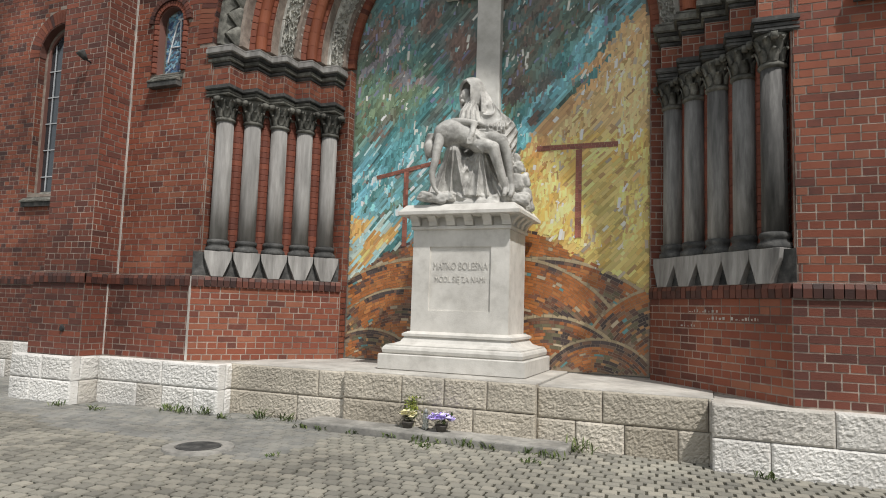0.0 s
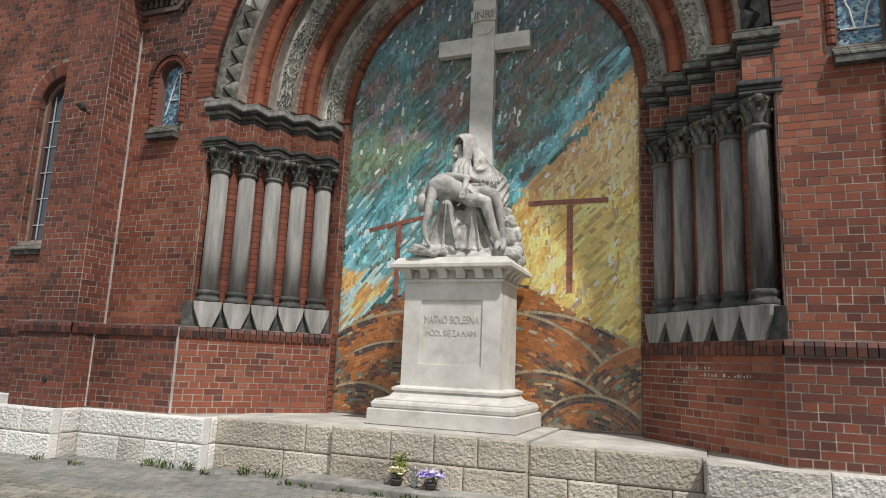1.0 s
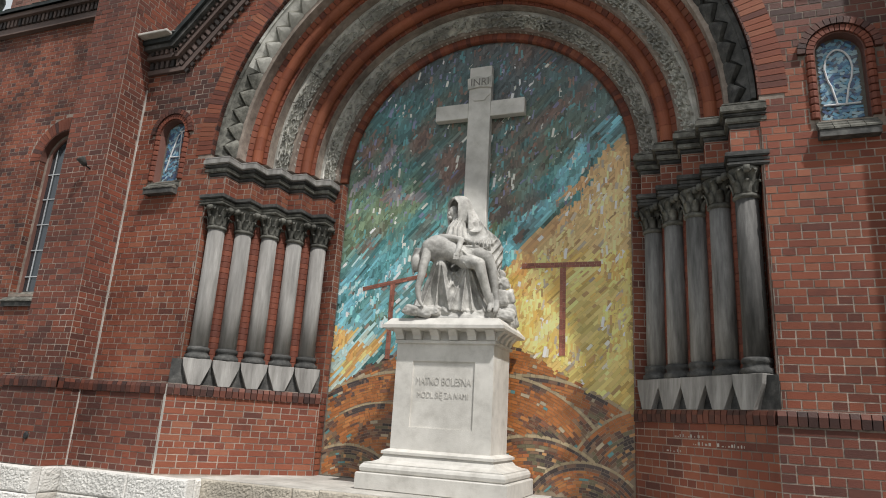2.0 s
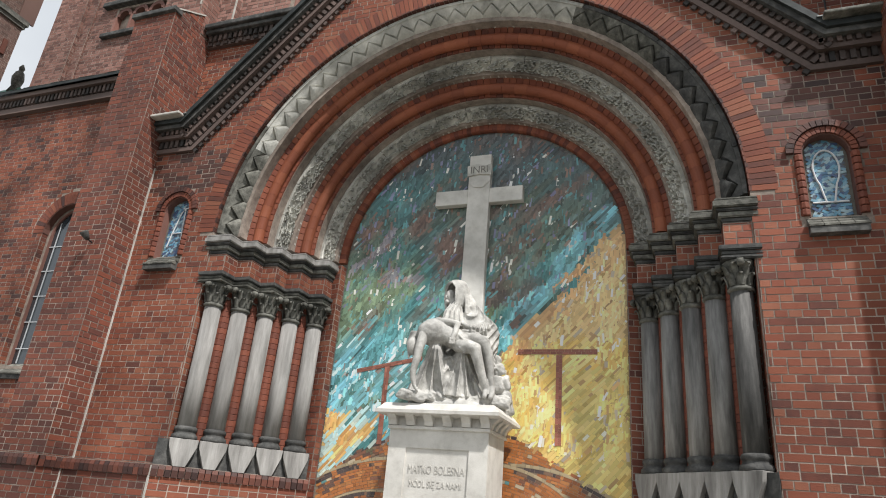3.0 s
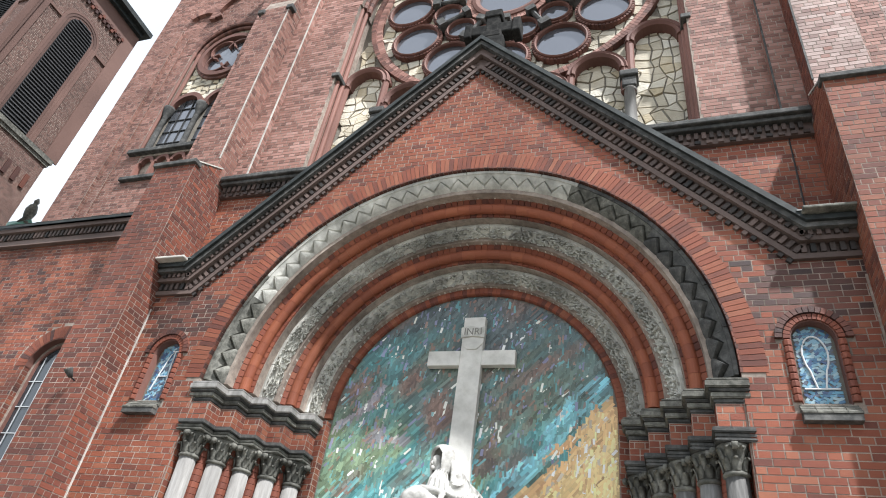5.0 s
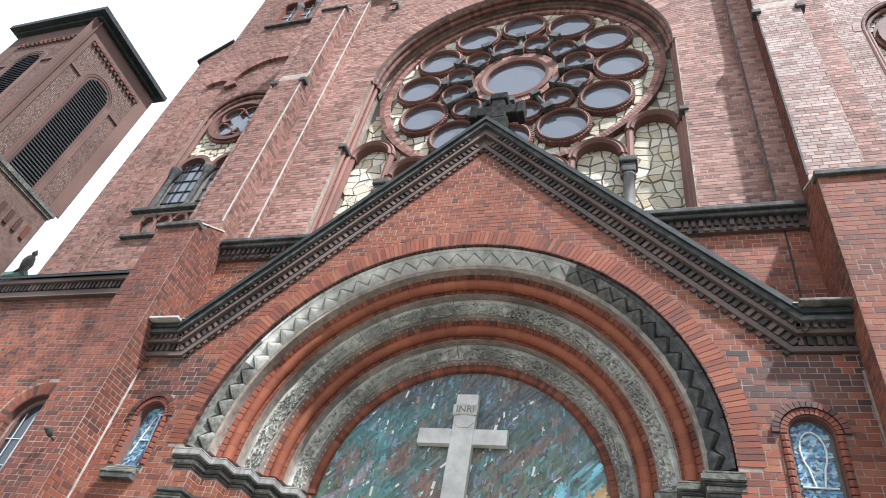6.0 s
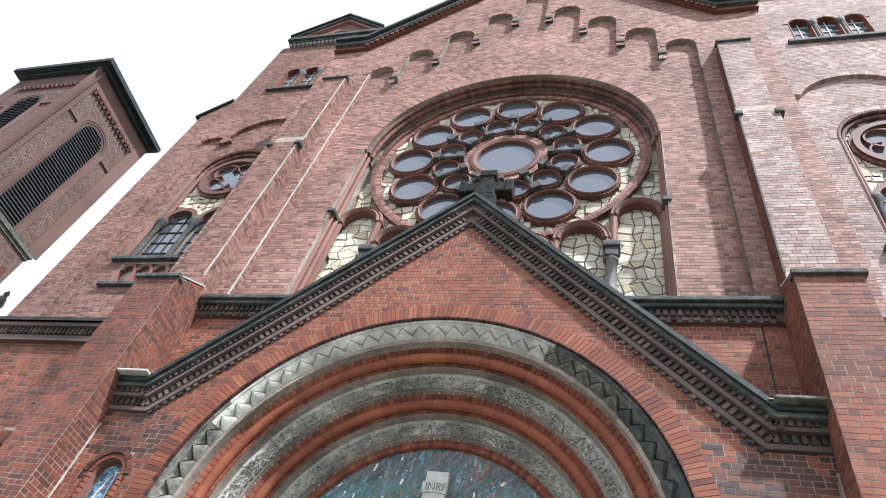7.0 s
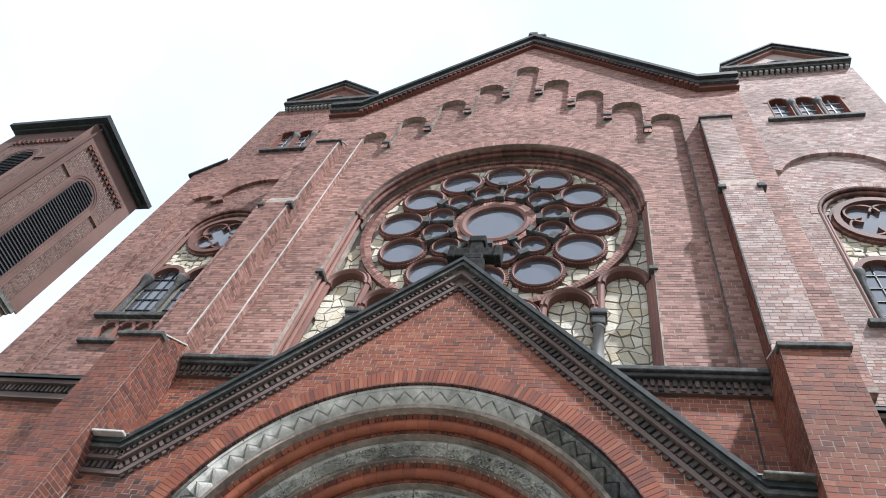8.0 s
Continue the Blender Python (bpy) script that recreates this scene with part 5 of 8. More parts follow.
for sg in (-1, 1):
    for (c0, t0, w0), (c1, t1, w1) in zip(STEPS, STEPS[1:]):
        xm = sg * ((c0 + w0) + (c1 - w1)) / 2
        zl = t1 - w1 - 0.42
        ob = part("corbel_block", boxes((xm - 0.115, xm + 0.115, NAVE - 0.2, NAVE + 0.02, zl - 0.06, zl + 0.1), bevel=0.015), M_STONE_DARK, raised, "small sooty corbel stone")
P = Pieces()
for cx, tz, w in STEPS:
    for sg in ((-1, 1) if cx else (1,)):
        arch_bricks(P, sg * cx, tz - w, w - 0.0, w + 0.14, NAVE - 0.16, 0, 180, 0.08, 0.018)
P.build("arch_brickwork", M_BRICK_HIGH, raised)

# string course
string = thing("string_course", "dark stone string course with brick dentils across the church front", "cornice", kind="structure")
part("cap_moulding", boxes((-5.13, 5.13, 0.16, 1.1, 9.36, 9.46), (-5.13, 5.13, 0.22, 1.1, 9.28, 9.36), bevel=0.02), M_STONE_DARK, string)
part("bed_moulding", boxes((-5.13, 5.13, 0.34, 1.1, 9.05, 9.28)), M_SOOT, string)
P = Pieces()
for k in range(92):
    x = -5.08 + k * 0.11
    P.quadbox([(x, 0.29, 9.15), (x + 0.062, 0.29, 9.15), (x + 0.062, 0.29, 9.272), (x, 0.29, 9.272)], [(x, 0.4, 9.15), (x + 0.062, 0.4, 9.15), (x + 0.062, 0.4, 9.272), (x, 0.4, 9.272)])
for k in range(62):
    x = -5.08 + k * 0.165
    P.quadbox([(x, 0.31, 9.06), (x + 0.085, 0.31, 9.06), (x + 0.085, 0.31, 9.12), (x, 0.31, 9.12)], [(x, 0.4, 9.06), (x + 0.085, 0.4, 9.06), (x + 0.085, 0.4, 9.12), (x, 0.4, 9.12)])
P.build("dentil", M_SOOT, string)

# main gable coping
cop = thing("main_gable_coping", "dark moulded coping along the main gable", "cornice", kind="structure")
for sg in (-1, 1):
    for o0, o1, y0, mt in ((-0.32, -0.12, NAVE - 0.3, M_BRICK_DARK), (-0.12, 0.1, NAVE - 0.4, M_STONE_DARK), (0.1, 0.3, NAVE - 0.52, M_SLATE)):
        o0, o1 = o0 - 0.42, o1 - 0.42
        part("coping_layer", prism([(sg * NK, N_EAVE + o0), (0, N_TOP + o0 * 1.3), (0, N_TOP + o1 * 1.3), (sg * NK, N_EAVE + o1), (sg * (NX + 0.05), N_EAVE + o1), (sg * (NX + 0.05), N_EAVE + o0)], "y", y0, 1.5), mt, cop)
    P = Pieces()
    for k in range(40):
        s = (k + 0.3) / 40
        x, z = sg * NK * (1 - s), N_EAVE + (N_TOP - N_EAVE) * s - 0.72
        P.quadbox([(x - 0.06, NAVE - 0.37, z - 0.02), (x + 0.06, NAVE - 0.37, z - 0.02), (x + 0.06, NAVE - 0.37, z + 0.14), (x - 0.06, NAVE - 0.37, z + 0.14)], [(x - 0.06, NAVE, z - 0.02), (x + 0.06, NAVE, z - 0.02), (x + 0.06, NAVE, z + 0.14), (x - 0.06, NAVE, z + 0.14)])
    P.build("dentil", M_BRICK_DARK, cop)
part("ridge_stump", boxes((-0.28, 0.1, NAVE - 0.5, NAVE + 0.2, N_TOP - 0.1, N_TOP + 0.22), (0.02, 0.45, NAVE - 0.45, NAVE + 0.15, N_TOP - 0.25, N_TOP + 0.02), bevel=0.05), M_STONE_DARK, cop)
roof = part("roof", prism([(-NK - 0.1, N_EAVE - 0.2), (0, N_TOP - 0.2), (NK + 0.1, N_EAVE - 0.2)], "y", 1.5, 30), M_SLATE)
tagged(roof, "steep dark slate roof of the nave", "roof", kind="structure")


# ---- rose window ----
rose = thing("rose_window", "round rose window of many roundels in pale rubble and brown brick rings", "window", kind="structure")
RP = 1.2
part("bed", prism([(-PX, 9.3), (PX, 9.3), (PX, ROSE_Z)] + arc(0, ROSE_Z, PX, 0, 180, 48)[1:], "y", RP, 1.285), M_RJOINT, rose)
CIRC = [(2.47 * math.cos(radians(30 * k)), ROSE_Z + 2.47 * math.sin(radians(30 * k)), 0.62, 0.475) for k in range(12)]
CIRC += [(1.52 * math.cos(radians(30 * k + 15)), ROSE_Z + 1.52 * math.sin(radians(30 * k + 15)), 0.385, 0.275) for k in range(12)]
CIRC.append((0.0, ROSE_Z, 1.08, 0.74))
BLIND = [(sg * x, w, zs) for sg in (-1, 1) for x, w, zs in ((3.1, 0.4, 12.72), (1.98, 0.42, 11.95), (0.9, 0.4, 11.6))]


def rubble_free(x, z):
    if not in_rose_panel(x, z, -0.06):
        return False
    if any(math.hypot(x - a, z - b) < r - 0.03 for a, b, r, g in CIRC):
        return False
    d = math.hypot(x, z - ROSE_Z)
    return not 3.2 < d < 3.5


P = Pieces()
STEP = 0.225
grid = {(i, j): (-3.8 + i * STEP + rng.uniform(-0.095, 0.095), 9.45 + j * STEP + rng.uniform(-0.095, 0.095)) for i in range(36) for j in range(47)}
for i in range(35):
    for j in range(46):
        q = [grid[i, j], grid[i + 1, j], grid[i + 1, j + 1], grid[i, j + 1]]
        cx, cz = sum(p[0] for p in q) / 4, sum(p[1] for p in q) / 4
        q = [(cx + (x - cx) * 0.86, cz + (z - cz) * 0.86) for x, z in q]
        if not rubble_free(cx, cz):
            continue
        d = RP - 0.02 - rng.uniform(0, 0.03)
        P.quadbox([(x, d, z) for x, z in q], [(x, RP + 0.01, z) for x, z in q])
P.build("rubble_stone", M_RUBBLE, rose, "pale crazed rubble stones")


def annulus(bm, cx, cz, r0, r1, y0, y1, n=32):
    return sweep_arch(bm, [(r0, y0), (r1, y0), (r1, y1), (r0, y1)], cx, cz, 0, 360, n)


for cx, cz, ro, rg in CIRC:
    big = ro > 1
    rg += (0.0 if big else 0.3) * (ro - rg)
    bm = bmesh.new()
    rr = (ro + rg) / 2
    w = (ro - rg) / 2
    sweep_arch(bm, [(rg, RP + 0.06), (rg, RP - 0.17), (rg + w * 0.5, RP - 0.2), (rg + w, RP - 0.18), (rg + w * 1.1, RP - 0.12), (ro - 0.01, RP - 0.13), (ro, RP - 0.06), (ro, RP + 0.06)], cx, cz, 0, 360, 30)
    bmesh.ops.recalc_face_normals(bm, faces=bm.faces)
    ring = part("roundel", bm, M_RIM, rose)
    part("pane", prism(arc(cx, cz, rg + 0.01, 0, 348, 29), "y", RP - 0.08, RP - 0.07), M_GLASS, ring)
    if not big:
        P = Pieces()
        n = int(math.tau * (ro - 0.03) / 0.075)
        for k in range(n):
            t0, t1 = math.tau * k / n + 0.02, math.tau * (k + 1) / n - 0.02
            q = [(ro - 0.055, t0), (ro + 0.005, t0), (ro + 0.005, t1), (ro - 0.055, t1)]
            P.quadbox([(cx + r * math.cos(t), RP - 0.15, cz + r * math.sin(t)) for r, t in q], [(cx + r * math.cos(t), RP - 0.05, cz + r * math.sin(t)) for r, t in q])
        P.build("rim_bricks", M_RIM, ring)
P = Pieces()
arch_bricks(P, 0, ROSE_Z, 0.86, 1.07, RP - 0.13, 0, 360, 0.08, 0.015, depth=0.05)
P.build("ring_bricks", M_BRICK_HIGH, rose)
for k in range(12):
    a = radians(30 * k)
    c, s = math.cos(a), math.sin(a)
    pts = [(1.1 * c, RP - 0.2, ROSE_Z + 1.1 * s), (1.75 * c, RP - 0.2, ROSE_Z + 1.75 * s)]
    bm = tube(bmesh.new(), pts, 0.06, 8)
    for r0, r1, hw in ((1.05, 1.2, 0.11), (1.68, 1.86, 0.12)):
        t = bmesh.ops.create_cube(bm, size=1.0)["verts"]
        bmesh.ops.transform(bm, verts=t, matrix=Matrix.Translation(((r0 + r1) / 2 * c, RP - 0.18, ROSE_Z + (r0 + r1) / 2 * s)) @ Euler((0, -a, 0)).to_matrix().to_4x4() @ Matrix.Diagonal((r1 - r0, 0.26, hw * 2, 1)))
    part("spoke", bm, M_STONE_DARK, rose, "sooty little column of the rose")
# rings of brick round the rose
for r0, r1, y0, mt in ((3.22, 3.36, RP - 0.08, M_BRICK_HIGH), (3.36, 3.47, RP - 0.15, M_RIM)):
    P = Pieces()
    arch_bricks(P, 0, ROSE_Z, r0, r1, y0, 0, 360, 0.085, 0.01, depth=0.14)
    P.build("ring_bricks", mt, rose)
for rc, yc, rad, mt in ((3.56, NAVE + 0.28, 0.06, M_RIM), (3.6, NAVE + 0.14, 0.055, M_RIM)):
    bm = bmesh.new()
    for k in range(90):
        sweep_arch(bm, roll_profile(rc, yc, rad, 7), 0, ROSE_Z, 2 * k + 0.05, 2 * k + 1.95, 1)
    bmesh.ops.recalc_face_normals(bm, faces=bm.faces)
    part("ring_roll", bm, mt, rose)
P = Pieces()
arch_bricks(P, 0, ROSE_Z, ROSE_R + 0.01, ROSE_R + 0.28, NAVE, 0, 180, 0.08, 0.01)
P.build("ring_bricks", M_BRICK_HIGH, rose)
for sg in (-1, 1):
    for dx, y, rad in ((0.04, NAVE + 0.28, 0.06), (0.0, NAVE + 0.14, 0.055)):
        part("jamb_roll", tube(bmesh.new(), [(sg * (PX - dx), y, 9.42), (sg * (PX - dx), y, ROSE_Z)], rad, 10), M_RIM, rose)
    part("jamb_block", boxes((min(sg * 3.56, sg * 3.74), max(sg * 3.56, sg * 3.74), NAVE - 0.05, NAVE + 0.3, 12.64, 12.76), bevel=0.015), M_STONE_DARK, rose)
# blind arcade under the rose
for cx, hw, zs in BLIND:
    bm = bmesh.new()
    prof = [(hw + 0.0, RP + 0.02), (hw, RP - 0.25), (hw + 0.05, RP - 0.3), (hw + 0.1, RP - 0.26), (hw + 0.14, RP - 0.28), (hw + 0.18, RP - 0.22), (hw + 0.18, RP + 0.02)]
    sweep_arch(bm, prof, cx, zs, 0, 180, 16)
    bmesh.ops.recalc_face_normals(bm, faces=bm.faces)
    part("blind_arch", bm, M_RIM, rose)
    for s2 in (-1, 1):
        part("blind_jamb", tube(bmesh.new(), [(cx + s2 * (hw + 0.09), RP - 0.18, 11.3 if abs(cx) < 3 or s2 * cx < 0 else 9.5), (cx + s2 * (hw + 0.09), RP - 0.18, zs)], 0.08, 8), M_RIM, rose)
for sg in (-1, 1):
    for x, zt in ((2.57, 11.75), (1.44, 11.3)):
        bm = lathe(bmesh.new(), [(0.17, 9.6), (0.17, 9.72), (0.13, 9.8), (0.115, 9.86), (0.105, zt - 0.45), (0.14, zt - 0.43), (0.11, zt - 0.4)], 14, (sg * x, RP - 0.18, 0))
        c = part("arcade_column", bm, M_SHAFT, rose, "pale stub column", True)
        part("capital", boxes((sg * x - 0.17, sg * x + 0.17, RP - 0.36, RP, zt - 0.16, zt), (sg * x - 0.13, sg * x + 0.13, RP - 0.31, RP, zt - 0.4, zt - 0.16), bevel=0.03), M_STONE_DARK, c)

# ---- towers beside the nave ----
T, TC = 1.85, 9.08


def build_tower(sg):
    side = "west" if sg < 0 else "east"
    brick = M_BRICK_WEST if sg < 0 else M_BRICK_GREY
    xi, xo, xw = 5.9, 11.25, 12.1
    outline = [(xi, 9.0), (xw, 9.0), (xw, 20.6), (xo, 21.7), (xo, 26.6), (xi + 1.4, 26.6), (xi + 1.4, 24.0), (xi, 22.4)]
    tw = part("wall_tower_" + side, prism([(sg * x, z) for x, z in outline], "y", T, 8.5), M_MORTAR)
    tagged(tw, "weathered red brick tower flanking the church front", "wall", kind="structure")
    X = sg * (TC if sg > 0 else 8.84)
    cut(tw, arch_shape(X, 1.28, 12.55, 16.7, T - 0.2, T + 0.3, 24))
    for k in (-1, 0, 1):
        cut(tw, arch_shape(X + k * 0.78, 0.31, 22.45, 23.85, T - 0.2, T + 0.35))
    cut(tw, boxes((X - 1.0, X + 1.0, T - 0.2, T + 0.12, 11.6, 12.35)))

    def free(x, z):
        ax = abs(x - X)
        if (z < 16.7 and ax < 1.3 and z > 12.5) or (z >= 16.7 and math.hypot(ax, z - 16.7) < 1.42):
            return False
        if 11.55 < z < 12.4 and ax < 1.05:
            return False
        for k in (-1, 0, 1):
            c = abs(x - X - k * 0.78)
            if 22.35 < z < 23.85 and c < 0.34 or z >= 23.85 and math.hypot(c, z - 23.85) < 0.42:
                return False
        if z > 26.5:
            return False
        lim = xw if z < 20.6 else (xw - (z - 20.6) * 0.77 if z < 21.7 else xo)
        low = xi if z < 22.4 else xi + 0.9
        return low < abs(x) < lim
    P = Pieces()
    face_bricks(P, (0, T), (1, 0), (0, -1), min(sg * xi, sg * xw), max(sg * xi, sg * xw), 9.9, 26.5, free)
    face_bricks(P, (sg * xw, 0), (0, 1), (sg, 0), T, 8.5, 9.9, 20.5)
    arch_bricks(P, X, 16.7, 1.29, 1.45, T, 0, 180, 0.08, 0.012)
    for k in (-1, 0, 1):
        arch_bricks(P, X + k * 0.78, 23.85, 0.32, 0.44, T, 0, 180, 0.07, 0.03)
    P.build("brickwork", brick, tw)
    # blind brow arches over the big opening
    P = Pieces()
    arch_bricks(P, X - sg * 0.35, 18.35, 1.42, 1.62, T, 0 if sg > 0 else 20, 160 if sg > 0 else 180, 0.085, 0.12, depth=0.0)
    arch_bricks(P, X + sg * 1.55, 18.2, 0.55, 0.75, T, 40 if sg > 0 else 20, 160 if sg > 0 else 140, 0.085, 0.12, depth=0.0)
    P.build("brow_arch", brick, tw)
    P = Pieces()
    for x0, x1, d, z1 in ((10.95, 11.25, 0.1, 18.0), (10.6, 10.78, 0.05, 17.6)):
        xs = sorted((sg * x0, sg * x1))
        part("pilaster_strip", boxes((*xs, T - d, T + 0.02, 9.5, z1)), M_MORTAR, tw)
        face_bricks(P, (0, T - d), (1, 0), (0, -1), *xs, 9.5, z1)
        for xx, n in zip(xs, (-1, 1)):
            face_bricks(P, (xx, 0), (0, 1), (n, 0), T - d, T, 9.5, z1)
    P.build("brickwork", brick, tw)
    part("shoulder_coping", prism([(sg * (xw + 0.12), 20.5), (sg * (xo - 0.02), 21.65), (sg * (xo - 0.02), 21.77), (sg * (xw + 0.12), 20.62)], "y", T - 0.1, 8.6), M_SLATE, tw)
    # window: rubble tympanum, quatrefoil and twin lights
    w = thing("window_twin_" + side, "arched twin window with a quatrefoil above in pale rubble", "window", kind="structure")
    part("bed", arch_shape(X, 1.275, 12.56, 16.7, T + 0.22, T + 0.29, 24), M_RJOINT, w)
    P = Pieces()
    for i in range(11):
        for j in range(20):
            cx, cz = X - 1.25 + 0.24 * i + rng.uniform(-0.05, 0.05), 14.2 + 0.2 * j + rng.uniform(-0.05, 0.05)
            ok = (cz < 16.7 and abs(cx - X) < 1.18 or math.hypot(cx - X, cz - 16.7) < 1.15) and math.hypot(cx - X, cz - 16.55) > 0.9
            ok = ok and all(math.hypot(cx - X - d, cz - 14.35) > 0.52 for d in (-0.58, 0.58))
            if ok and cz > 14.4:
                q = [(cx + 0.105 * a + rng.uniform(-0.03, 0.03), cz + 0.085 * b + rng.uniform(-0.03, 0.03)) for a, b in ((-1, -1), (1, -1), (1, 1), (-1, 1))]
                P.quadbox([(x, T + 0.19, z) for x, z in q], [(x, T + 0.23, z) for x, z in q])
    P.build("rubble_stone", M_RUBBLE, w)
    for rr, yy, rad in ((1.235, T + 0.03, 0.05), (1.13, T + 0.12, 0.055)):
        bm = bmesh.new()
        for k in range(30):
            sweep_arch(bm, roll_profile(rr, yy, rad, 7), X, 16.7, 6 * k + 0.15, 6 * k + 5.85, 2)
        bmesh.ops.recalc_face_normals(bm, faces=bm.faces)
        part("arch_roll", bm, M_RIM, w)
        for s2 in (-1, 1):
            part("jamb_roll", tube(bmesh.new(), [(X + s2 * rr, yy, 12.58), (X + s2 * rr, yy, 16.7)], rad, 8), M_RIM, w)
    P = Pieces()
    arch_bricks(P, X, 16.55, 0.96, 1.05, T + 0.14, 0, 360, 0.08, 0.02, depth=0.08)
    P.build("ring_bricks", M_RIM, w)
    bm = annulus(bmesh.new(), X, 16.55, 0.82, 0.97, T + 0.05, T + 0.25)
    for k in range(4):
        a = radians(90 * k + 45)
        sweep_arch(bm, [(0.37, T + 0.1), (0.42, T + 0.1), (0.42, T + 0.25), (0.37, T + 0.25)], X + 0.4 * math.cos(a), 16.55 + 0.4 * math.sin(a), 90 * k + 45 - 125, 90 * k + 45 + 125, 14)
    bmesh.ops.recalc_face_normals(bm, faces=bm.faces)
    part("quatrefoil", bm, M_RIM, w)
    part("pane", prism(arc(X, 16.55, 0.8, 0, 348, 29), "y", T + 0.2, T + 0.212), M_GLASS, w)
    for d in (-0.58, 0.58):
        part("pane", arch_shape(X + d, 0.44, 12.6, 14.35, T + 0.2, T + 0.212), M_GLASS, w)
        bm = sweep_arch(bmesh.new(), [(0.42, T + 0.05), (0.56, T + 0.05), (0.56, T + 0.25), (0.42, T + 0.25)], X + d, 14.35, 0, 180, 14)
        bmesh.ops.recalc_face_normals(bm, faces=bm.faces)
        part("light_arch", bm, M_RIM, w)
        bars = bmesh.new()
        for z in (13.0, 13.45, 13.9, 14.35):
            box(bars, X + d - 0.43, X + d + 0.43, T + 0.17, T + 0.195, z - 0.012, z + 0.012)
        for x in (-0.15, 0.15):
            box(bars, X + d + x - 0.01, X + d + x + 0.01, T + 0.17, T + 0.195, 12.6, 14.7)
        part("glazing_bars", bars, M_IRON, w)
    for d in (-1.1, 0, 1.1):
        bm = lathe(bmesh.new(), [(0.11, 12.6), (0.08, 12.75), (0.075, 14.0), (0.12, 14.1), (0.16, 14.3), (0.16, 14.36)], 12, (X + d, T + 0.1, 0))
        part("mullion", bm, M_STONE_DARK, w, "dark little column", True)
    part("window_sill", boxes((X - 1.45, X + 1.45, T - 0.14, T + 0.25, 12.42, 12.56), (X - 1.25, X + 1.25, T - 0.12, T + 0.1, 11.46, 11.58), bevel=0.02), M_STONE_DARK, w)
    for k in range(4):
        x = X - 0.75 + 0.5 * k
        bm = sweep_arch(bmesh.new(), [(0.15, T - 0.03), (0.24, T - 0.03), (0.24, T + 0.1), (0.15, T + 0.1)], x, 12.1, 0, 180, 10)
        bmesh.ops.recalc_face_normals(bm, faces=bm.faces)
        part("arcade_arch", bm, M_RIM, w)
    for k in range(5):
        part("arcade_post", boxes((X - 1.04 + 0.5 * k, X - 0.96 + 0.5 * k, T - 0.03, T + 0.11, 11.6, 12.1)), M_RIM, w)
    tri = thing("window_triple_" + side, "row of three small arched belfry lights with dark columns", "window", kind="structure")
    for k in (-1, 0, 1):
        part("pane", arch_shape(X + k * 0.78, 0.305, 22.46, 23.85, T + 0.17, T + 0.182), M_GLASS, tri)
        bm = sweep_arch(bmesh.new(), [(0.285, T - 0.02), (0.309, T - 0.02), (0.309, T + 0.3), (0.285, T + 0.3)], X + k * 0.78, 23.85, 0, 180, 14)
        for s2 in (-1, 1):
            xs = sorted((X + k * 0.78 + s2 * 0.285, X + k * 0.78 + s2 * 0.309))
            box(bm, *xs, T - 0.02, T + 0.3, 22.46, 23.849)
        bmesh.ops.recalc_face_normals(bm, faces=bm.faces)
        part("reveal", bm, M_SHAFT_BRICK, tri)
        for z in (22.9, 23.35, 23.8):
            part("glazing_bar", boxes((X + k * 0.78 - 0.3, X + k * 0.78 + 0.3, T + 0.14, T + 0.165, z - 0.015, z + 0.015)), M_BAR, tri)
        part("glazing_bar", boxes((X + k * 0.78 - 0.015, X + k * 0.78 + 0.015, T + 0.138, T + 0.163, 22.47, 24.1)), M_BAR, tri)
    for k in (-0.5, 0.5):
        part("mullion", lathe(bmesh.new(), [(0.1, 22.46), (0.07, 22.6), (0.065, 23.5), (0.12, 23.65), (0.15, 23.85)], 10, (X + k * 0.78, T + 0.02, 0)), M_STONE_DARK, tri, smooth=True)
    part("window_sill", boxes((X - 1.35, X + 1.35, T - 0.12, T + 0.3, 22.3, 22.45), bevel=0.02), M_STONE_DARK, tri)
    # eaves and pediment
    pd = thing("tower_pediment", "small moulded brick pediment with an oval opening on a tower", "gable", group="tower pediments", kind="structure")
    hw = 2.15
    part("eave_slab", boxes((X - hw, X + hw, T - 0.3, 7.0, 26.75, 26.95), (X - hw + 0.08, X + hw - 0.08, T - 0.2, 7.0, 26.6, 26.75)), M_STONE_DARK, pd)
    P = Pieces()
    for k in range(22):
        x = X - hw + 0.15 + k * (2 * hw - 0.3) / 21.5
        P.quadbox([(x, T - 0.17, 26.42), (x + 0.1, T - 0.17, 26.42), (x + 0.1, T - 0.17, 26.58), (x, T - 0.17, 26.58)], [(x, T, 26.42), (x + 0.1, T, 26.42), (x + 0.1, T, 26.58), (x, T, 26.58)])
    P.build("dentil", M_SHAFT, pd)
    gz = 29.0
    part("tympanum", prism([(X - hw + 0.2, 26.95), (X + hw - 0.2, 26.95), (X, gz - 0.2)], "y", T - 0.02, 7.0), brick, pd)
    for s2 in (-1, 1):
        for o0, o1, yy, mt in ((-0.3, -0.14, T - 0.16, M_BRICK_HIGH), (-0.14, 0.02, T - 0.26, M_STONE_DARK), (0.02, 0.14, T - 0.34, M_SLATE)):
            part("raking_moulding", prism([(X + s2 * hw, 26.95 + o0 + 0.12), (X, gz + o0), (X, gz + o1), (X + s2 * hw, 26.95 + o1 + 0.12)], "y", yy, 7.0), mt, pd)
    bm = annulus(bmesh.new(), 0, 0, 0.28, 0.36, 0, 0.1, 20)
    ov = part("oval_opening", bm, M_STONE_DARK, pd)
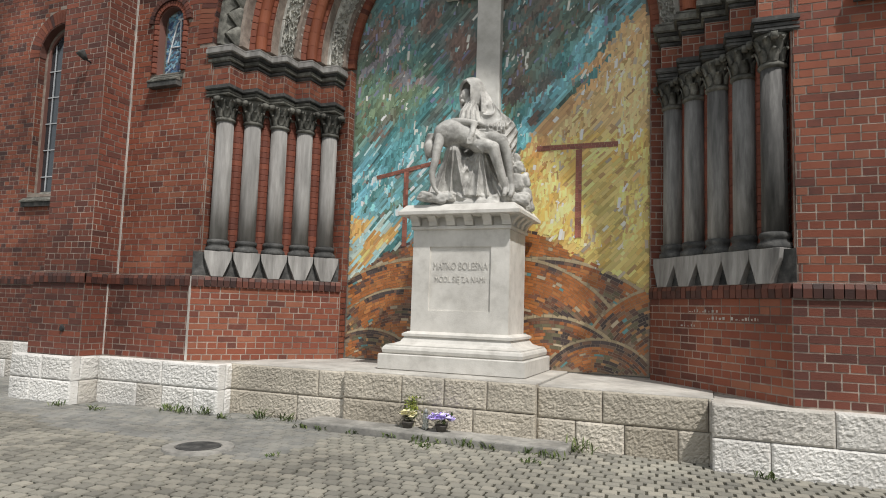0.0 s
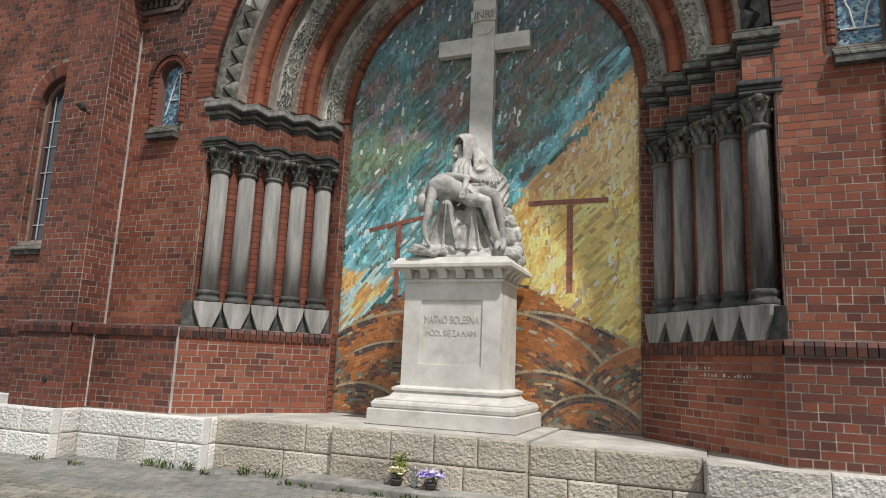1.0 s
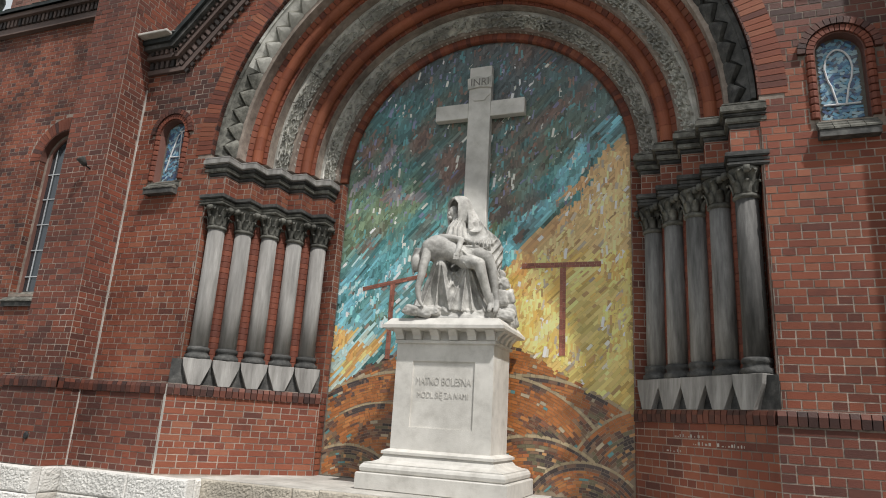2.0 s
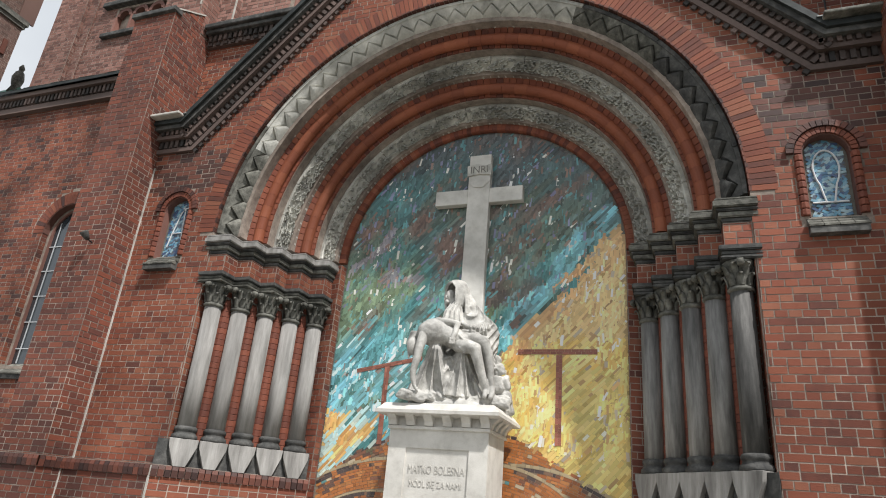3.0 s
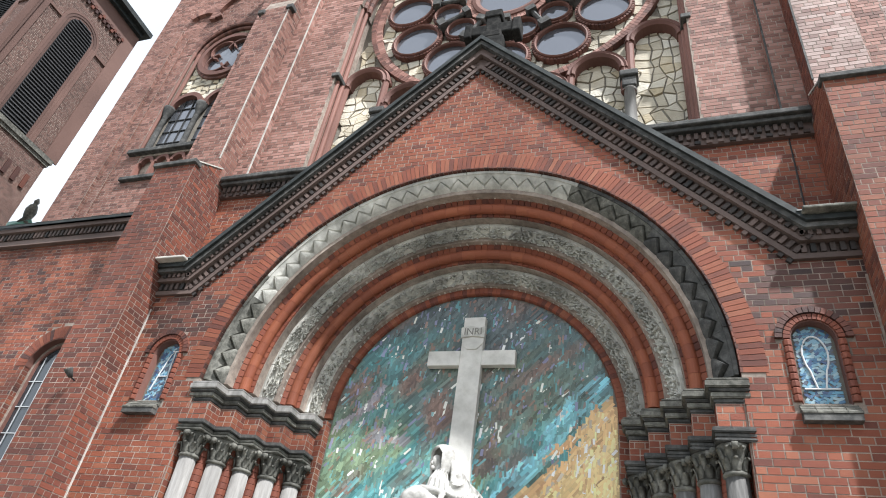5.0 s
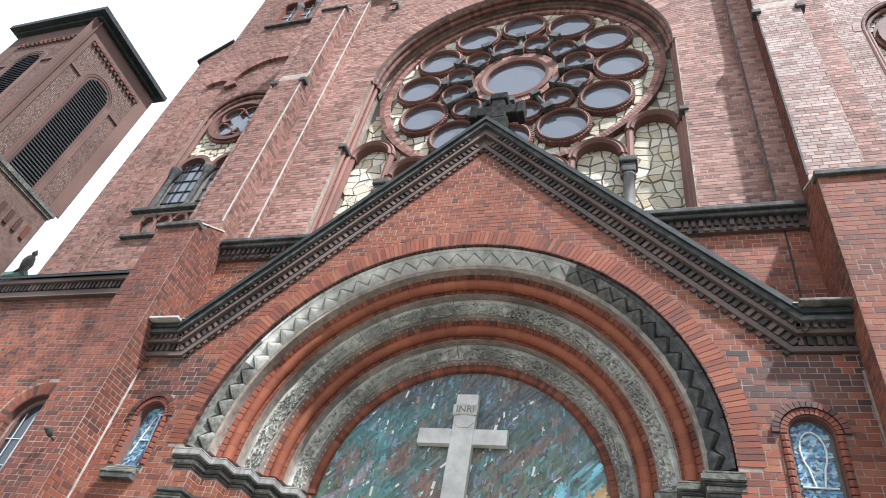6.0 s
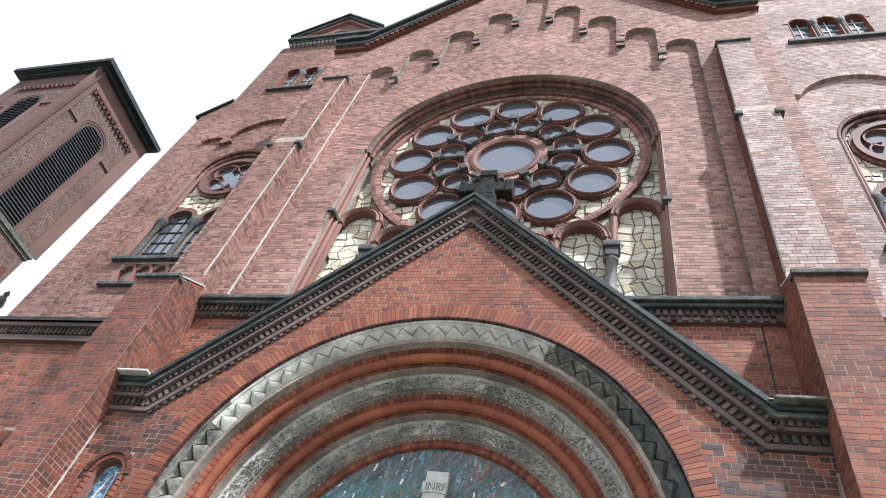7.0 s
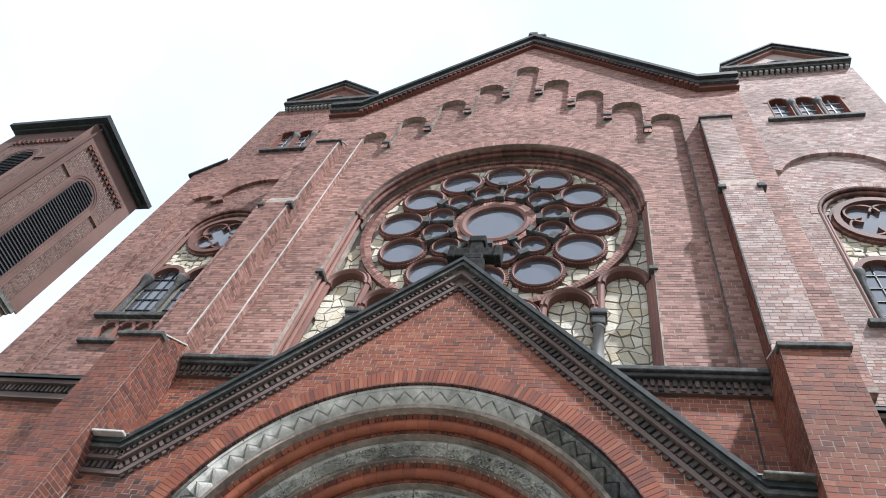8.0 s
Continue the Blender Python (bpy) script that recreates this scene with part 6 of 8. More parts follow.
    ov.matrix_basis = Matrix.Translation((X, T - 0.08, 27.5)) @ Matrix.Diagonal((1.3, 1, 0.75, 1))
    # dark disc on the tympanum painting the oval's shaded inside; no hole, no glass
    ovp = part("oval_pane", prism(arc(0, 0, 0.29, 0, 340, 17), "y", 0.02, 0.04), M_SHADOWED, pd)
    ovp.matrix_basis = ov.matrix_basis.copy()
    # lower annexe with a lean-to roof
    ax0, ax1 = sorted((sg * 5.95, sg * 17.0))
    an = part("wall_annexe_" + side, boxes((ax0, ax1, 1.0, 8.0, 0.3, 9.3)), M_MORTAR)
    tagged(an, "red brick side wall of the church with a tall arched window", "wall", kind="structure")
    WX = sg * 8.1
    cut(an, arch_shape(WX, 0.58, 3.25, 5.85, 0.8, 1.13, 20), arch_shape(WX, 0.5, 3.3, 5.85, 0.9, 1.5, 20))

    def wfree(x, z):
        if z < 3.2:
            return True
        return abs(x - WX) > 0.585 if z < 5.85 else math.hypot(x - WX, z - 5.85) > 0.86
    P, Q = Pieces(), Pieces()
    face_bricks(P, (0, 1.0), (1, 0), (0, -1), ax0, ax1, 1.75, 8.85, wfree)
    arch_bricks(P, WX, 5.85, 0.585, 0.84, 1.0, 0, 180, 0.075, 0.01)
    for s2 in (-1, 1):
        face_bricks(P, (WX + s2 * 0.58, 0), (0, 1), (-s2, 0), 1.0, 1.13, 3.3, 5.85)
    P.build("brickwork", M_BRICK_OLD, an)
    part("plinth_wall", boxes((ax0, ax1, 0.86, 1.02, 0.5, 1.62)), M_MORTAR, an)
    face_bricks(Q, (0, 0.86), (1, 0), (0, -1), ax0, ax1, 0.62, 1.6)
    Q.build("plinth_brickwork", M_BRICK_PLINTH, an)
    P = Pieces()
    for k in range(134):
        x = ax0 + 0.0825 * k
        for z0, z1, y0, y1 in ((1.612, 1.7, 0.83, 0.825), (1.7, 1.748, 0.825, 0.84)):
            P.quadbox([(x + 0.005, y0, z0), (x + 0.077, y0, z0), (x + 0.077, y1, z1), (x + 0.005, y1, z1)], [(x + 0.005, 1.05, z0), (x + 0.077, 1.05, z0), (x + 0.077, 1.05, z1), (x + 0.005, 1.05, z1)])
    P.build("plinth_moulding", M_BRICK_DARK, an)
    bs = part("wall_base_annexe_" + side, boxes((ax0, ax1, 0.78, 1.0, -0.1, Z_BASE - 0.004)), M_MORTAR)
    tagged(bs, "rough pale stone base of the side wall", "wall", kind="structure")
    stone_course(bs, M_ROCK_WHITE, (ax0, 0.75), (1, 0), (0, -1), ax1 - ax0, -0.03, 0.3, Z_BASE, tuple(k / 13 for k in range(1, 13)), tuple((k + 0.4) / 12 for k in range(12)))
    rf = thing("annexe_roof", "dark sheet-metal lean-to roof with a brick dentil eaves", "roof", group="annexe roofs", kind="structure")
    part("roof_sheet", prism([(0.72, 9.22), (0.72, 9.28), (1.9, 10.4), (1.9, 10.1)], "x", ax0, ax1), M_SLATE, rf)
    part("eaves_moulding", boxes((ax0, ax1, 0.78, 1.9, 9.12, 9.22), (ax0, ax1, 0.88, 1.9, 8.8, 8.94)), M_SOOT, rf)
    part("eaves_bed", boxes((ax0, ax1, 0.95, 1.9, 8.94, 9.12)), M_SOOT, rf)
    P = Pieces()
    for k in range(98):
        x = ax0 + 0.112 * k
        P.quadbox([(x, 0.84, 8.95), (x + 0.06, 0.84, 8.95), (x + 0.06, 0.84, 9.11), (x, 0.84, 9.11)], [(x, 1.0, 8.95), (x + 0.06, 1.0, 8.95), (x + 0.06, 1.0, 9.11), (x, 1.0, 9.11)])
    P.build("dentil", M_SOOT, rf)
    for k in range(14):
        x = ax0 + 0.8 * k + 0.2
        part("seam", prism([(0.72, 9.28), (0.72, 9.31), (1.9, 10.43), (1.9, 10.4)], "x", x, x + 0.02), M_SLATE, rf)
    tall = thing("window_tall_" + side, "tall narrow arched window with pale metal glazing bars", "window", kind="structure")
    part("pane", arch_shape(WX, 0.49, 3.32, 5.85, 1.17, 1.182, 18), M_GLASS_DIM, tall)
    part("soffit", sweep_arch(bmesh.new(), [(0.568, 0.995), (0.579, 0.995), (0.579, 1.129), (0.568, 1.129)], WX, 5.85, 0, 180, 20), M_RIM, tall)
    bars = bmesh.new()
    for z in np.arange(3.6, 6.1, 0.5):
        box(bars, WX - 0.47, WX + 0.47, 1.15, 1.165, z - 0.009, z + 0.009)
    for x in (-0.34, -0.11, 0.11, 0.34):
        box(bars, WX + x - 0.007, WX + x + 0.007, 1.145, 1.16, 3.33, 6.1)
    part("glazing_bars", bars, M_BAR, tall)
    bm = sweep_arch(bmesh.new(), [(0.47, 1.135), (0.49, 1.12), (0.51, 1.126), (0.51, 1.168), (0.47, 1.168)], WX, 5.85, 0, 180, 18)
    for s2 in (-1, 1):
        xs = sorted((WX + s2 * 0.47, WX + s2 * 0.51))
        box(bm, xs[0], xs[1], 1.124, 1.168, 3.3, 5.849)
    bmesh.ops.recalc_face_normals(bm, faces=bm.faces)
    part("window_frame", bm, M_RIM, tall)
    for r in range(3):
        for k in range(7):
            x = WX - 0.66 + 0.19 * k
            part("sill_tile", prism([(0.9 + 0.1 * r, 3.1 + 0.075 * r), (0.9 + 0.1 * r, 3.125 + 0.075 * r), (1.04 + 0.1 * r, 3.22 + 0.075 * r), (1.04 + 0.1 * r, 3.1 + 0.075 * r)], "x", x + 0.004, x + 0.185), M_CAP, tall)
    part("sill_bed", prism([(0.93, 3.02), (0.93, 3.1), (1.4, 3.36), (1.4, 3.02)], "x", WX - 0.64, WX + 0.64), M_STONE_DARK, tall)


build_tower(-1)
build_tower(1)

# ---- small windows beside the arch ----
for sg in (-1, 1):
    side = "west" if sg < 0 else "east"
    w = thing("window_small_" + side, "small round-arched niche with a blue glass mosaic and a white letter sign", "window", kind="structure")
    X = sg * WIN_X
    part("panel_bed", arch_shape(X, WIN_R + 0.015, 4.71, WIN_Z, F + 0.12, F + 0.138), M_GROUT, w)
    P = Pieces()
    for i in range(10):
        for j in range(28):
            x, z = X - WIN_R + 0.045 * i + 0.02, 4.74 + 0.036 * j
            if not (abs(x - X) < WIN_R - 0.02 and (z < WIN_Z or math.hypot(x - X, z - WIN_Z) < WIN_R - 0.02)):
                continue
            t = radians(rng.uniform(10, 60) if rng.random() < 0.7 else rng.uniform(-60, 10))
            q = [(x + 0.032 * a * math.cos(t) - 0.015 * b * math.sin(t), z + 0.032 * a * math.sin(t) + 0.015 * b * math.cos(t)) for a, b in ((-1, -1), (1, -1), (1, 1), (-1, 1))]
            c = [(0.08, 0.18, 0.3), (0.12, 0.3, 0.42), (0.2, 0.36, 0.46), (0.06, 0.1, 0.2), (0.32, 0.45, 0.5), (0.1, 0.12, 0.16)][int(rng.integers(0, 6))]
            d = F + 0.115 - rng.uniform(0, 0.006)
            P.quadbox([(a, d, b) for a, b in q], [(a, F + 0.125, b) for a, b in q], c)
    P.build("mosaic_tile", M_MOSAIC, w)
    y = F + 0.1
    bm = bmesh.new()
    if sg < 0:
        tube(bm, [(X - 0.13, y, 4.92), (X - 0.07, y, 5.2), (X + 0.01, y, 5.5), (X + 0.07, y, 5.56)], 0.011)
        tube(bm, [(X + 0.07, y, 5.56), (X + 0.09, y, 5.2), (X + 0.13, y, 4.92)], 0.011)
        tube(bm, [(X - 0.09, y, 5.14), (X + 0.1, y, 5.14)], 0.011)
        tube(bm, [(X + 0.02, y, 5.56), (X + 0.15, y, 5.56)], 0.011)
    else:
        loop = [(X + 0.13 * math.cos(radians(a)) * (1 if 0 <= a <= 180 else 0.95), y, 5.32 + 0.24 * math.sin(radians(a))) for a in np.linspace(-48, 228, 22)]
        tube(bm, [(X - 0.04, y, 4.92)] + loop[::-1] + [(X + 0.04, y, 4.92)], 0.011)
        tube(bm, [(X - 0.17, y, 4.92), (X + 0.17, y, 4.92)], 0.011)
    part("letter_sign", bm, M_WHITE, w, "thin white letter outline")
    P = Pieces()
    arch_bricks(P, X, WIN_Z, WIN_R + 0.02, WIN_R + 0.09, F, 0, 180, 0.05, 0.03)
    P.build("inner_bricks", M_SHAFT_BRICK, w)
    lin = sweep_arch(bmesh.new(), [(WIN_R + 0.006, F - 0.004), (WIN_R + 0.019, F - 0.004), (WIN_R + 0.019, F + 0.119), (WIN_R + 0.006, F + 0.119)], X, WIN_Z, 0, 180, 16)
    for s2 in (-1, 1):
        xs = sorted((X + s2 * (WIN_R + 0.006), X + s2 * (WIN_R + 0.019)))
        box(lin, xs[0], xs[1], F - 0.004, F + 0.119, 4.71, WIN_Z - 0.001)
    bmesh.ops.recalc_face_normals(lin, faces=lin.faces)
    part("reveal", lin, M_RIM, w)
    P = Pieces()
    arch_bricks(P, X, WIN_Z, WIN_R + 0.10, WIN_R + 0.175, F, 0, 180, 0.06, 0.05)
    P.build("hood_bricks", M_BRICK_DARK, w)
    for s2 in (-1, 1):
        P = bmesh.new()
        for q in range(9):
            lathe(P, [(0.042, 0.003), (0.046, 0.012), (0.046, 0.066), (0.042, 0.074)], 8, (X + s2 * (WIN_R + 0.055), F - 0.005, 4.72 + q * COURSE))
        part("jamb_roll", P, M_SHAFT_BRICK, w)
    for r in range(3):
        for k in range(4):
            x = X - 0.28 + 0.14 * k
            part("sill_tile", prism([(F - 0.13 + 0.06 * r, 4.555 + 0.055 * r), (F - 0.13 + 0.06 * r, 4.575 + 0.055 * r), (F - 0.05 + 0.06 * r, 4.63 + 0.055 * r), (F - 0.05 + 0.06 * r, 4.555 + 0.055 * r)], "x", x + 0.003, x + 0.137), M_CAP, w)
    part("sill_bed", prism([(F - 0.12, 4.48), (F - 0.12, 4.55), (F + 0.1, 4.7), (F + 0.1, 4.48)], "x", X - 0.27, X + 0.27), M_STONE_DARK, w)

# ---- bell tower standing apart ----
belf = thing("bell_tower", "square red brick bell tower with louvred openings and dark eaves", "tower")
bx0, bx1, by0, by1 = -24.1, -19.6, 1.6, 5.4
body = part("wall", boxes((bx0, bx1, by0, by1, 17.0, 25.3), (bx0 - 0.0, bx1 + 0.0, by0 - 0.0, by1 + 0.0, 0, 16.99)), M_MORTAR, belf)
CYB, CXB = 3.5, -21.85


def bfree(c):
    def f(u, z):
        a = abs(u - c)
        return not ((17.3 < z < 22.65 and a < 0.85) or (z >= 22.65 and math.hypot(a, z - 22.65) < 0.9))
    return f


P = Pieces()
face_bricks(P, (bx1, 0), (0, 1), (1, 0), by0, by1, 4.0, 25.2, bfree(CYB))
face_bricks(P, (0, by0), (1, 0), (0, -1), bx0, bx1, 4.0, 25.2, bfree(CXB))
P.build("brickwork", M_BELFRY, belf)
part("eave_slab", boxes((bx0 - 0.5, bx1 + 0.5, by0 - 0.5, by1 + 0.5, 25.5, 25.75), (bx0 - 0.25, bx1 + 0.25, by0 - 0.25, by1 + 0.25, 25.3, 25.5)), M_SLATE, belf, "dark overhanging eaves")
bm = bmesh.new()
q = [bm.verts.new(p) for p in ((bx0 - 0.35, by0 - 0.35, 25.75), (bx1 + 0.35, by0 - 0.35, 25.75), (bx1 + 0.35, by1 + 0.35, 25.75), (bx0 - 0.35, by1 + 0.35, 25.75))]
tip = bm.verts.new(((bx0 + bx1) / 2, (by0 + by1) / 2, 26.5))
for k in range(4):
    bm.faces.new((q[k], q[(k + 1) % 4], tip))
bm.faces.new(q[::-1])
part("roof", bm, M_SLATE, belf)
part("ledge", boxes((bx0 - 0.12, bx1 + 0.12, by0 - 0.12, by1 + 0.12, 16.95, 17.15), (bx0 - 0.06, bx1 + 0.06, by0 - 0.06, by1 + 0.06, 16.8, 16.95)), M_CAP, belf)


def louvre(along_y, c, plane):
    win = bmesh.new()
    def put(u, d, z):
        return (plane + d, u, z) if along_y else (u, plane - d, z)
    for r, d in ((0.62, 0.012), (0.74, 0.035), (0.86, 0.05)):
        ring = []
        for k in range(17):
            a = math.pi * k / 16
            ring.append([win.verts.new(put(c + rr * math.cos(a), dd, 22.65 + rr * math.sin(a))) for rr, dd in ((r, 0.0), (r, d), (r + 0.12, d), (r + 0.12, 0.0))])
        for k in range(16):
            for j in range(3):
                win.faces.new((ring[k][j], ring[k][j + 1], ring[k + 1][j + 1], ring[k + 1][j]))
    for s in (-1, 1):
        for r, d in ((0.62, 0.012), (0.74, 0.035), (0.86, 0.05)):
            a, b = c + s * r, c + s * (r + 0.12)
            vs = [win.verts.new(put(u, dd, z)) for z in (17.2, 22.65) for u, dd in ((a, 0), (a, d), (b, d), (b, 0))]
            for j in range(3):
                win.faces.new((vs[j], vs[j + 1], vs[j + 5], vs[j + 4]))
    bmesh.ops.recalc_face_normals(win, faces=win.faces)
    ob = part("louvred_window", win, M_BELFRY, belf)
    # flat near-black sheet before the uncut wall, painting the shade behind the slats
    back = bmesh.new()
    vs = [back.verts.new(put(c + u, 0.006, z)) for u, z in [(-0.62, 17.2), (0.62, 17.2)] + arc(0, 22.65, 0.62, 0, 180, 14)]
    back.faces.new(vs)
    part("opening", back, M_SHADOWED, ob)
    for k in range(39):
        z = 17.25 + k * 0.155
        hw = 0.6 if z < 22.65 else math.sqrt(max(0.02, 0.36 - (z - 22.65) ** 2))
        if z > 23.15:
            break
        bm = bmesh.new()
        vs = [bm.verts.new(put(c + u, d, zz)) for u in (-hw, hw) for d, zz in ((0.06, z), (0.06, z + 0.03), (0.01, z + 0.1), (0.01, z + 0.07))]
        for j in range(4):
            bm.faces.new((vs[j], vs[(j + 1) % 4], vs[4 + (j + 1) % 4], vs[4 + j]))
        bm.faces.new(vs[:4])
        bm.faces.new(vs[4:])
        bmesh.ops.recalc_face_normals(bm, faces=bm.faces)
        part("slat", bm, M_SLATS, ob)


louvre(True, CYB, bx1)
louvre(False, CXB, by0)
fr = bmesh.new()
# sunk field borders, corbel table and imposts on the two faces
for z in (22.65,):
    for s in (-1, 1):
        ys = sorted((CYB + s * 0.98, CYB + s * 1.6))
        box(fr, bx1, bx1 + 0.07, ys[0], ys[1], z - 0.12, z)
        xs = sorted((CXB + s * 0.98, CXB + s * 1.6))
        box(fr, xs[0], xs[1], by0 - 0.07, by0, z - 0.12, z)
for s in (-1, 1):
    ys = sorted((CYB + s * 1.6, CYB + s * 2.2))
    box(fr, bx1, bx1 + 0.06, ys[0], ys[1], 17.15, 25.3)
    xs = sorted((CXB + s * 1.7, CXB + s * 2.42))
    box(fr, xs[0], xs[1], by0 - 0.06, by0, 17.15, 25.3)
box(fr, bx1 + 0.001, bx1 + 0.055, CYB - 1.6, CYB + 1.6, 24.4, 25.3)
box(fr, CXB - 1.7, CXB + 1.7, by0 - 0.055, by0 - 0.001, 24.4, 25.3)
part("raised_border", fr, M_BELFRY, belf)
tb = Pieces()
for k in range(13):
    for lv, dz in ((0, 0.0), (1, 0.17)):
        u = CYB - 1.55 + k * 0.245 + 0.12 * lv
        tb.quadbox([(bx1 + 0.1, u, 24.15 + dz), (bx1 + 0.1, u + 0.12, 24.15 + dz), (bx1 + 0.1, u + 0.12, 24.3 + dz), (bx1 + 0.1, u, 24.3 + dz)], [(bx1, u, 24.15 + dz), (bx1, u + 0.12, 24.15 + dz), (bx1, u + 0.12, 24.3 + dz), (bx1, u, 24.3 + dz)])
        u = CXB - 1.6 + k * 0.255 + 0.12 * lv
        tb.quadbox([(u, by0 - 0.1, 24.15 + dz), (u + 0.12, by0 - 0.1, 24.15 + dz), (u + 0.12, by0 - 0.1, 24.3 + dz), (u, by0 - 0.1, 24.3 + dz)], [(u, by0, 24.15 + dz), (u + 0.12, by0, 24.15 + dz), (u + 0.12, by0, 24.3 + dz), (u, by0, 24.3 + dz)])
for k in range(8):
    u = CYB - 1.5 + k * 0.42
    tb.quadbox([(bx1 + 0.07, u, 15.4), (bx1 + 0.07, u + 0.16, 15.4), (bx1 + 0.07, u + 0.16, 16.0), (bx1 + 0.07, u, 16.0)], [(bx1, u, 15.4), (bx1, u + 0.16, 15.4), (bx1, u + 0.16, 16.0), (bx1, u, 16.0)])
tb.build("corbel_table", M_BRICK_DARK, belf)

turret = thing("copper_turret", "small turret with a green copper roof and a grey stone finial", "turret")
part("wall", boxes((-27.4, -24.2, 7.4, 10.5, 0, 15.5)), M_BELFRY, turret)
part("roof", prism([(7.2, 15.4), (8.7, 17.3), (10.7, 15.4)], "x", -27.6, -24.0), M_COPPER, turret, "green copper roof")
part("finial", lathe(bmesh.new(), [(0.26, 16.9), (0.16, 17.2), (0.22, 17.4), (0.26, 17.65), (0.18, 17.95), (0.09, 18.05), (0.13, 18.2), (0.03, 18.4)], 10, (-24.2, 8.6, 0.05)), M_CAP, turret, smooth=True)


# ---- monument ----
PCX, PY0, PY1, PHX = 0.0, 0.46, 1.22, 0.63


def rect_loft(rows, hx=PHX, y0=PY0, y1=PY1):
    """Rectangles of growing offset, one above the other: (offset, z)."""
    bm = bmesh.new()
    rings = []
    for d, z in rows:
        rings.append([bm.verts.new(p) for p in ((PCX - hx - d, y0 - d, z), (PCX + hx + d, y0 - d, z), (PCX + hx + d, min(y1 + d, 1.44), z), (PCX - hx - d, min(y1 + d, 1.44), z))])
    for a, b in zip(rings, rings[1:]):
        for k in range(4):
            bm.faces.new((a[k], a[(k + 1) % 4], b[(k + 1) % 4], b[k]))
    bm.faces.new(rings[0][::-1])
    bm.faces.new(rings[-1])
    bmesh.ops.recalc_face_normals(bm, faces=bm.faces)
    return bm


ped = thing("pedestal", "pale limestone pedestal with moulded base, inscribed panel and bracketed cornice", "pedestal", (0, 0.85, LEDGE + 0.02))
inv = Matrix.Translation((0, -0.85, -LEDGE - 0.02))


def under(ob, parent):
    ob.parent = parent
    ob.matrix_parent_inverse = parent.matrix_basis.inverted()
    return ob


def ped_part(name, bm, mat=None, label="", smooth=False):
    return under(part(name, bm, mat or M_PED, None, label, smooth), ped)


ZL = LEDGE + 0.021
bm = rect_loft([(0.285, ZL), (0.3, ZL + 0.01), (0.3, 0.83), (0.29, 0.842)])
ped_part("base_block", bm, M_PED, "plain weathered base block")
ped_part("base_moulding", rect_loft([(0.24, 0.842), (0.262, 0.86), (0.268, 0.895), (0.255, 0.925), (0.235, 0.94), (0.235, 0.952), (0.16, 0.965), (0.1, 0.99), (0.07, 1.03), (0.06, 1.055), (0.085, 1.06), (0.085, 1.09), (0.03, 1.115), (0.012, 1.12)]))
bm = boxes((-PHX, PHX, PY0 + 0.02, PY1, 1.12, 2.40))
ped_part("shaft_core", bm)
bm = boxes((-PHX - 0.008, -0.405, PY0, PY0 + 0.02, 1.12, 2.40), (0.405, PHX + 0.008, PY0, PY0 + 0.02, 1.12, 2.40), (-0.405, 0.405, PY0, PY0 + 0.02, 1.12, 1.385), (-0.405, 0.405, PY0, PY0 + 0.02, 2.185, 2.40))
bmesh.ops.remove_doubles(bm, verts=bm.verts, dist=0.0005)
ped_part("panel_frame", bm)
ped_part("cornice", rect_loft([(0.01, 2.40), (0.03, 2.405), (0.03, 2.44), (-0.03, 2.446), (-0.03, 2.555), (0.1, 2.568), (0.12, 2.575)]))
ped_part("top_slab", rect_loft([(0.14, 2.57), (0.165, 2.58), (0.165, 2.62), (0.15, 2.628), (0.085, 2.705), (0.07, 2.712)]))
for k in range(6):
    x = -0.6 + 1.2 * k / 5
    bm = prism([(PY0 - 0.015, 2.445), (PY0 - 0.03, 2.45), (PY0 - 0.045, 2.5), (PY0 - 0.12, 2.565), (PY0 - 0.12, 2.575), (PY0 + 0.03, 2.575), (PY0 + 0.03, 2.445)], "x", x - 0.055, x + 0.055)
    ped_part("bracket", bm)
for k in range(4):
    y = PY0 + 0.06 + 0.62 * k / 3
    bm = prism([(PHX + 0.015, 2.445), (PHX + 0.03, 2.45), (PHX + 0.045, 2.5), (PHX + 0.12, 2.565), (PHX + 0.12, 2.575), (PHX - 0.03, 2.575), (PHX - 0.03, 2.445)], "y", y - 0.05, y + 0.05)
    ped_part("bracket", bm)


M_LETTER = material('carved_letter', [(0.52, 0.5, 0.46), (0.63, 0.61, 0.565)], 0.8, 30, 0.3, 80)


def lettering(name, text, size, at, mat, label="", depth=0.004, width=None):
    cu = bpy.data.curves.new(name, "FONT")
    cu.body, cu.size, cu.extrude, cu.align_x, cu.align_y = text, size, depth, "CENTER", "CENTER"
    tmp = new("tool", cu)
    dg = bpy.context.evaluated_depsgraph_get()
    me = bpy.data.meshes.new_from_object(tmp.evaluated_get(dg))
    bpy.data.objects.remove(tmp)
    if width:
        xs = [v.co.x for v in me.vertices]
        k = width / (max(xs) - min(xs))
        for v in me.vertices:
            v.co.x *= k
    me.transform(pose(*at, 90, 0, 0))
    me.materials.clear()
    me.materials.append(mat)
    ob = new(name, me)
    if label:
        ob["label"] = label
    return ob


under(lettering("inscription", "MATKO BOLESNA", 0.135, (0, PY0 + 0.018, 1.94), M_LETTER, "worn carved lettering", width=0.72), ped)
under(lettering("inscription", "MÓDL SIĘ ZA NAMI", 0.105, (0, PY0 + 0.018, 1.775), M_LETTER, "worn carved lettering", width=0.66), ped)

# statue: draped seated figure holding a reclining one, as one plain mesh
bm = bmesh.new()


ball = bmesh.new()
bmesh.ops.create_icosphere(ball, subdivisions=3, radius=1.0)
ball.verts.index_update()
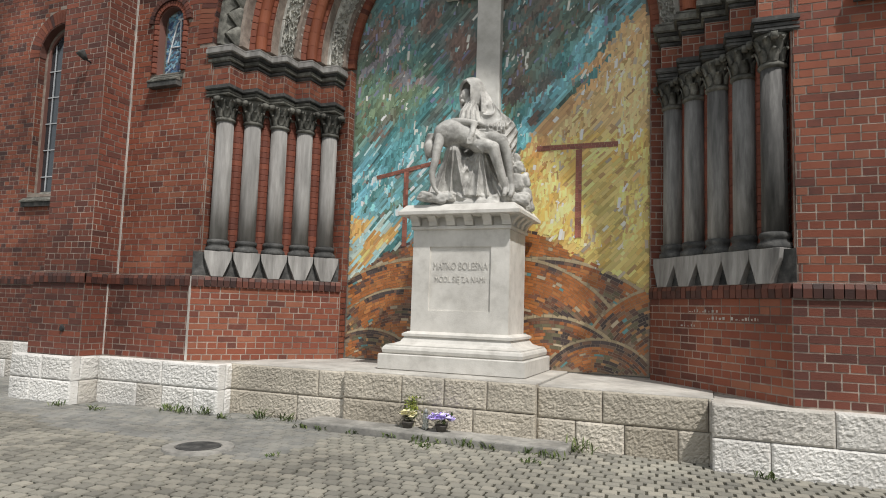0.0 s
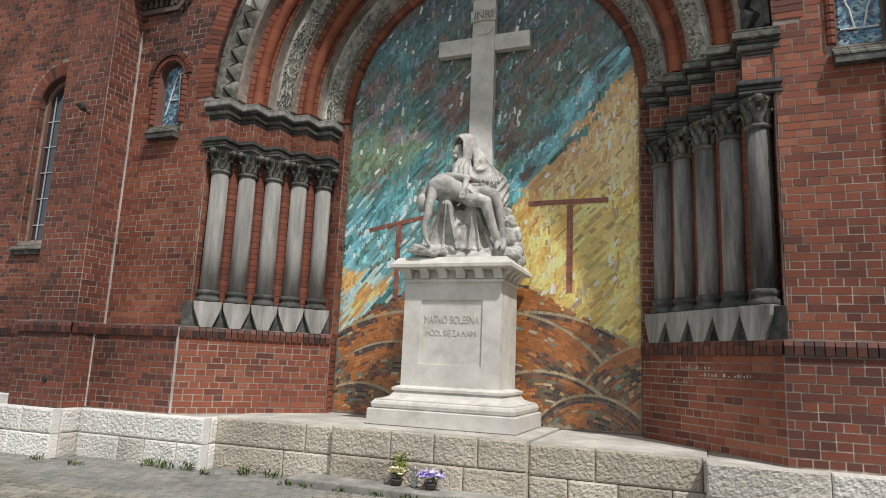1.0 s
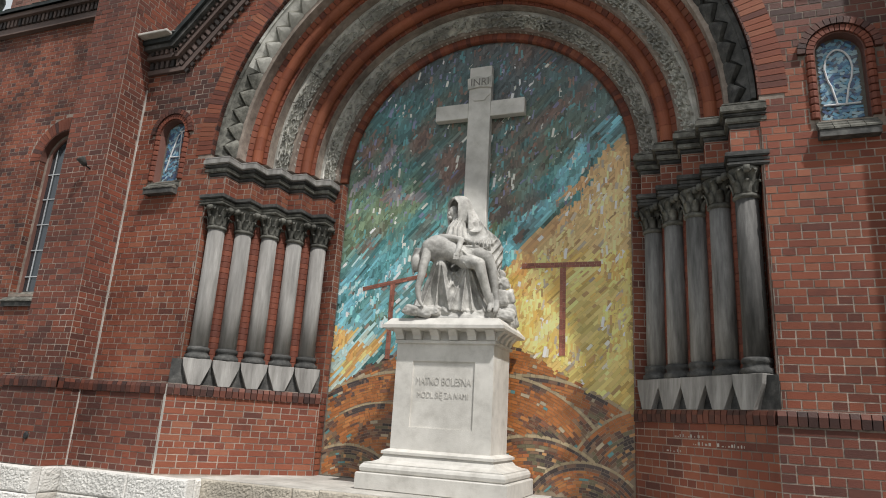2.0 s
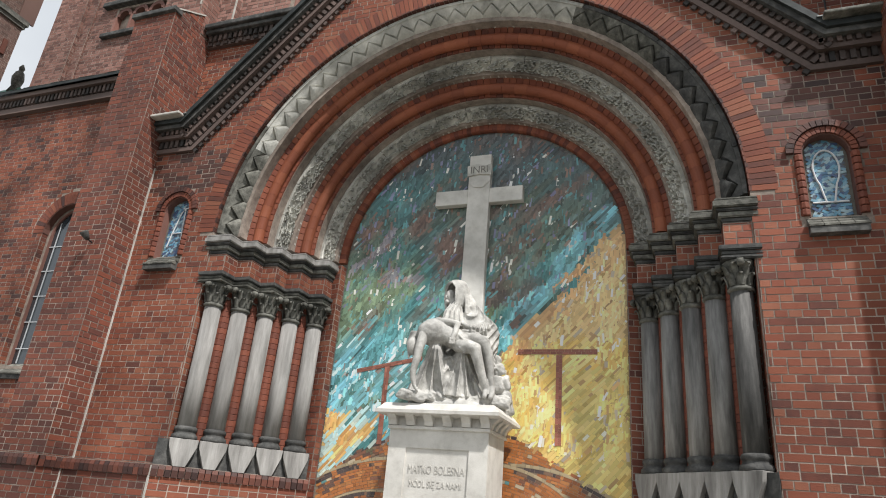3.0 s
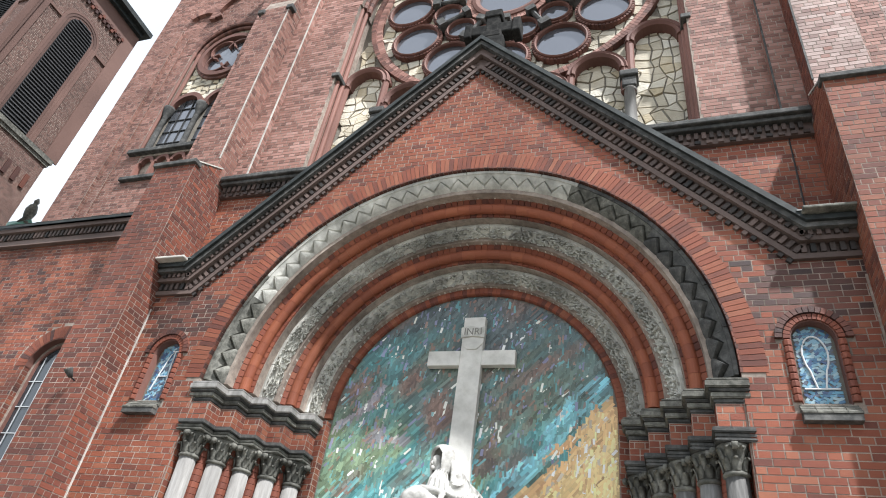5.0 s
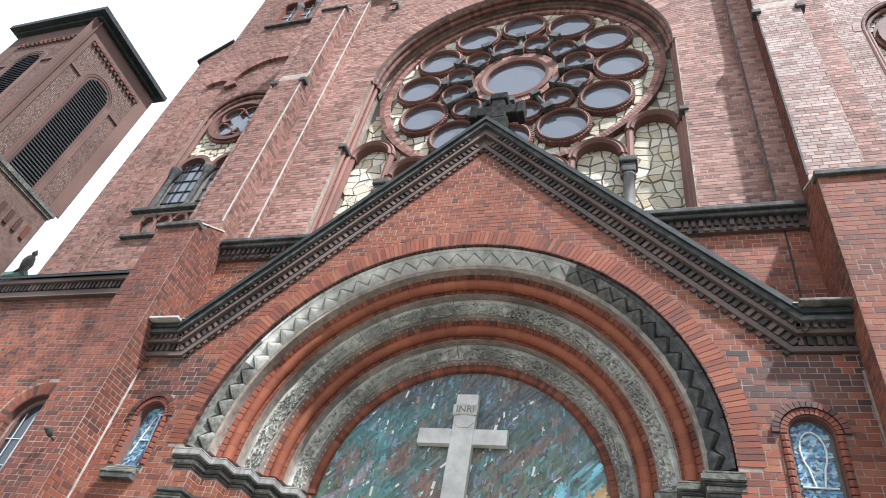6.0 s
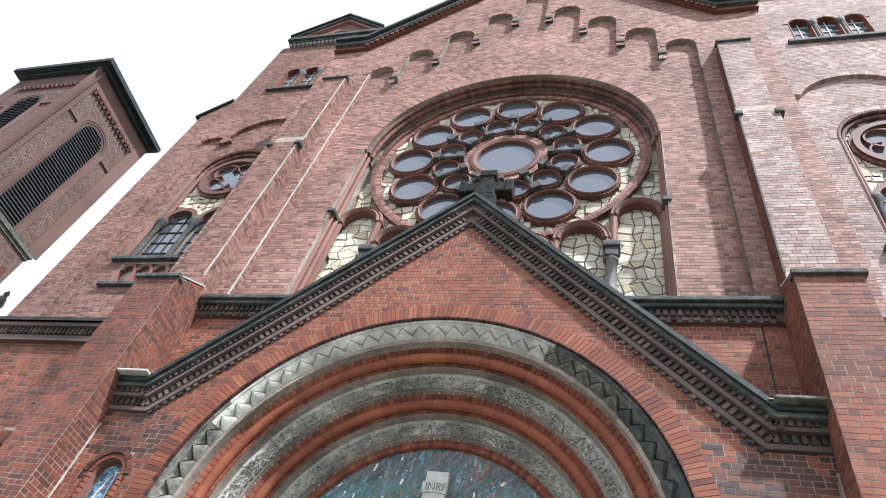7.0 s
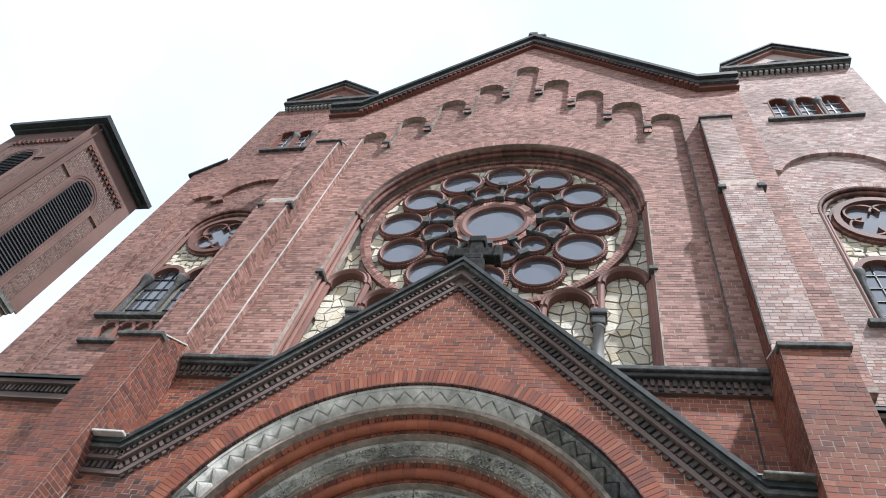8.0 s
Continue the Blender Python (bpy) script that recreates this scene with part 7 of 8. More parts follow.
BALL_V = [v.co.copy() for v in ball.verts]
BALL_F = [[v.index for v in f.verts] for f in ball.faces]
ball.free()


def blob(p, r, sx=1.0, sy=1.0, sz=1.0):
    vs = [bm.verts.new((p[0] + c.x * r * sx, p[1] + c.y * r * sy, p[2] + c.z * r * sz)) for c in BALL_V]
    for f in BALL_F:
        bm.faces.new([vs[i] for i in f])


def limb(p0, r0, p1, r1, flat=1.0):
    a, b = Vector(p0), Vector(p1)
    n = max(2, int((b - a).length / (min(r0, r1) * 0.4)))
    for k in range(n + 1):
        t = k / n
        blob(a.lerp(b, t), r0 + (r1 - r0) * t, 1, flat, 1)


def chain(pts, r0, r1, flat=1.0):
    for k in range(len(pts) - 1):
        t0, t1 = k / (len(pts) - 1), (k + 1) / (len(pts) - 1)
        limb(pts[k], r0 + (r1 - r0) * t0, pts[k + 1], r0 + (r1 - r0) * t1, flat)


def drape(path, folds, amp, phase=0.0, twist=0.0, n=60):
    """Cloth round a line of (centre, width, depth), gathered into upright folds."""
    rings = []
    for k, (c, rx, ry) in enumerate(path):
        t = k / (len(path) - 1)
        ring = []
        for j in range(n):
            a = math.tau * j / n
            g = math.cos(folds * a + phase + twist * t) + 0.5 * math.cos((folds * 2 - 3) * a + 2.1 * phase + 1.3 * t)
            f = 1 + amp * (0.45 + 0.55 * t) * g
            ring.append(bm.verts.new((c[0] + rx * f * math.cos(a), c[1] + ry * f * math.sin(a), c[2] + 0.25 * rx * math.sin(3 * a + phase) * t * 0.15)))
        rings.append(ring)
    for a, b in zip(rings, rings[1:]):
        for j in range(n):
            bm.faces.new((a[j], a[(j + 1) % n], b[(j + 1) % n], b[j]))
    bm.faces.new(rings[0])
    bm.faces.new(rings[-1][::-1])


def smooth_path(path, steps=5):
    out = []
    for (c0, a0, b0), (c1, a1, b1) in zip(path, path[1:]):
        for k in range(steps):
            t = k / steps
            out.append((Vector(c0).lerp(Vector(c1), t), a0 + (a1 - a0) * t, b0 + (b1 - b0) * t))
    return out + [(Vector(path[-1][0]), path[-1][1], path[-1][2])]


# the group is laid out in its own frame: u across, w forwards, z up
ST_C, ST_U, ST_W = Vector((-0.05, 0.84, 0)), Vector((0.941, 0.339, 0)), Vector((0.339, -0.941, 0))


def loc(u, w, z):
    p = ST_C + 1.018 * (u * ST_U + w * ST_W)
    return (p.x, p.y, 1.41 + 1.018 * (z - 1.41) - 0.25 * w)


def bone(pts, r0, r1, flat=1.0):
    chain([loc(*p) for p in pts], r0, r1, flat)


def lump(p, r, su=1.0, sw=1.0, sz=1.0):
    blob(loc(*p), r, su, sw, sz)


def sheet(fn, depth, nu=64, nv=64):
    """Cloth: fn(a, t) gives u, w, z; closed towards the back at depth w."""
    fr = [[bm.verts.new(loc(*fn(i / nu, j / nv))) for i in range(nu + 1)] for j in range(nv + 1)]
    bk = [[bm.verts.new(loc(fn(i / nu, j / nv)[0], depth, fn(i / nu, j / nv)[2])) for i in range(nu + 1)] for j in range(nv + 1)]
    for j in range(nv):
        for i in range(nu):
            bm.faces.new((fr[j][i], fr[j][i + 1], fr[j + 1][i + 1], fr[j + 1][i]))
            bm.faces.new((bk[j][i], bk[j + 1][i], bk[j + 1][i + 1], bk[j][i + 1]))
    for j in range(nv):
        bm.faces.new((fr[j][0], fr[j + 1][0], bk[j + 1][0], bk[j][0]))
        bm.faces.new((fr[j + 1][nu], fr[j][nu], bk[j][nu], bk[j + 1][nu]))
    for i in range(nu):
        bm.faces.new((fr[0][i + 1], fr[0][i], bk[0][i], bk[0][i + 1]))
        bm.faces.new((fr[nv][i], fr[nv][i + 1], bk[nv][i + 1], bk[nv][i]))


def crease(x):
    """Narrow ridges with broad hollows between, -1 to 1."""
    return 1 - 2 * abs(math.sin(x / 2)) ** 0.75


def lerp_at(t, *ys):
    return float(np.interp(t, np.linspace(0, 1, len(ys)), ys))


def boulder(p, r, su=1.0, sw=1.0, sz=1.0):
    """A hewn lump with flat facets."""
    c0 = Vector(loc(*p))
    spin = Euler((srnd.uniform(-0.4, 0.4), srnd.uniform(-0.4, 0.4), srnd.uniform(0, 3))).to_matrix()
    vs = []
    for c in BALL_V:
        k = 1 / (abs(c.x) ** 5 + abs(c.y) ** 5 + abs(c.z) ** 5) ** 0.2
        d = spin @ (c * k * (1 + 0.16 * noise.noise(c * 2.2 + c0 * 5)))
        vs.append(bm.verts.new(c0 + Vector((d.x * r * su, d.y * r * sw, d.z * r * sz))))
    for f in BALL_F:
        bm.faces.new([vs[i] for i in f])


# hewn rock under and beside the figures
srnd = random.Random(11)
for k in range(26):
    u = -0.5 + 1.16 * k / 25
    boulder((u, 0.29 - 0.12 * (k % 3), 2.86 + srnd.uniform(-0.02, 0.02)), srnd.uniform(0.07, 0.09), 1.4, 1.2, 0.8)
lump((0.05, 0.05, 2.7), 0.45, 1.35, 0.9, 0.3)
for u, w, z, r in ((0.63, 0.08, 3.25, 0.085), (0.56, 0.0, 3.35, 0.1), (0.69, 0.12, 3.08, 0.1), (0.6, 0.12, 3.05, 0.12), (0.72, 0.1, 2.9, 0.1), (0.68, 0.2, 2.78, 0.1), (0.55, 0.22, 2.85, 0.1), (0.76, 0.02, 2.76, 0.1)):
    boulder((u, w, z), 0.85 * r, 1.0, 1.0, 1.1)
lump((0.15, -0.12, 3.1), 0.42, 1.0, 0.6, 1.0)


def skirt(a, t):
    left, right = lerp_at(t, -0.3, -0.37, -0.4, -0.47), lerp_at(t, 0.25, 0.28, 0.36, 0.44)
    u = left + (right - left) * a
    k1, k2 = lerp_at(t, -0.2, -0.15, -0.07, 0.02), lerp_at(t, 0.145, 0.15, 0.14, 0.13)
    g1, g2 = math.exp(-((u - k1) / 0.105) ** 2), math.exp(-((u - k2) / 0.085) ** 2)
    top = 3.38 + 0.17 * math.exp(-((u + 0.2) / 0.1) ** 4) + 0.12 * math.exp(-((u - 0.145) / 0.09) ** 4)
    z = top + (2.9 - top) * t
    w = 0.24 + 0.1 * t + (0.17 * g1 + 0.15 * g2) * (1 - 0.45 * t) * min(1.0, 0.45 + 4 * t)
    t1, t2 = math.atan2(u + 0.2, 3.62 - z), math.atan2(u - 0.145, 3.56 - z)
    near = 1 / (1 + math.exp((u + 0.03) * 25))
    w += 0.06 * t ** 0.6 * (near * crease(27 * t1 + 0.8) + (1 - near) * crease(30 * t2 + 2.0))
    # looped folds slung between the knees
    sag = math.exp(-((u + 0.02) / 0.09) ** 2)
    w += 0.03 * sag * (1 - t) * crease(2 * math.pi * (3.2 * t - 0.9 * abs((u + 0.02) / 0.12)))
    w += 0.02 * t * noise.noise(Vector((u * 7, z * 4, 1.0)))
    return u, w + 0.02, z


sheet(skirt, 0.0, 110, 80)
# hem thrown out over the rock on both sides
for k in range(6):
    bone([(0.3 + 0.01 * k, 0.32, 3.1 - 0.03 * k), (0.38 + 0.02 * k, 0.34, 2.98 - 0.03 * k), (0.36 - 0.06 * k, 0.38, 2.84)], 0.02, 0.03)
for k in range(4):
    bone([(-0.36 - 0.02 * k, 0.2, 3.2 - 0.06 * k), (-0.4 - 0.02 * k, 0.24, 2.98), (-0.36 - 0.05 * k, 0.28, 2.84)], 0.025, 0.03)
# mourner's trunk
drape([(Vector(loc(*c)), rx, ry) for c, rx, ry in smooth_path([((0.03, -0.08, 4.12), 0.08, 0.08), ((0.06, -0.08, 4.02), 0.16, 0.13), ((0.12, -0.08, 3.85), 0.25, 0.19), ((0.17, -0.08, 3.6), 0.31, 0.24), ((0.2, -0.06, 3.3), 0.36, 0.28)])], 9, 0.05, 0.9, 1.2)


def breast(a, t):
    """Close folds that run from the throat down to the arm."""
    u = lerp_at(t, -0.05, -0.13, -0.17) + a * lerp_at(t, 0.14, 0.24, 0.36)
    z = lerp_at(t, 4.1, 3.98, 3.78)
    return u, 0.1 + 0.1 * t + 0.06 * math.sin(math.pi * a) + 0.02 * crease(2 * math.pi * (4.5 * a + 0.7 * t)), z


sheet(breast, -0.05, 48, 30)


def mantle(a, t):
    """Mantle drawn over the far shoulder and slung round the hip."""
    left, right = lerp_at(t, 0.1, 0.14, 0.1, 0.16, 0.32, 0.42), lerp_at(t, 0.19, 0.36, 0.56, 0.61, 0.6, 0.55)
    z = lerp_at(t, 4.26, 4.03, 3.82, 3.66, 3.5, 3.3) + lerp_at(t, 0.0, -0.02, 0.02, 0.06, 0.04, 0.05) * a
    u = left + (right - left) * a
    w = lerp_at(t, 0.05, 0.16, 0.28, 0.34, 0.34, 0.24) * (0.35 + 0.65 * math.sin(math.pi * min(1.0, 0.2 + a * 0.72)))
    sling = 2 * math.pi * (7.5 * t + 1.5 * a * a - 0.5 * math.sin(math.pi * a))
    w += 0.045 * min(1.0, 4 * t) * crease(sling) * (0.5 + 0.5 * a) + 0.015 * noise.noise(Vector((u * 8, z * 8, 4.0)))
    return u, w, z


sheet(mantle, -0.2, 70, 90)
bone([(0.44, 0.0, 3.8), (0.53, 0.02, 3.68), (0.53, 0.03, 3.5)], 0.08, 0.08)
# sleeve and hand that hold the lying figure
bone([(0.42, 0.22, 3.78), (0.34, 0.28, 3.74), (0.22, 0.34, 3.77)], 0.07, 0.05)
bone([(0.22, 0.32, 3.76), (0.12, 0.36, 3.81)], 0.042, 0.03)
for k in range(5):
    bone([(0.44 - 0.05 * k, 0.27 + 0.02 * k, 3.84 - 0.01 * k), (0.42 - 0.05 * k, 0.33 + 0.02 * k, 3.77), (0.43 - 0.05 * k, 0.3 + 0.02 * k, 3.7)], 0.014, 0.014)
# cloth slung under the legs
for k in range(5):
    bone([(0.12, 0.38, 3.72 - 0.035 * k), (0.26, 0.38, 3.72 - 0.05 * k), (0.42, 0.26, 3.62 - 0.06 * k), (0.55, 0.16, 3.46 - 0.05 * k)], 0.018, 0.024)
# bent head in a deep open hood
hood = Vector(loc(0.02, -0.02, 4.22))
out = Vector((-0.66, -0.75, -0.12)).normalized()
turn = math.atan2(out.y, out.x)
face = hood + out * 0.09 + Vector((-0.01, 0, -0.035))
blob(face, 0.072, 0.95, 0.95, 1.35)
blob(face + out * 0.07 + Vector((0, 0, -0.015)), 0.014, 1, 1, 2.0)
blob(face + out * 0.05 + Vector((0, 0, -0.08)), 0.03)
bone([(-0.02, 0.02, 4.12), (0.02, 0.0, 3.98)], 0.065, 0.11)
shell = []
for e in np.linspace(-62, 86, 15):
    gap = 52 if e < 15 else max(6, 52 - (e - 15) * 0.85)
    ring = []
    for r in (0.178, 0.142):
        row = []
        for j in range(41):
            a = turn + radians(gap + (360 - 2 * gap) * j / 40)
            flare = 1 + 0.12 * abs(j / 20 - 1) ** 3 + 0.04 * crease(1.05 * j + 0.03 * e) * (e < 60)
            low_out = 0.03 * max(0.0, -e / 62)
            row.append(bm.verts.new(hood + Vector(((r * flare + low_out) * math.cos(a) * math.cos(radians(e * 0.85)), (r * flare + low_out) * math.sin(a) * math.cos(radians(e * 0.85)), r * 1.12 * math.sin(radians(e)) - (0.05 if e < -40 else 0.0)))))
        ring.append(row)
    shell.append(ring[0] + ring[1][::-1])
for lo, hi in zip(shell, shell[1:]):
    n = len(lo)
    for j in range(n):
        bm.faces.new((lo[j], lo[(j + 1) % n], hi[(j + 1) % n], hi[j]))
bm.faces.new(shell[0][::-1])
bm.faces.new(shell[-1])
# veil falling from the hood on the breast
for k in range(4):
    bone([(0.13 + 0.03 * k, 0.12 - 0.03 * k, 4.22 - 0.01 * k), (0.15 + 0.03 * k, 0.15 - 0.02 * k, 4.08), (0.16 + 0.02 * k, 0.18 - 0.02 * k, 3.96 + 0.01 * k)], 0.02, 0.026)
# lying figure: chest, waist and hip across the lap
lump((-0.24, 0.3, 3.67), 0.185, 1.1, 0.8, 1.0)
bone([(-0.3, 0.29, 3.66), (-0.2, 0.3, 3.68), (-0.06, 0.3, 3.64), (0.06, 0.31, 3.6), (0.19, 0.29, 3.55)], 0.155, 0.135)
lump((-0.31, 0.38, 3.72), 0.075, 1.2, 0.8, 0.9)
# thrown-back head and hair
lump((-0.49, 0.24, 3.47), 0.09, 0.85, 1.0, 1.4)
bone([(-0.45, 0.22, 3.6), (-0.38, 0.26, 3.62)], 0.06, 0.075)
for k in range(7):
    bone([(-0.44 - 0.014 * k, 0.28 - 0.02 * k, 3.65), (-0.55 - 0.004 * k, 0.27 - 0.03 * k, 3.5), (-0.53 + 0.004 * k, 0.26 - 0.02 * k, 3.32 + 0.012 * k)], 0.022, 0.014)
# arm hanging to the rock
bone([(-0.36, 0.36, 3.62), (-0.4, 0.39, 3.46), (-0.415, 0.4, 3.33)], 0.07, 0.05)
bone([(-0.415, 0.4, 3.33), (-0.45, 0.41, 3.16), (-0.44, 0.41, 3.06)], 0.05, 0.034)
bone([(-0.44, 0.41, 3.06), (-0.42, 0.41, 2.99), (-0.38, 0.41, 2.93)], 0.034, 0.016)
# arm laid over the body
bone([(-0.2, 0.34, 3.82), (-0.06, 0.38, 3.82), (0.05, 0.41, 3.8)], 0.05, 0.042)
bone([(0.05, 0.41, 3.8), (0.03, 0.45, 3.68), (0.0, 0.46, 3.6)], 0.042, 0.026)
for k in range(4):
    bone([(0.03 - 0.018 * k, 0.465, 3.61), (0.025 - 0.02 * k, 0.47, 3.54)], 0.011, 0.008)
# legs over the knees, feet on the rock
bone([(0.1, 0.36, 3.53), (0.2, 0.43, 3.52), (0.29, 0.47, 3.5)], 0.1, 0.08)
bone([(0.29, 0.47, 3.5), (0.34, 0.45, 3.34), (0.42, 0.4, 3.1), (0.46, 0.38, 3.0)], 0.078, 0.04)
bone([(0.18, 0.3, 3.62), (0.3, 0.35, 3.62), (0.4, 0.38, 3.58)], 0.1, 0.08)
bone([(0.4, 0.38, 3.58), (0.46, 0.37, 3.42), (0.5, 0.36, 3.22), (0.525, 0.35, 3.02)], 0.08, 0.04)
bone([(0.525, 0.36, 3.02), (0.53, 0.42, 2.96), (0.51, 0.48, 2.92)], 0.045, 0.028)
bone([(0.46, 0.38, 3.0), (0.44, 0.45, 2.93)], 0.042, 0.028)
for k in range(4):
    bone([(0.08 + 0.02 * k, 0.44 - 0.01 * k, 3.66 - 0.02 * k), (0.16 + 0.02 * k, 0.46, 3.58 - 0.03 * k), (0.1 + 0.02 * k, 0.46, 3.5 - 0.02 * k)], 0.014, 0.012)
st = part("statue", bm, M_STATUE)
rm = st.modifiers.new("union", "REMESH")
rm.mode, rm.voxel_size, rm.use_smooth_shade = "VOXEL", 0.0072, True
sm = st.modifiers.new("soften", "SMOOTH")
sm.factor, sm.iterations = 0.5, 1
tagged(st, "pale weathered stone statue of a draped seated mourner on the pedestal", "statue")

# stone cross on the mosaic
cr = thing("stone_cross", "tall plain pale stone cross with a scroll before the mosaic", "cross", (0, 1.43, LEDGE + 0.02))
under(part("upright", boxes((-0.175, 0.175, 1.37, 1.495, LEDGE + 0.001, 6.78), bevel=0.008), M_CROSS), cr)
for x0, x1 in ((-0.7, -0.176), (0.176, 0.7)):
    under(part("crossarm", boxes((x0, x1, 1.368, 1.49, 5.93, 6.18), bevel=0.008), M_CROSS), cr)
sc = under(part("scroll", prism([(-0.19, 6.40), (0.0, 6.43), (0.19, 6.40), (0.2, 6.6), (0.1, 6.57), (-0.05, 6.61), (-0.2, 6.58)], "y", 1.345, 1.369), M_STONE_GREY, None, "grey scroll"), cr)
under(lettering("scroll_lettering", "INRI", 0.17, (0, 1.342, 6.5), M_SLAB, "dark carved letters", width=0.28), cr)
under(part("gusset", prism([(-0.17, 6.3), (0.17, 6.3), (0.08, 6.2), (-0.08, 6.2)], "y", 1.355, 1.369), M_CROSS), cr)


# ---- flowers, bottle, lamp ----
def flowers(label, at, mat, n, spread, tall, leaf_n):
    pot = thing("flower_pot", label, "flowers", at, group="flowers on the step")
    part("pot", lathe(bmesh.new(), [(0.05, 0.0), (0.068, 0.06), (0.072, 0.07), (0.062, 0.07)], 14), M_POT, pot, smooth=True)
    P, Q = Pieces(), Pieces()
    for k in range(n):
        a, rr = rng.uniform(0, math.tau), spread * math.sqrt(rng.random())
        c = Vector((rr * math.cos(a), rr * math.sin(a) * 0.7, 0.09 + tall * (1 - (rr / spread) ** 2 * 0.6) * rng.uniform(0.6, 1.0)))
        for p in range(6):
            b = math.tau * p / 6 + rng.uniform(-0.3, 0.3)
            d, s = Vector((math.cos(b), math.sin(b) * 0.8 - 0.3, 0.55)).normalized(), Vector((-math.sin(b), math.cos(b), 0))
            r = 0.036
            q = [c, c + d * r * 0.7 + s * r * 0.5, c + d * r * 1.35, c + d * r * 0.7 - s * r * 0.5]
            P.quadbox(q, [v + Vector((0, 0.002, -0.003)) for v in q])
    for k in range(leaf_n):
        a, rr = rng.uniform(0, math.tau), spread * rng.uniform(0.2, 1.0)
        c = Vector((rr * math.cos(a) * 0.8, rr * math.sin(a) * 0.5 + 0.02, 0.07 + rng.uniform(0, tall * 1.1)))
        d, s = Vector((rng.normal(), rng.normal(), 0.6)).normalized(), Vector((rng.normal(), rng.normal(), 0)).normalized()
        q = [c, c + d * 0.03 + s * 0.014, c + d * 0.065, c + d * 0.03 - s * 0.014]
        Q.quadbox(q, [v + Vector((0, 0.002, -0.002)) for v in q])
    P.build("blossoms", mat, pot)
    Q.build("leaves", M_LEAF, pot)
    return pot


flowers("cream yellow flowers in a small dark pot on the step", (-0.25, -0.37, 0.085), M_PETAL_Y, 24, 0.085, 0.1, 30)
tallp = thing("greenery", "yellow-green leafy sprig behind the cream flowers", "plant", (-0.23, -0.31, 0.085))
P = Pieces()
for k in range(110):
    c = Vector((rng.normal(0, 0.045), rng.normal(0, 0.03), rng.uniform(0.12, 0.33)))
    d, s = Vector((rng.normal(), rng.normal(), 0.8)).normalized(), Vector((rng.normal(), rng.normal(), 0)).normalized()
    q = [c, c + d * 0.02 + s * 0.012, c + d * 0.045, c + d * 0.02 - s * 0.012]
    P.quadbox(q, [v + Vector((0, 0.002, -0.002)) for v in q])
bm = bmesh.new()
for k in range(5):
    tube(bm, [(0.01 * k - 0.02, 0, 0), (0.02 * k - 0.04, 0.005, 0.15), (0.03 * k - 0.06, 0, 0.3)], 0.003, 5)
part("stems", bm, M_LEAF, tallp)
P.build("leaves", material("sprig_leaf", [(0.13, 0.2, 0.03), (0.3, 0.36, 0.06), (0.45, 0.44, 0.14)], 0.6, 20, 0.1, 60, island=True), tallp)
flowers("violet and white flowers in a small dark bowl on the step", (0.16, -0.39, 0.085), M_PETAL_V, 42, 0.14, 0.1, 26)
bottle = thing("glass_lantern", "clear glass votive lantern with a pale metal cap on the step", "lantern", (-0.04, -0.36, 0.085))
part("body", lathe(bmesh.new(), [(0.034, 0.0), (0.036, 0.05), (0.026, 0.07), (0.036, 0.09), (0.036, 0.15), (0.02, 0.18)], 14), M_BOTTLE, bottle, smooth=True)
part("cap", lathe(bmesh.new(), [(0.026, 0.18), (0.028, 0.19), (0.012, 0.215), (0.004, 0.23)], 12), M_ZINC, bottle, "pale metal cap", True)

lamp = thing("floodlight", "small grey floodlight fixed to the brick buttress", "lamp", (-5.42, -0.56, 4.8))
part("bracket", tube(bmesh.new(), [(0, 0.05, 0), (0, -0.06, 0.02), (0, -0.09, 0.06)], 0.012, 6), M_IRON, lamp)
hd = part("head", lathe(bmesh.new(), [(0.04, -0.1), (0.065, -0.02), (0.085, 0.06), (0.09, 0.09), (0.08, 0.092)], 14), M_STONE_DARK, lamp, "grey lamp head", True)
hd.matrix_basis = pose(0, -0.1, 0.06, 35, -20, 0) @ Matrix.Diagonal((0.72, 0.72, 0.72, 1))
vent = part("wall_vent", lathe(bmesh.new(), [(0.045, -0.01), (0.05, 0.0), (0.03, 0.012)], 12), M_IRON)
vent.matrix_basis = pose(-5.42, -0.635, 0.98, 90, 0, 0)
tagged(vent, "round black drain hole cover in the brick buttress", "vent")
cable = part("cable", tube(bmesh.new(), [(4.78, 0.41, 7.35), (4.79, 0.41, 8.5), (4.8, 0.41, 9.3)], 0.012, 6), M_IRON)
tagged(cable, "thin dark lightning cable down the brick wall", "cable")
vane = part("roof_vane", tube(tube(bmesh.new(), [(-7.0, 4.0, 27.8), (-7.0, 4.0, 29.2)], 0.04, 6), [(-7.5, 4.0, 28.7), (-7.0, 4.0, 28.75), (-6.6, 4.0, 29.0)], 0.05, 6), M_ZINC)
tagged(vane, "small metal vane on the roof ridge", "vane")
sp = thing("roof_turret", "tiny copper-clad turret with a ball finial behind the tower", "turret", (7.4, 4.0, 25.0))
part("roof", lathe(bmesh.new(), [(0.55, 0.0), (0.5, 1.6), (0.62, 1.7), (0.05, 3.1)], 8), M_COPPER, sp)
part("ball", lathe(bmesh.new(), [(0.03, 3.0), (0.14, 3.2), (0.14, 3.3), (0.03, 3.45), (0.02, 3.8)], 8), M_ZINC, sp)

# ---- paving setts ----
paving = part("pavement", prism([(-10.6, -11.1), (10.6, -11.1), (10.6, 0.75), (-10.6, 0.75)], "z", -0.03, -0.008), M_GROUND)
tagged(paving, "worn stone sett paving with sandy joints and weeds", "pavement", kind="structure")
SETT, SILTED = Pieces(), Pieces()
ROT = radians(2)
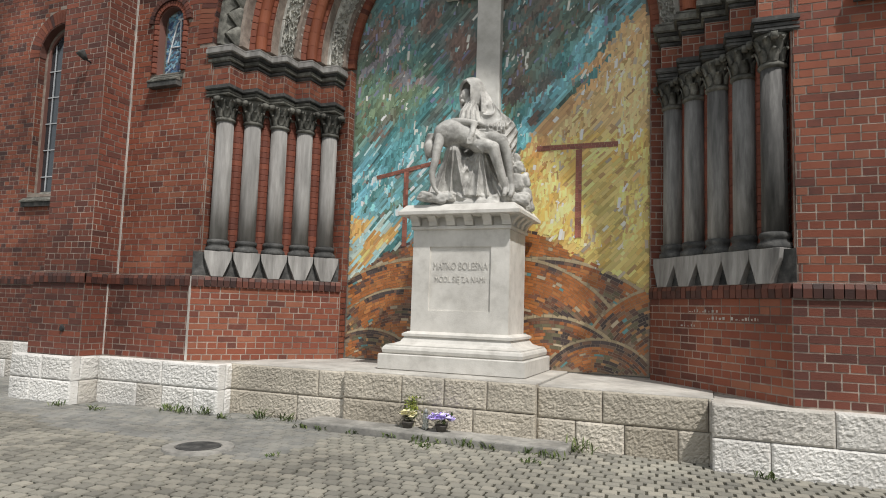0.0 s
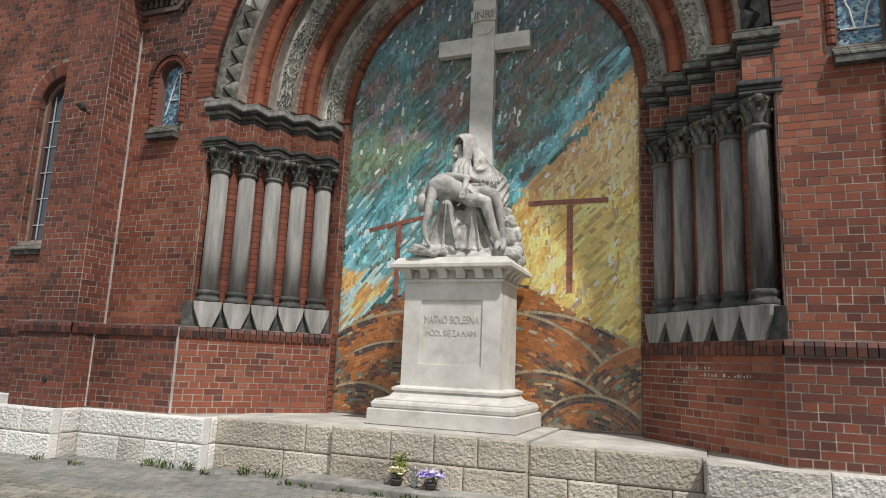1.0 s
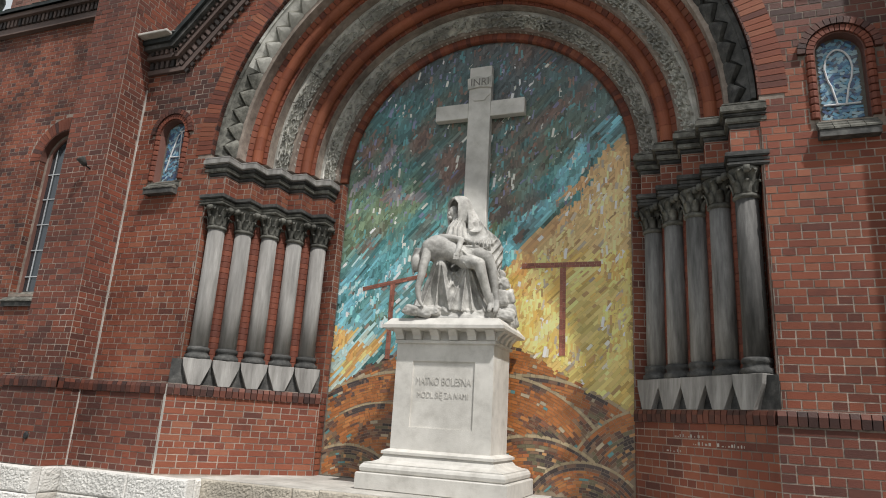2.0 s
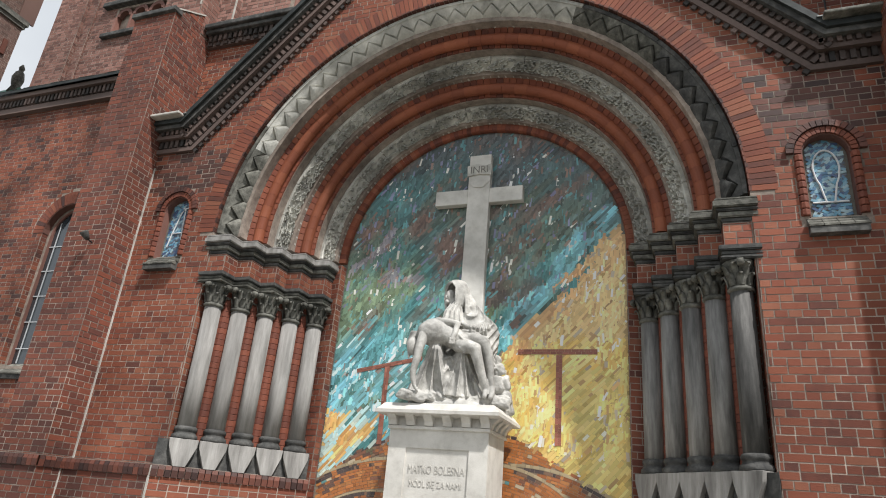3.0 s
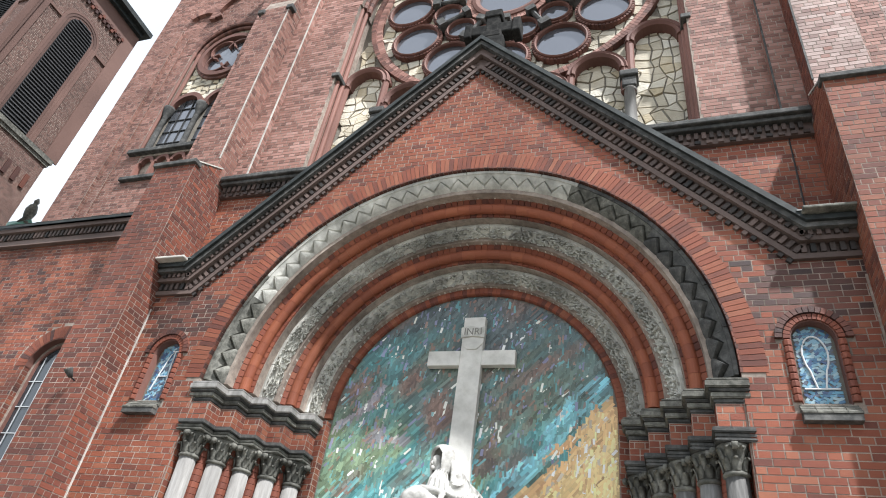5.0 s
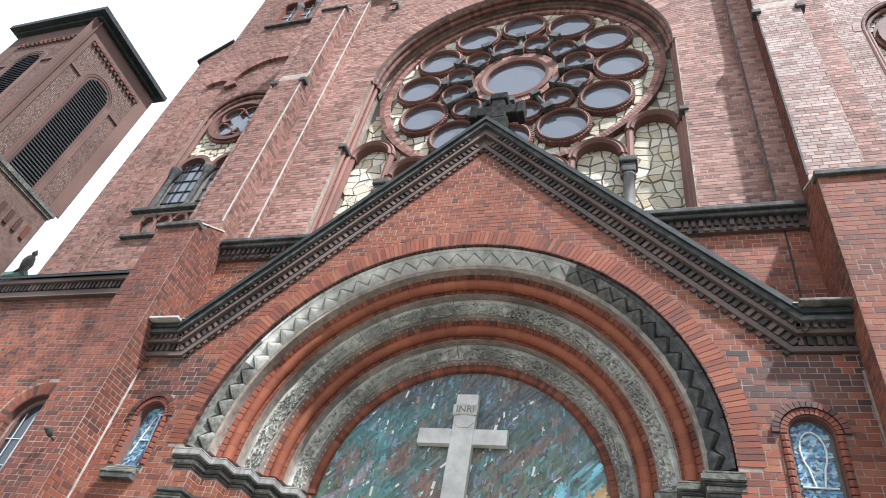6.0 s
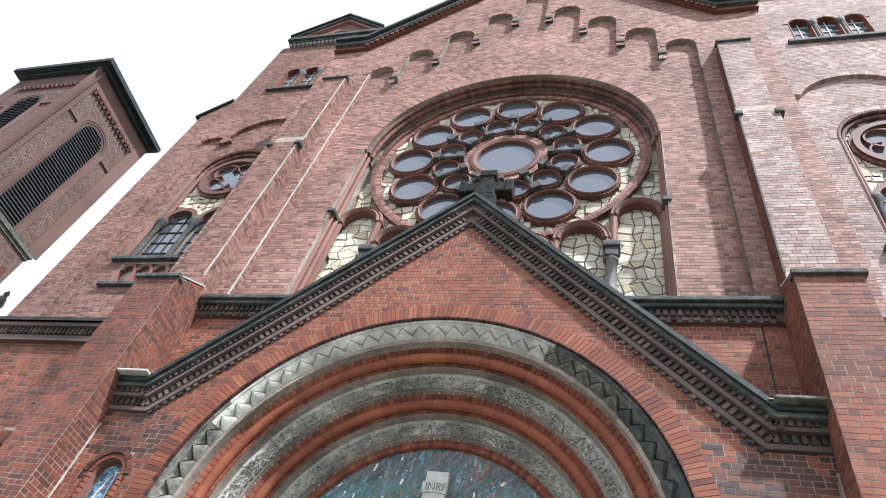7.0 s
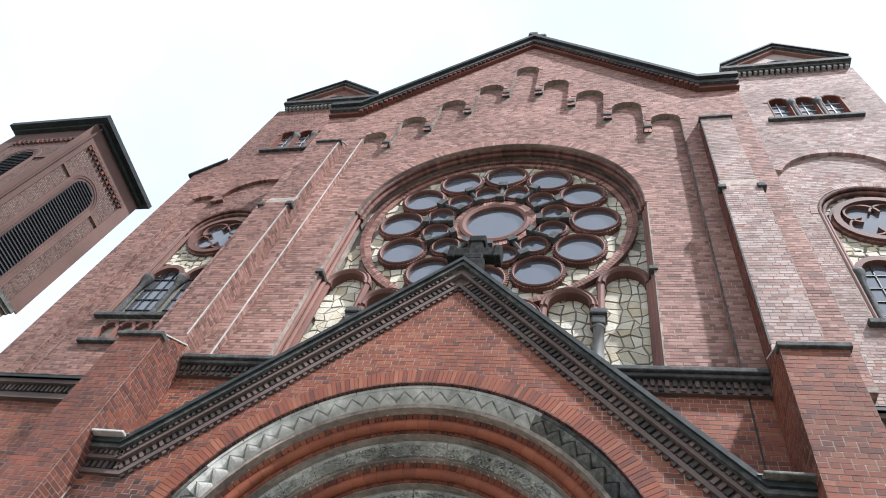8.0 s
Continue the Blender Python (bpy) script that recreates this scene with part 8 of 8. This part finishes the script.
ca, sa = math.cos(ROT), math.sin(ROT)


def blocked(x, y):
    if abs(x) > 4.9:
        return y > (-0.74 if abs(x) < 6.25 else 0.73)
    if abs(x) > BX:
        return y > -0.38
    return y > (-0.6 if abs(x) < 1.54 else -0.16)


count = 0
W, D = 0.138, 0.126
for j in range(-90, 25):
    off = (j % 2) * W / 2 + rng.uniform(-0.02, 0.02)
    for i in range(-80, 100):
        wu = W * rng.uniform(0.96, 1.02)
        u, v = i * W + off + rng.uniform(-0.003, 0.003), j * D + rng.uniform(-0.004, 0.004) + 0.03 * math.sin(i * W * 0.9)
        x, y = u * ca - v * sa - 1.5, u * sa + v * ca - 1.5
        if not (-10.5 < x < 10.5 and -11.0 < y < 0.7) or blocked(x, y):
            continue
        # trodden, silted strip along the west side of the front
        worn = y > -1.95 - 0.1 * (x + 1.7) + 0.35 * noise.noise(Vector((x * 0.7, 0, 0))) and x < -0.9
        top = rng.uniform(0.0, 0.007) if not worn else rng.uniform(0.0, 0.003)
        hw, hd2 = wu / 2 - (0.002 if worn else 0.009), D / 2 - (0.002 if worn else 0.009)
        c8 = [(-hw, -hd2 * 0.82), (-hw * 0.87, -hd2), (hw * 0.87, -hd2), (hw, -hd2 * 0.82), (hw, hd2 * 0.82), (hw * 0.87, hd2), (-hw * 0.87, hd2), (-hw, hd2 * 0.82)]
        tilt, tilt2 = rng.normal(0, 0.016), rng.normal(0, 0.016)
        pts = [(a * rng.uniform(0.94, 1.03), b * rng.uniform(0.94, 1.03)) for a, b in c8]
        upp = [(x + (a * ca - b * sa) * 0.93, y + (a * sa + b * ca) * 0.93, top + 0.003 + a * tilt + b * tilt2) for a, b in pts]
        low = [(x + a * ca - b * sa, y + a * sa + b * ca, -0.006) for a, b in pts]
        if -0.6 < x < 1.7 and -2.25 < y < -1.3 and count < 300:
            count += 1
            me = bpy.data.meshes.new("sett")
            me.from_pydata(upp + low, [], [tuple(range(8))] + [((k + 1) % 8, k, 8 + k, 8 + (k + 1) % 8) for k in range(8)])
            me.materials.append(M_COBBLE_OB)
            ob = new("sett", me)
            ob.parent = paving
        else:
            (SILTED if worn else SETT).quadbox(upp, low)
SETT.build("setts", M_COBBLE, paving)
SILTED.build("silted_setts", M_COBBLE_SILT, paving, "grey trodden setts with silted joints")
cover = thing("manhole_cover", "round grey cast cover set in a concrete collar in the paving", "cover", (-1.7, -2.0, 0.0))
part("collar", lathe(bmesh.new(), [(0.34, -0.01), (0.33, 0.026), (0.22, 0.028), (0.215, 0.012)], 24), M_SLAB, cover)
part("lid", lathe(bmesh.new(), [(0.21, 0.0), (0.205, 0.03), (0.18, 0.033), (0.17, 0.026), (0.05, 0.026), (0.045, 0.032)], 24), M_STONE_DARK, cover, "dark lid")

# weeds along the joints
WEEDS = [(-2.2, -0.4, 0.2), (-1.85, -0.36, 0.16), (-1.45, -0.62, 0.12), (-1.2, -0.6, 0.1), (-0.8, -0.58, 0.08), (-0.35, -0.6, 0.1), (0.0, -0.62, 0.12), (0.25, -0.58, 0.1), (0.5, -0.62, 0.14), (0.75, -0.6, 0.14), (0.15, -0.85, 0.12), (1.2, -0.62, 0.12), (1.62, -0.3, 0.24), (1.45, -0.7, 0.14), (-3.3, -0.55, 0.16), (-3.0, -0.5, 0.2), (-3.55, -0.52, 0.14), (-4.3, -0.95, 0.12), (-5.0, -0.95, 0.1), (-6.6, 0.4, 0.3), (-7.0, 0.5, 0.34), (-7.5, 0.6, 0.26), (3.3, -0.52, 0.12), (-2.6, -0.6, 0.12), (1.3, -1.0, 0.08), (-0.9, -1.9, 0.06)]
for x, y, h in WEEDS:
    P = Pieces()
    for k in range(int(14 + 80 * h)):
        a = rng.uniform(0, math.tau)
        base = Vector((x + rng.normal(0, 0.25 * h + 0.02), y + rng.normal(0, 0.04), 0.0))
        out = Vector((math.cos(a), math.sin(a), 0)) * rng.uniform(0.2, 0.8) * h
        hh = 0.75 * h * rng.uniform(0.25, 1.0)
        s = Vector((-math.sin(a), math.cos(a), 0)) * rng.uniform(0.004, 0.011)
        mid = base + out * 0.5 + Vector((0, 0, hh * 0.7))
        tip2 = base + out + Vector((0, 0, hh))
        q = [base - s * 0.4, mid - s, tip2, mid + s]
        P.quadbox(q, [p + Vector((0.0015, 0.0015, -0.001)) for p in q])
    w = P.build("weed", M_LEAF, None)
    tagged(w, "tuft of green weeds growing from the paving joint", "weed", group="weeds at the wall", kind="")
    if "kind" in w:
        del w["kind"]

# ---- bricks of the plinth wall beside the camera ----
low_east = bpy.data.objects["wall_plinth_east"]
P = Pieces()
face_bricks(P, (0, LOW), (1, 0), (0, -1), A0.x, GEND, 0.62, 1.6)
P.singles("brick", M_BRICK_PLINTH_OB, low_east)

# faint chalk scribble, as plain strokes
o, u, nrm, ln = splay_frame(1, 0.006)
crnd = random.Random(5)
for s, z, w in ((0.95, 1.46, 0.42), (0.85, 1.385, 0.28), (0.4, 1.385, 0.36), (1.3, 1.3, 0.26)):
    P = Pieces()
    x = s
    while x < s + w:
        ln, tall = crnd.uniform(0.008, 0.03), crnd.uniform(0.006, 0.035)
        p0, p1 = o + u * x, o + u * (x + ln)
        q = [(p0.x, p0.y, z), (p1.x, p1.y, z), (p1.x, p1.y, z + tall), (p0.x, p0.y, z + tall)]
        P.quadbox(q, [(a - nrm.x * 0.004, b - nrm.y * 0.004, c) for a, b, c in q])
        x += ln + crnd.uniform(0.015, 0.04)
    ob = P.build("chalk_mark", M_LEDGE, None, kind="")
    tagged(ob, "faint pale chalk stroke on the brick plinth", "mark", group="chalk marks")
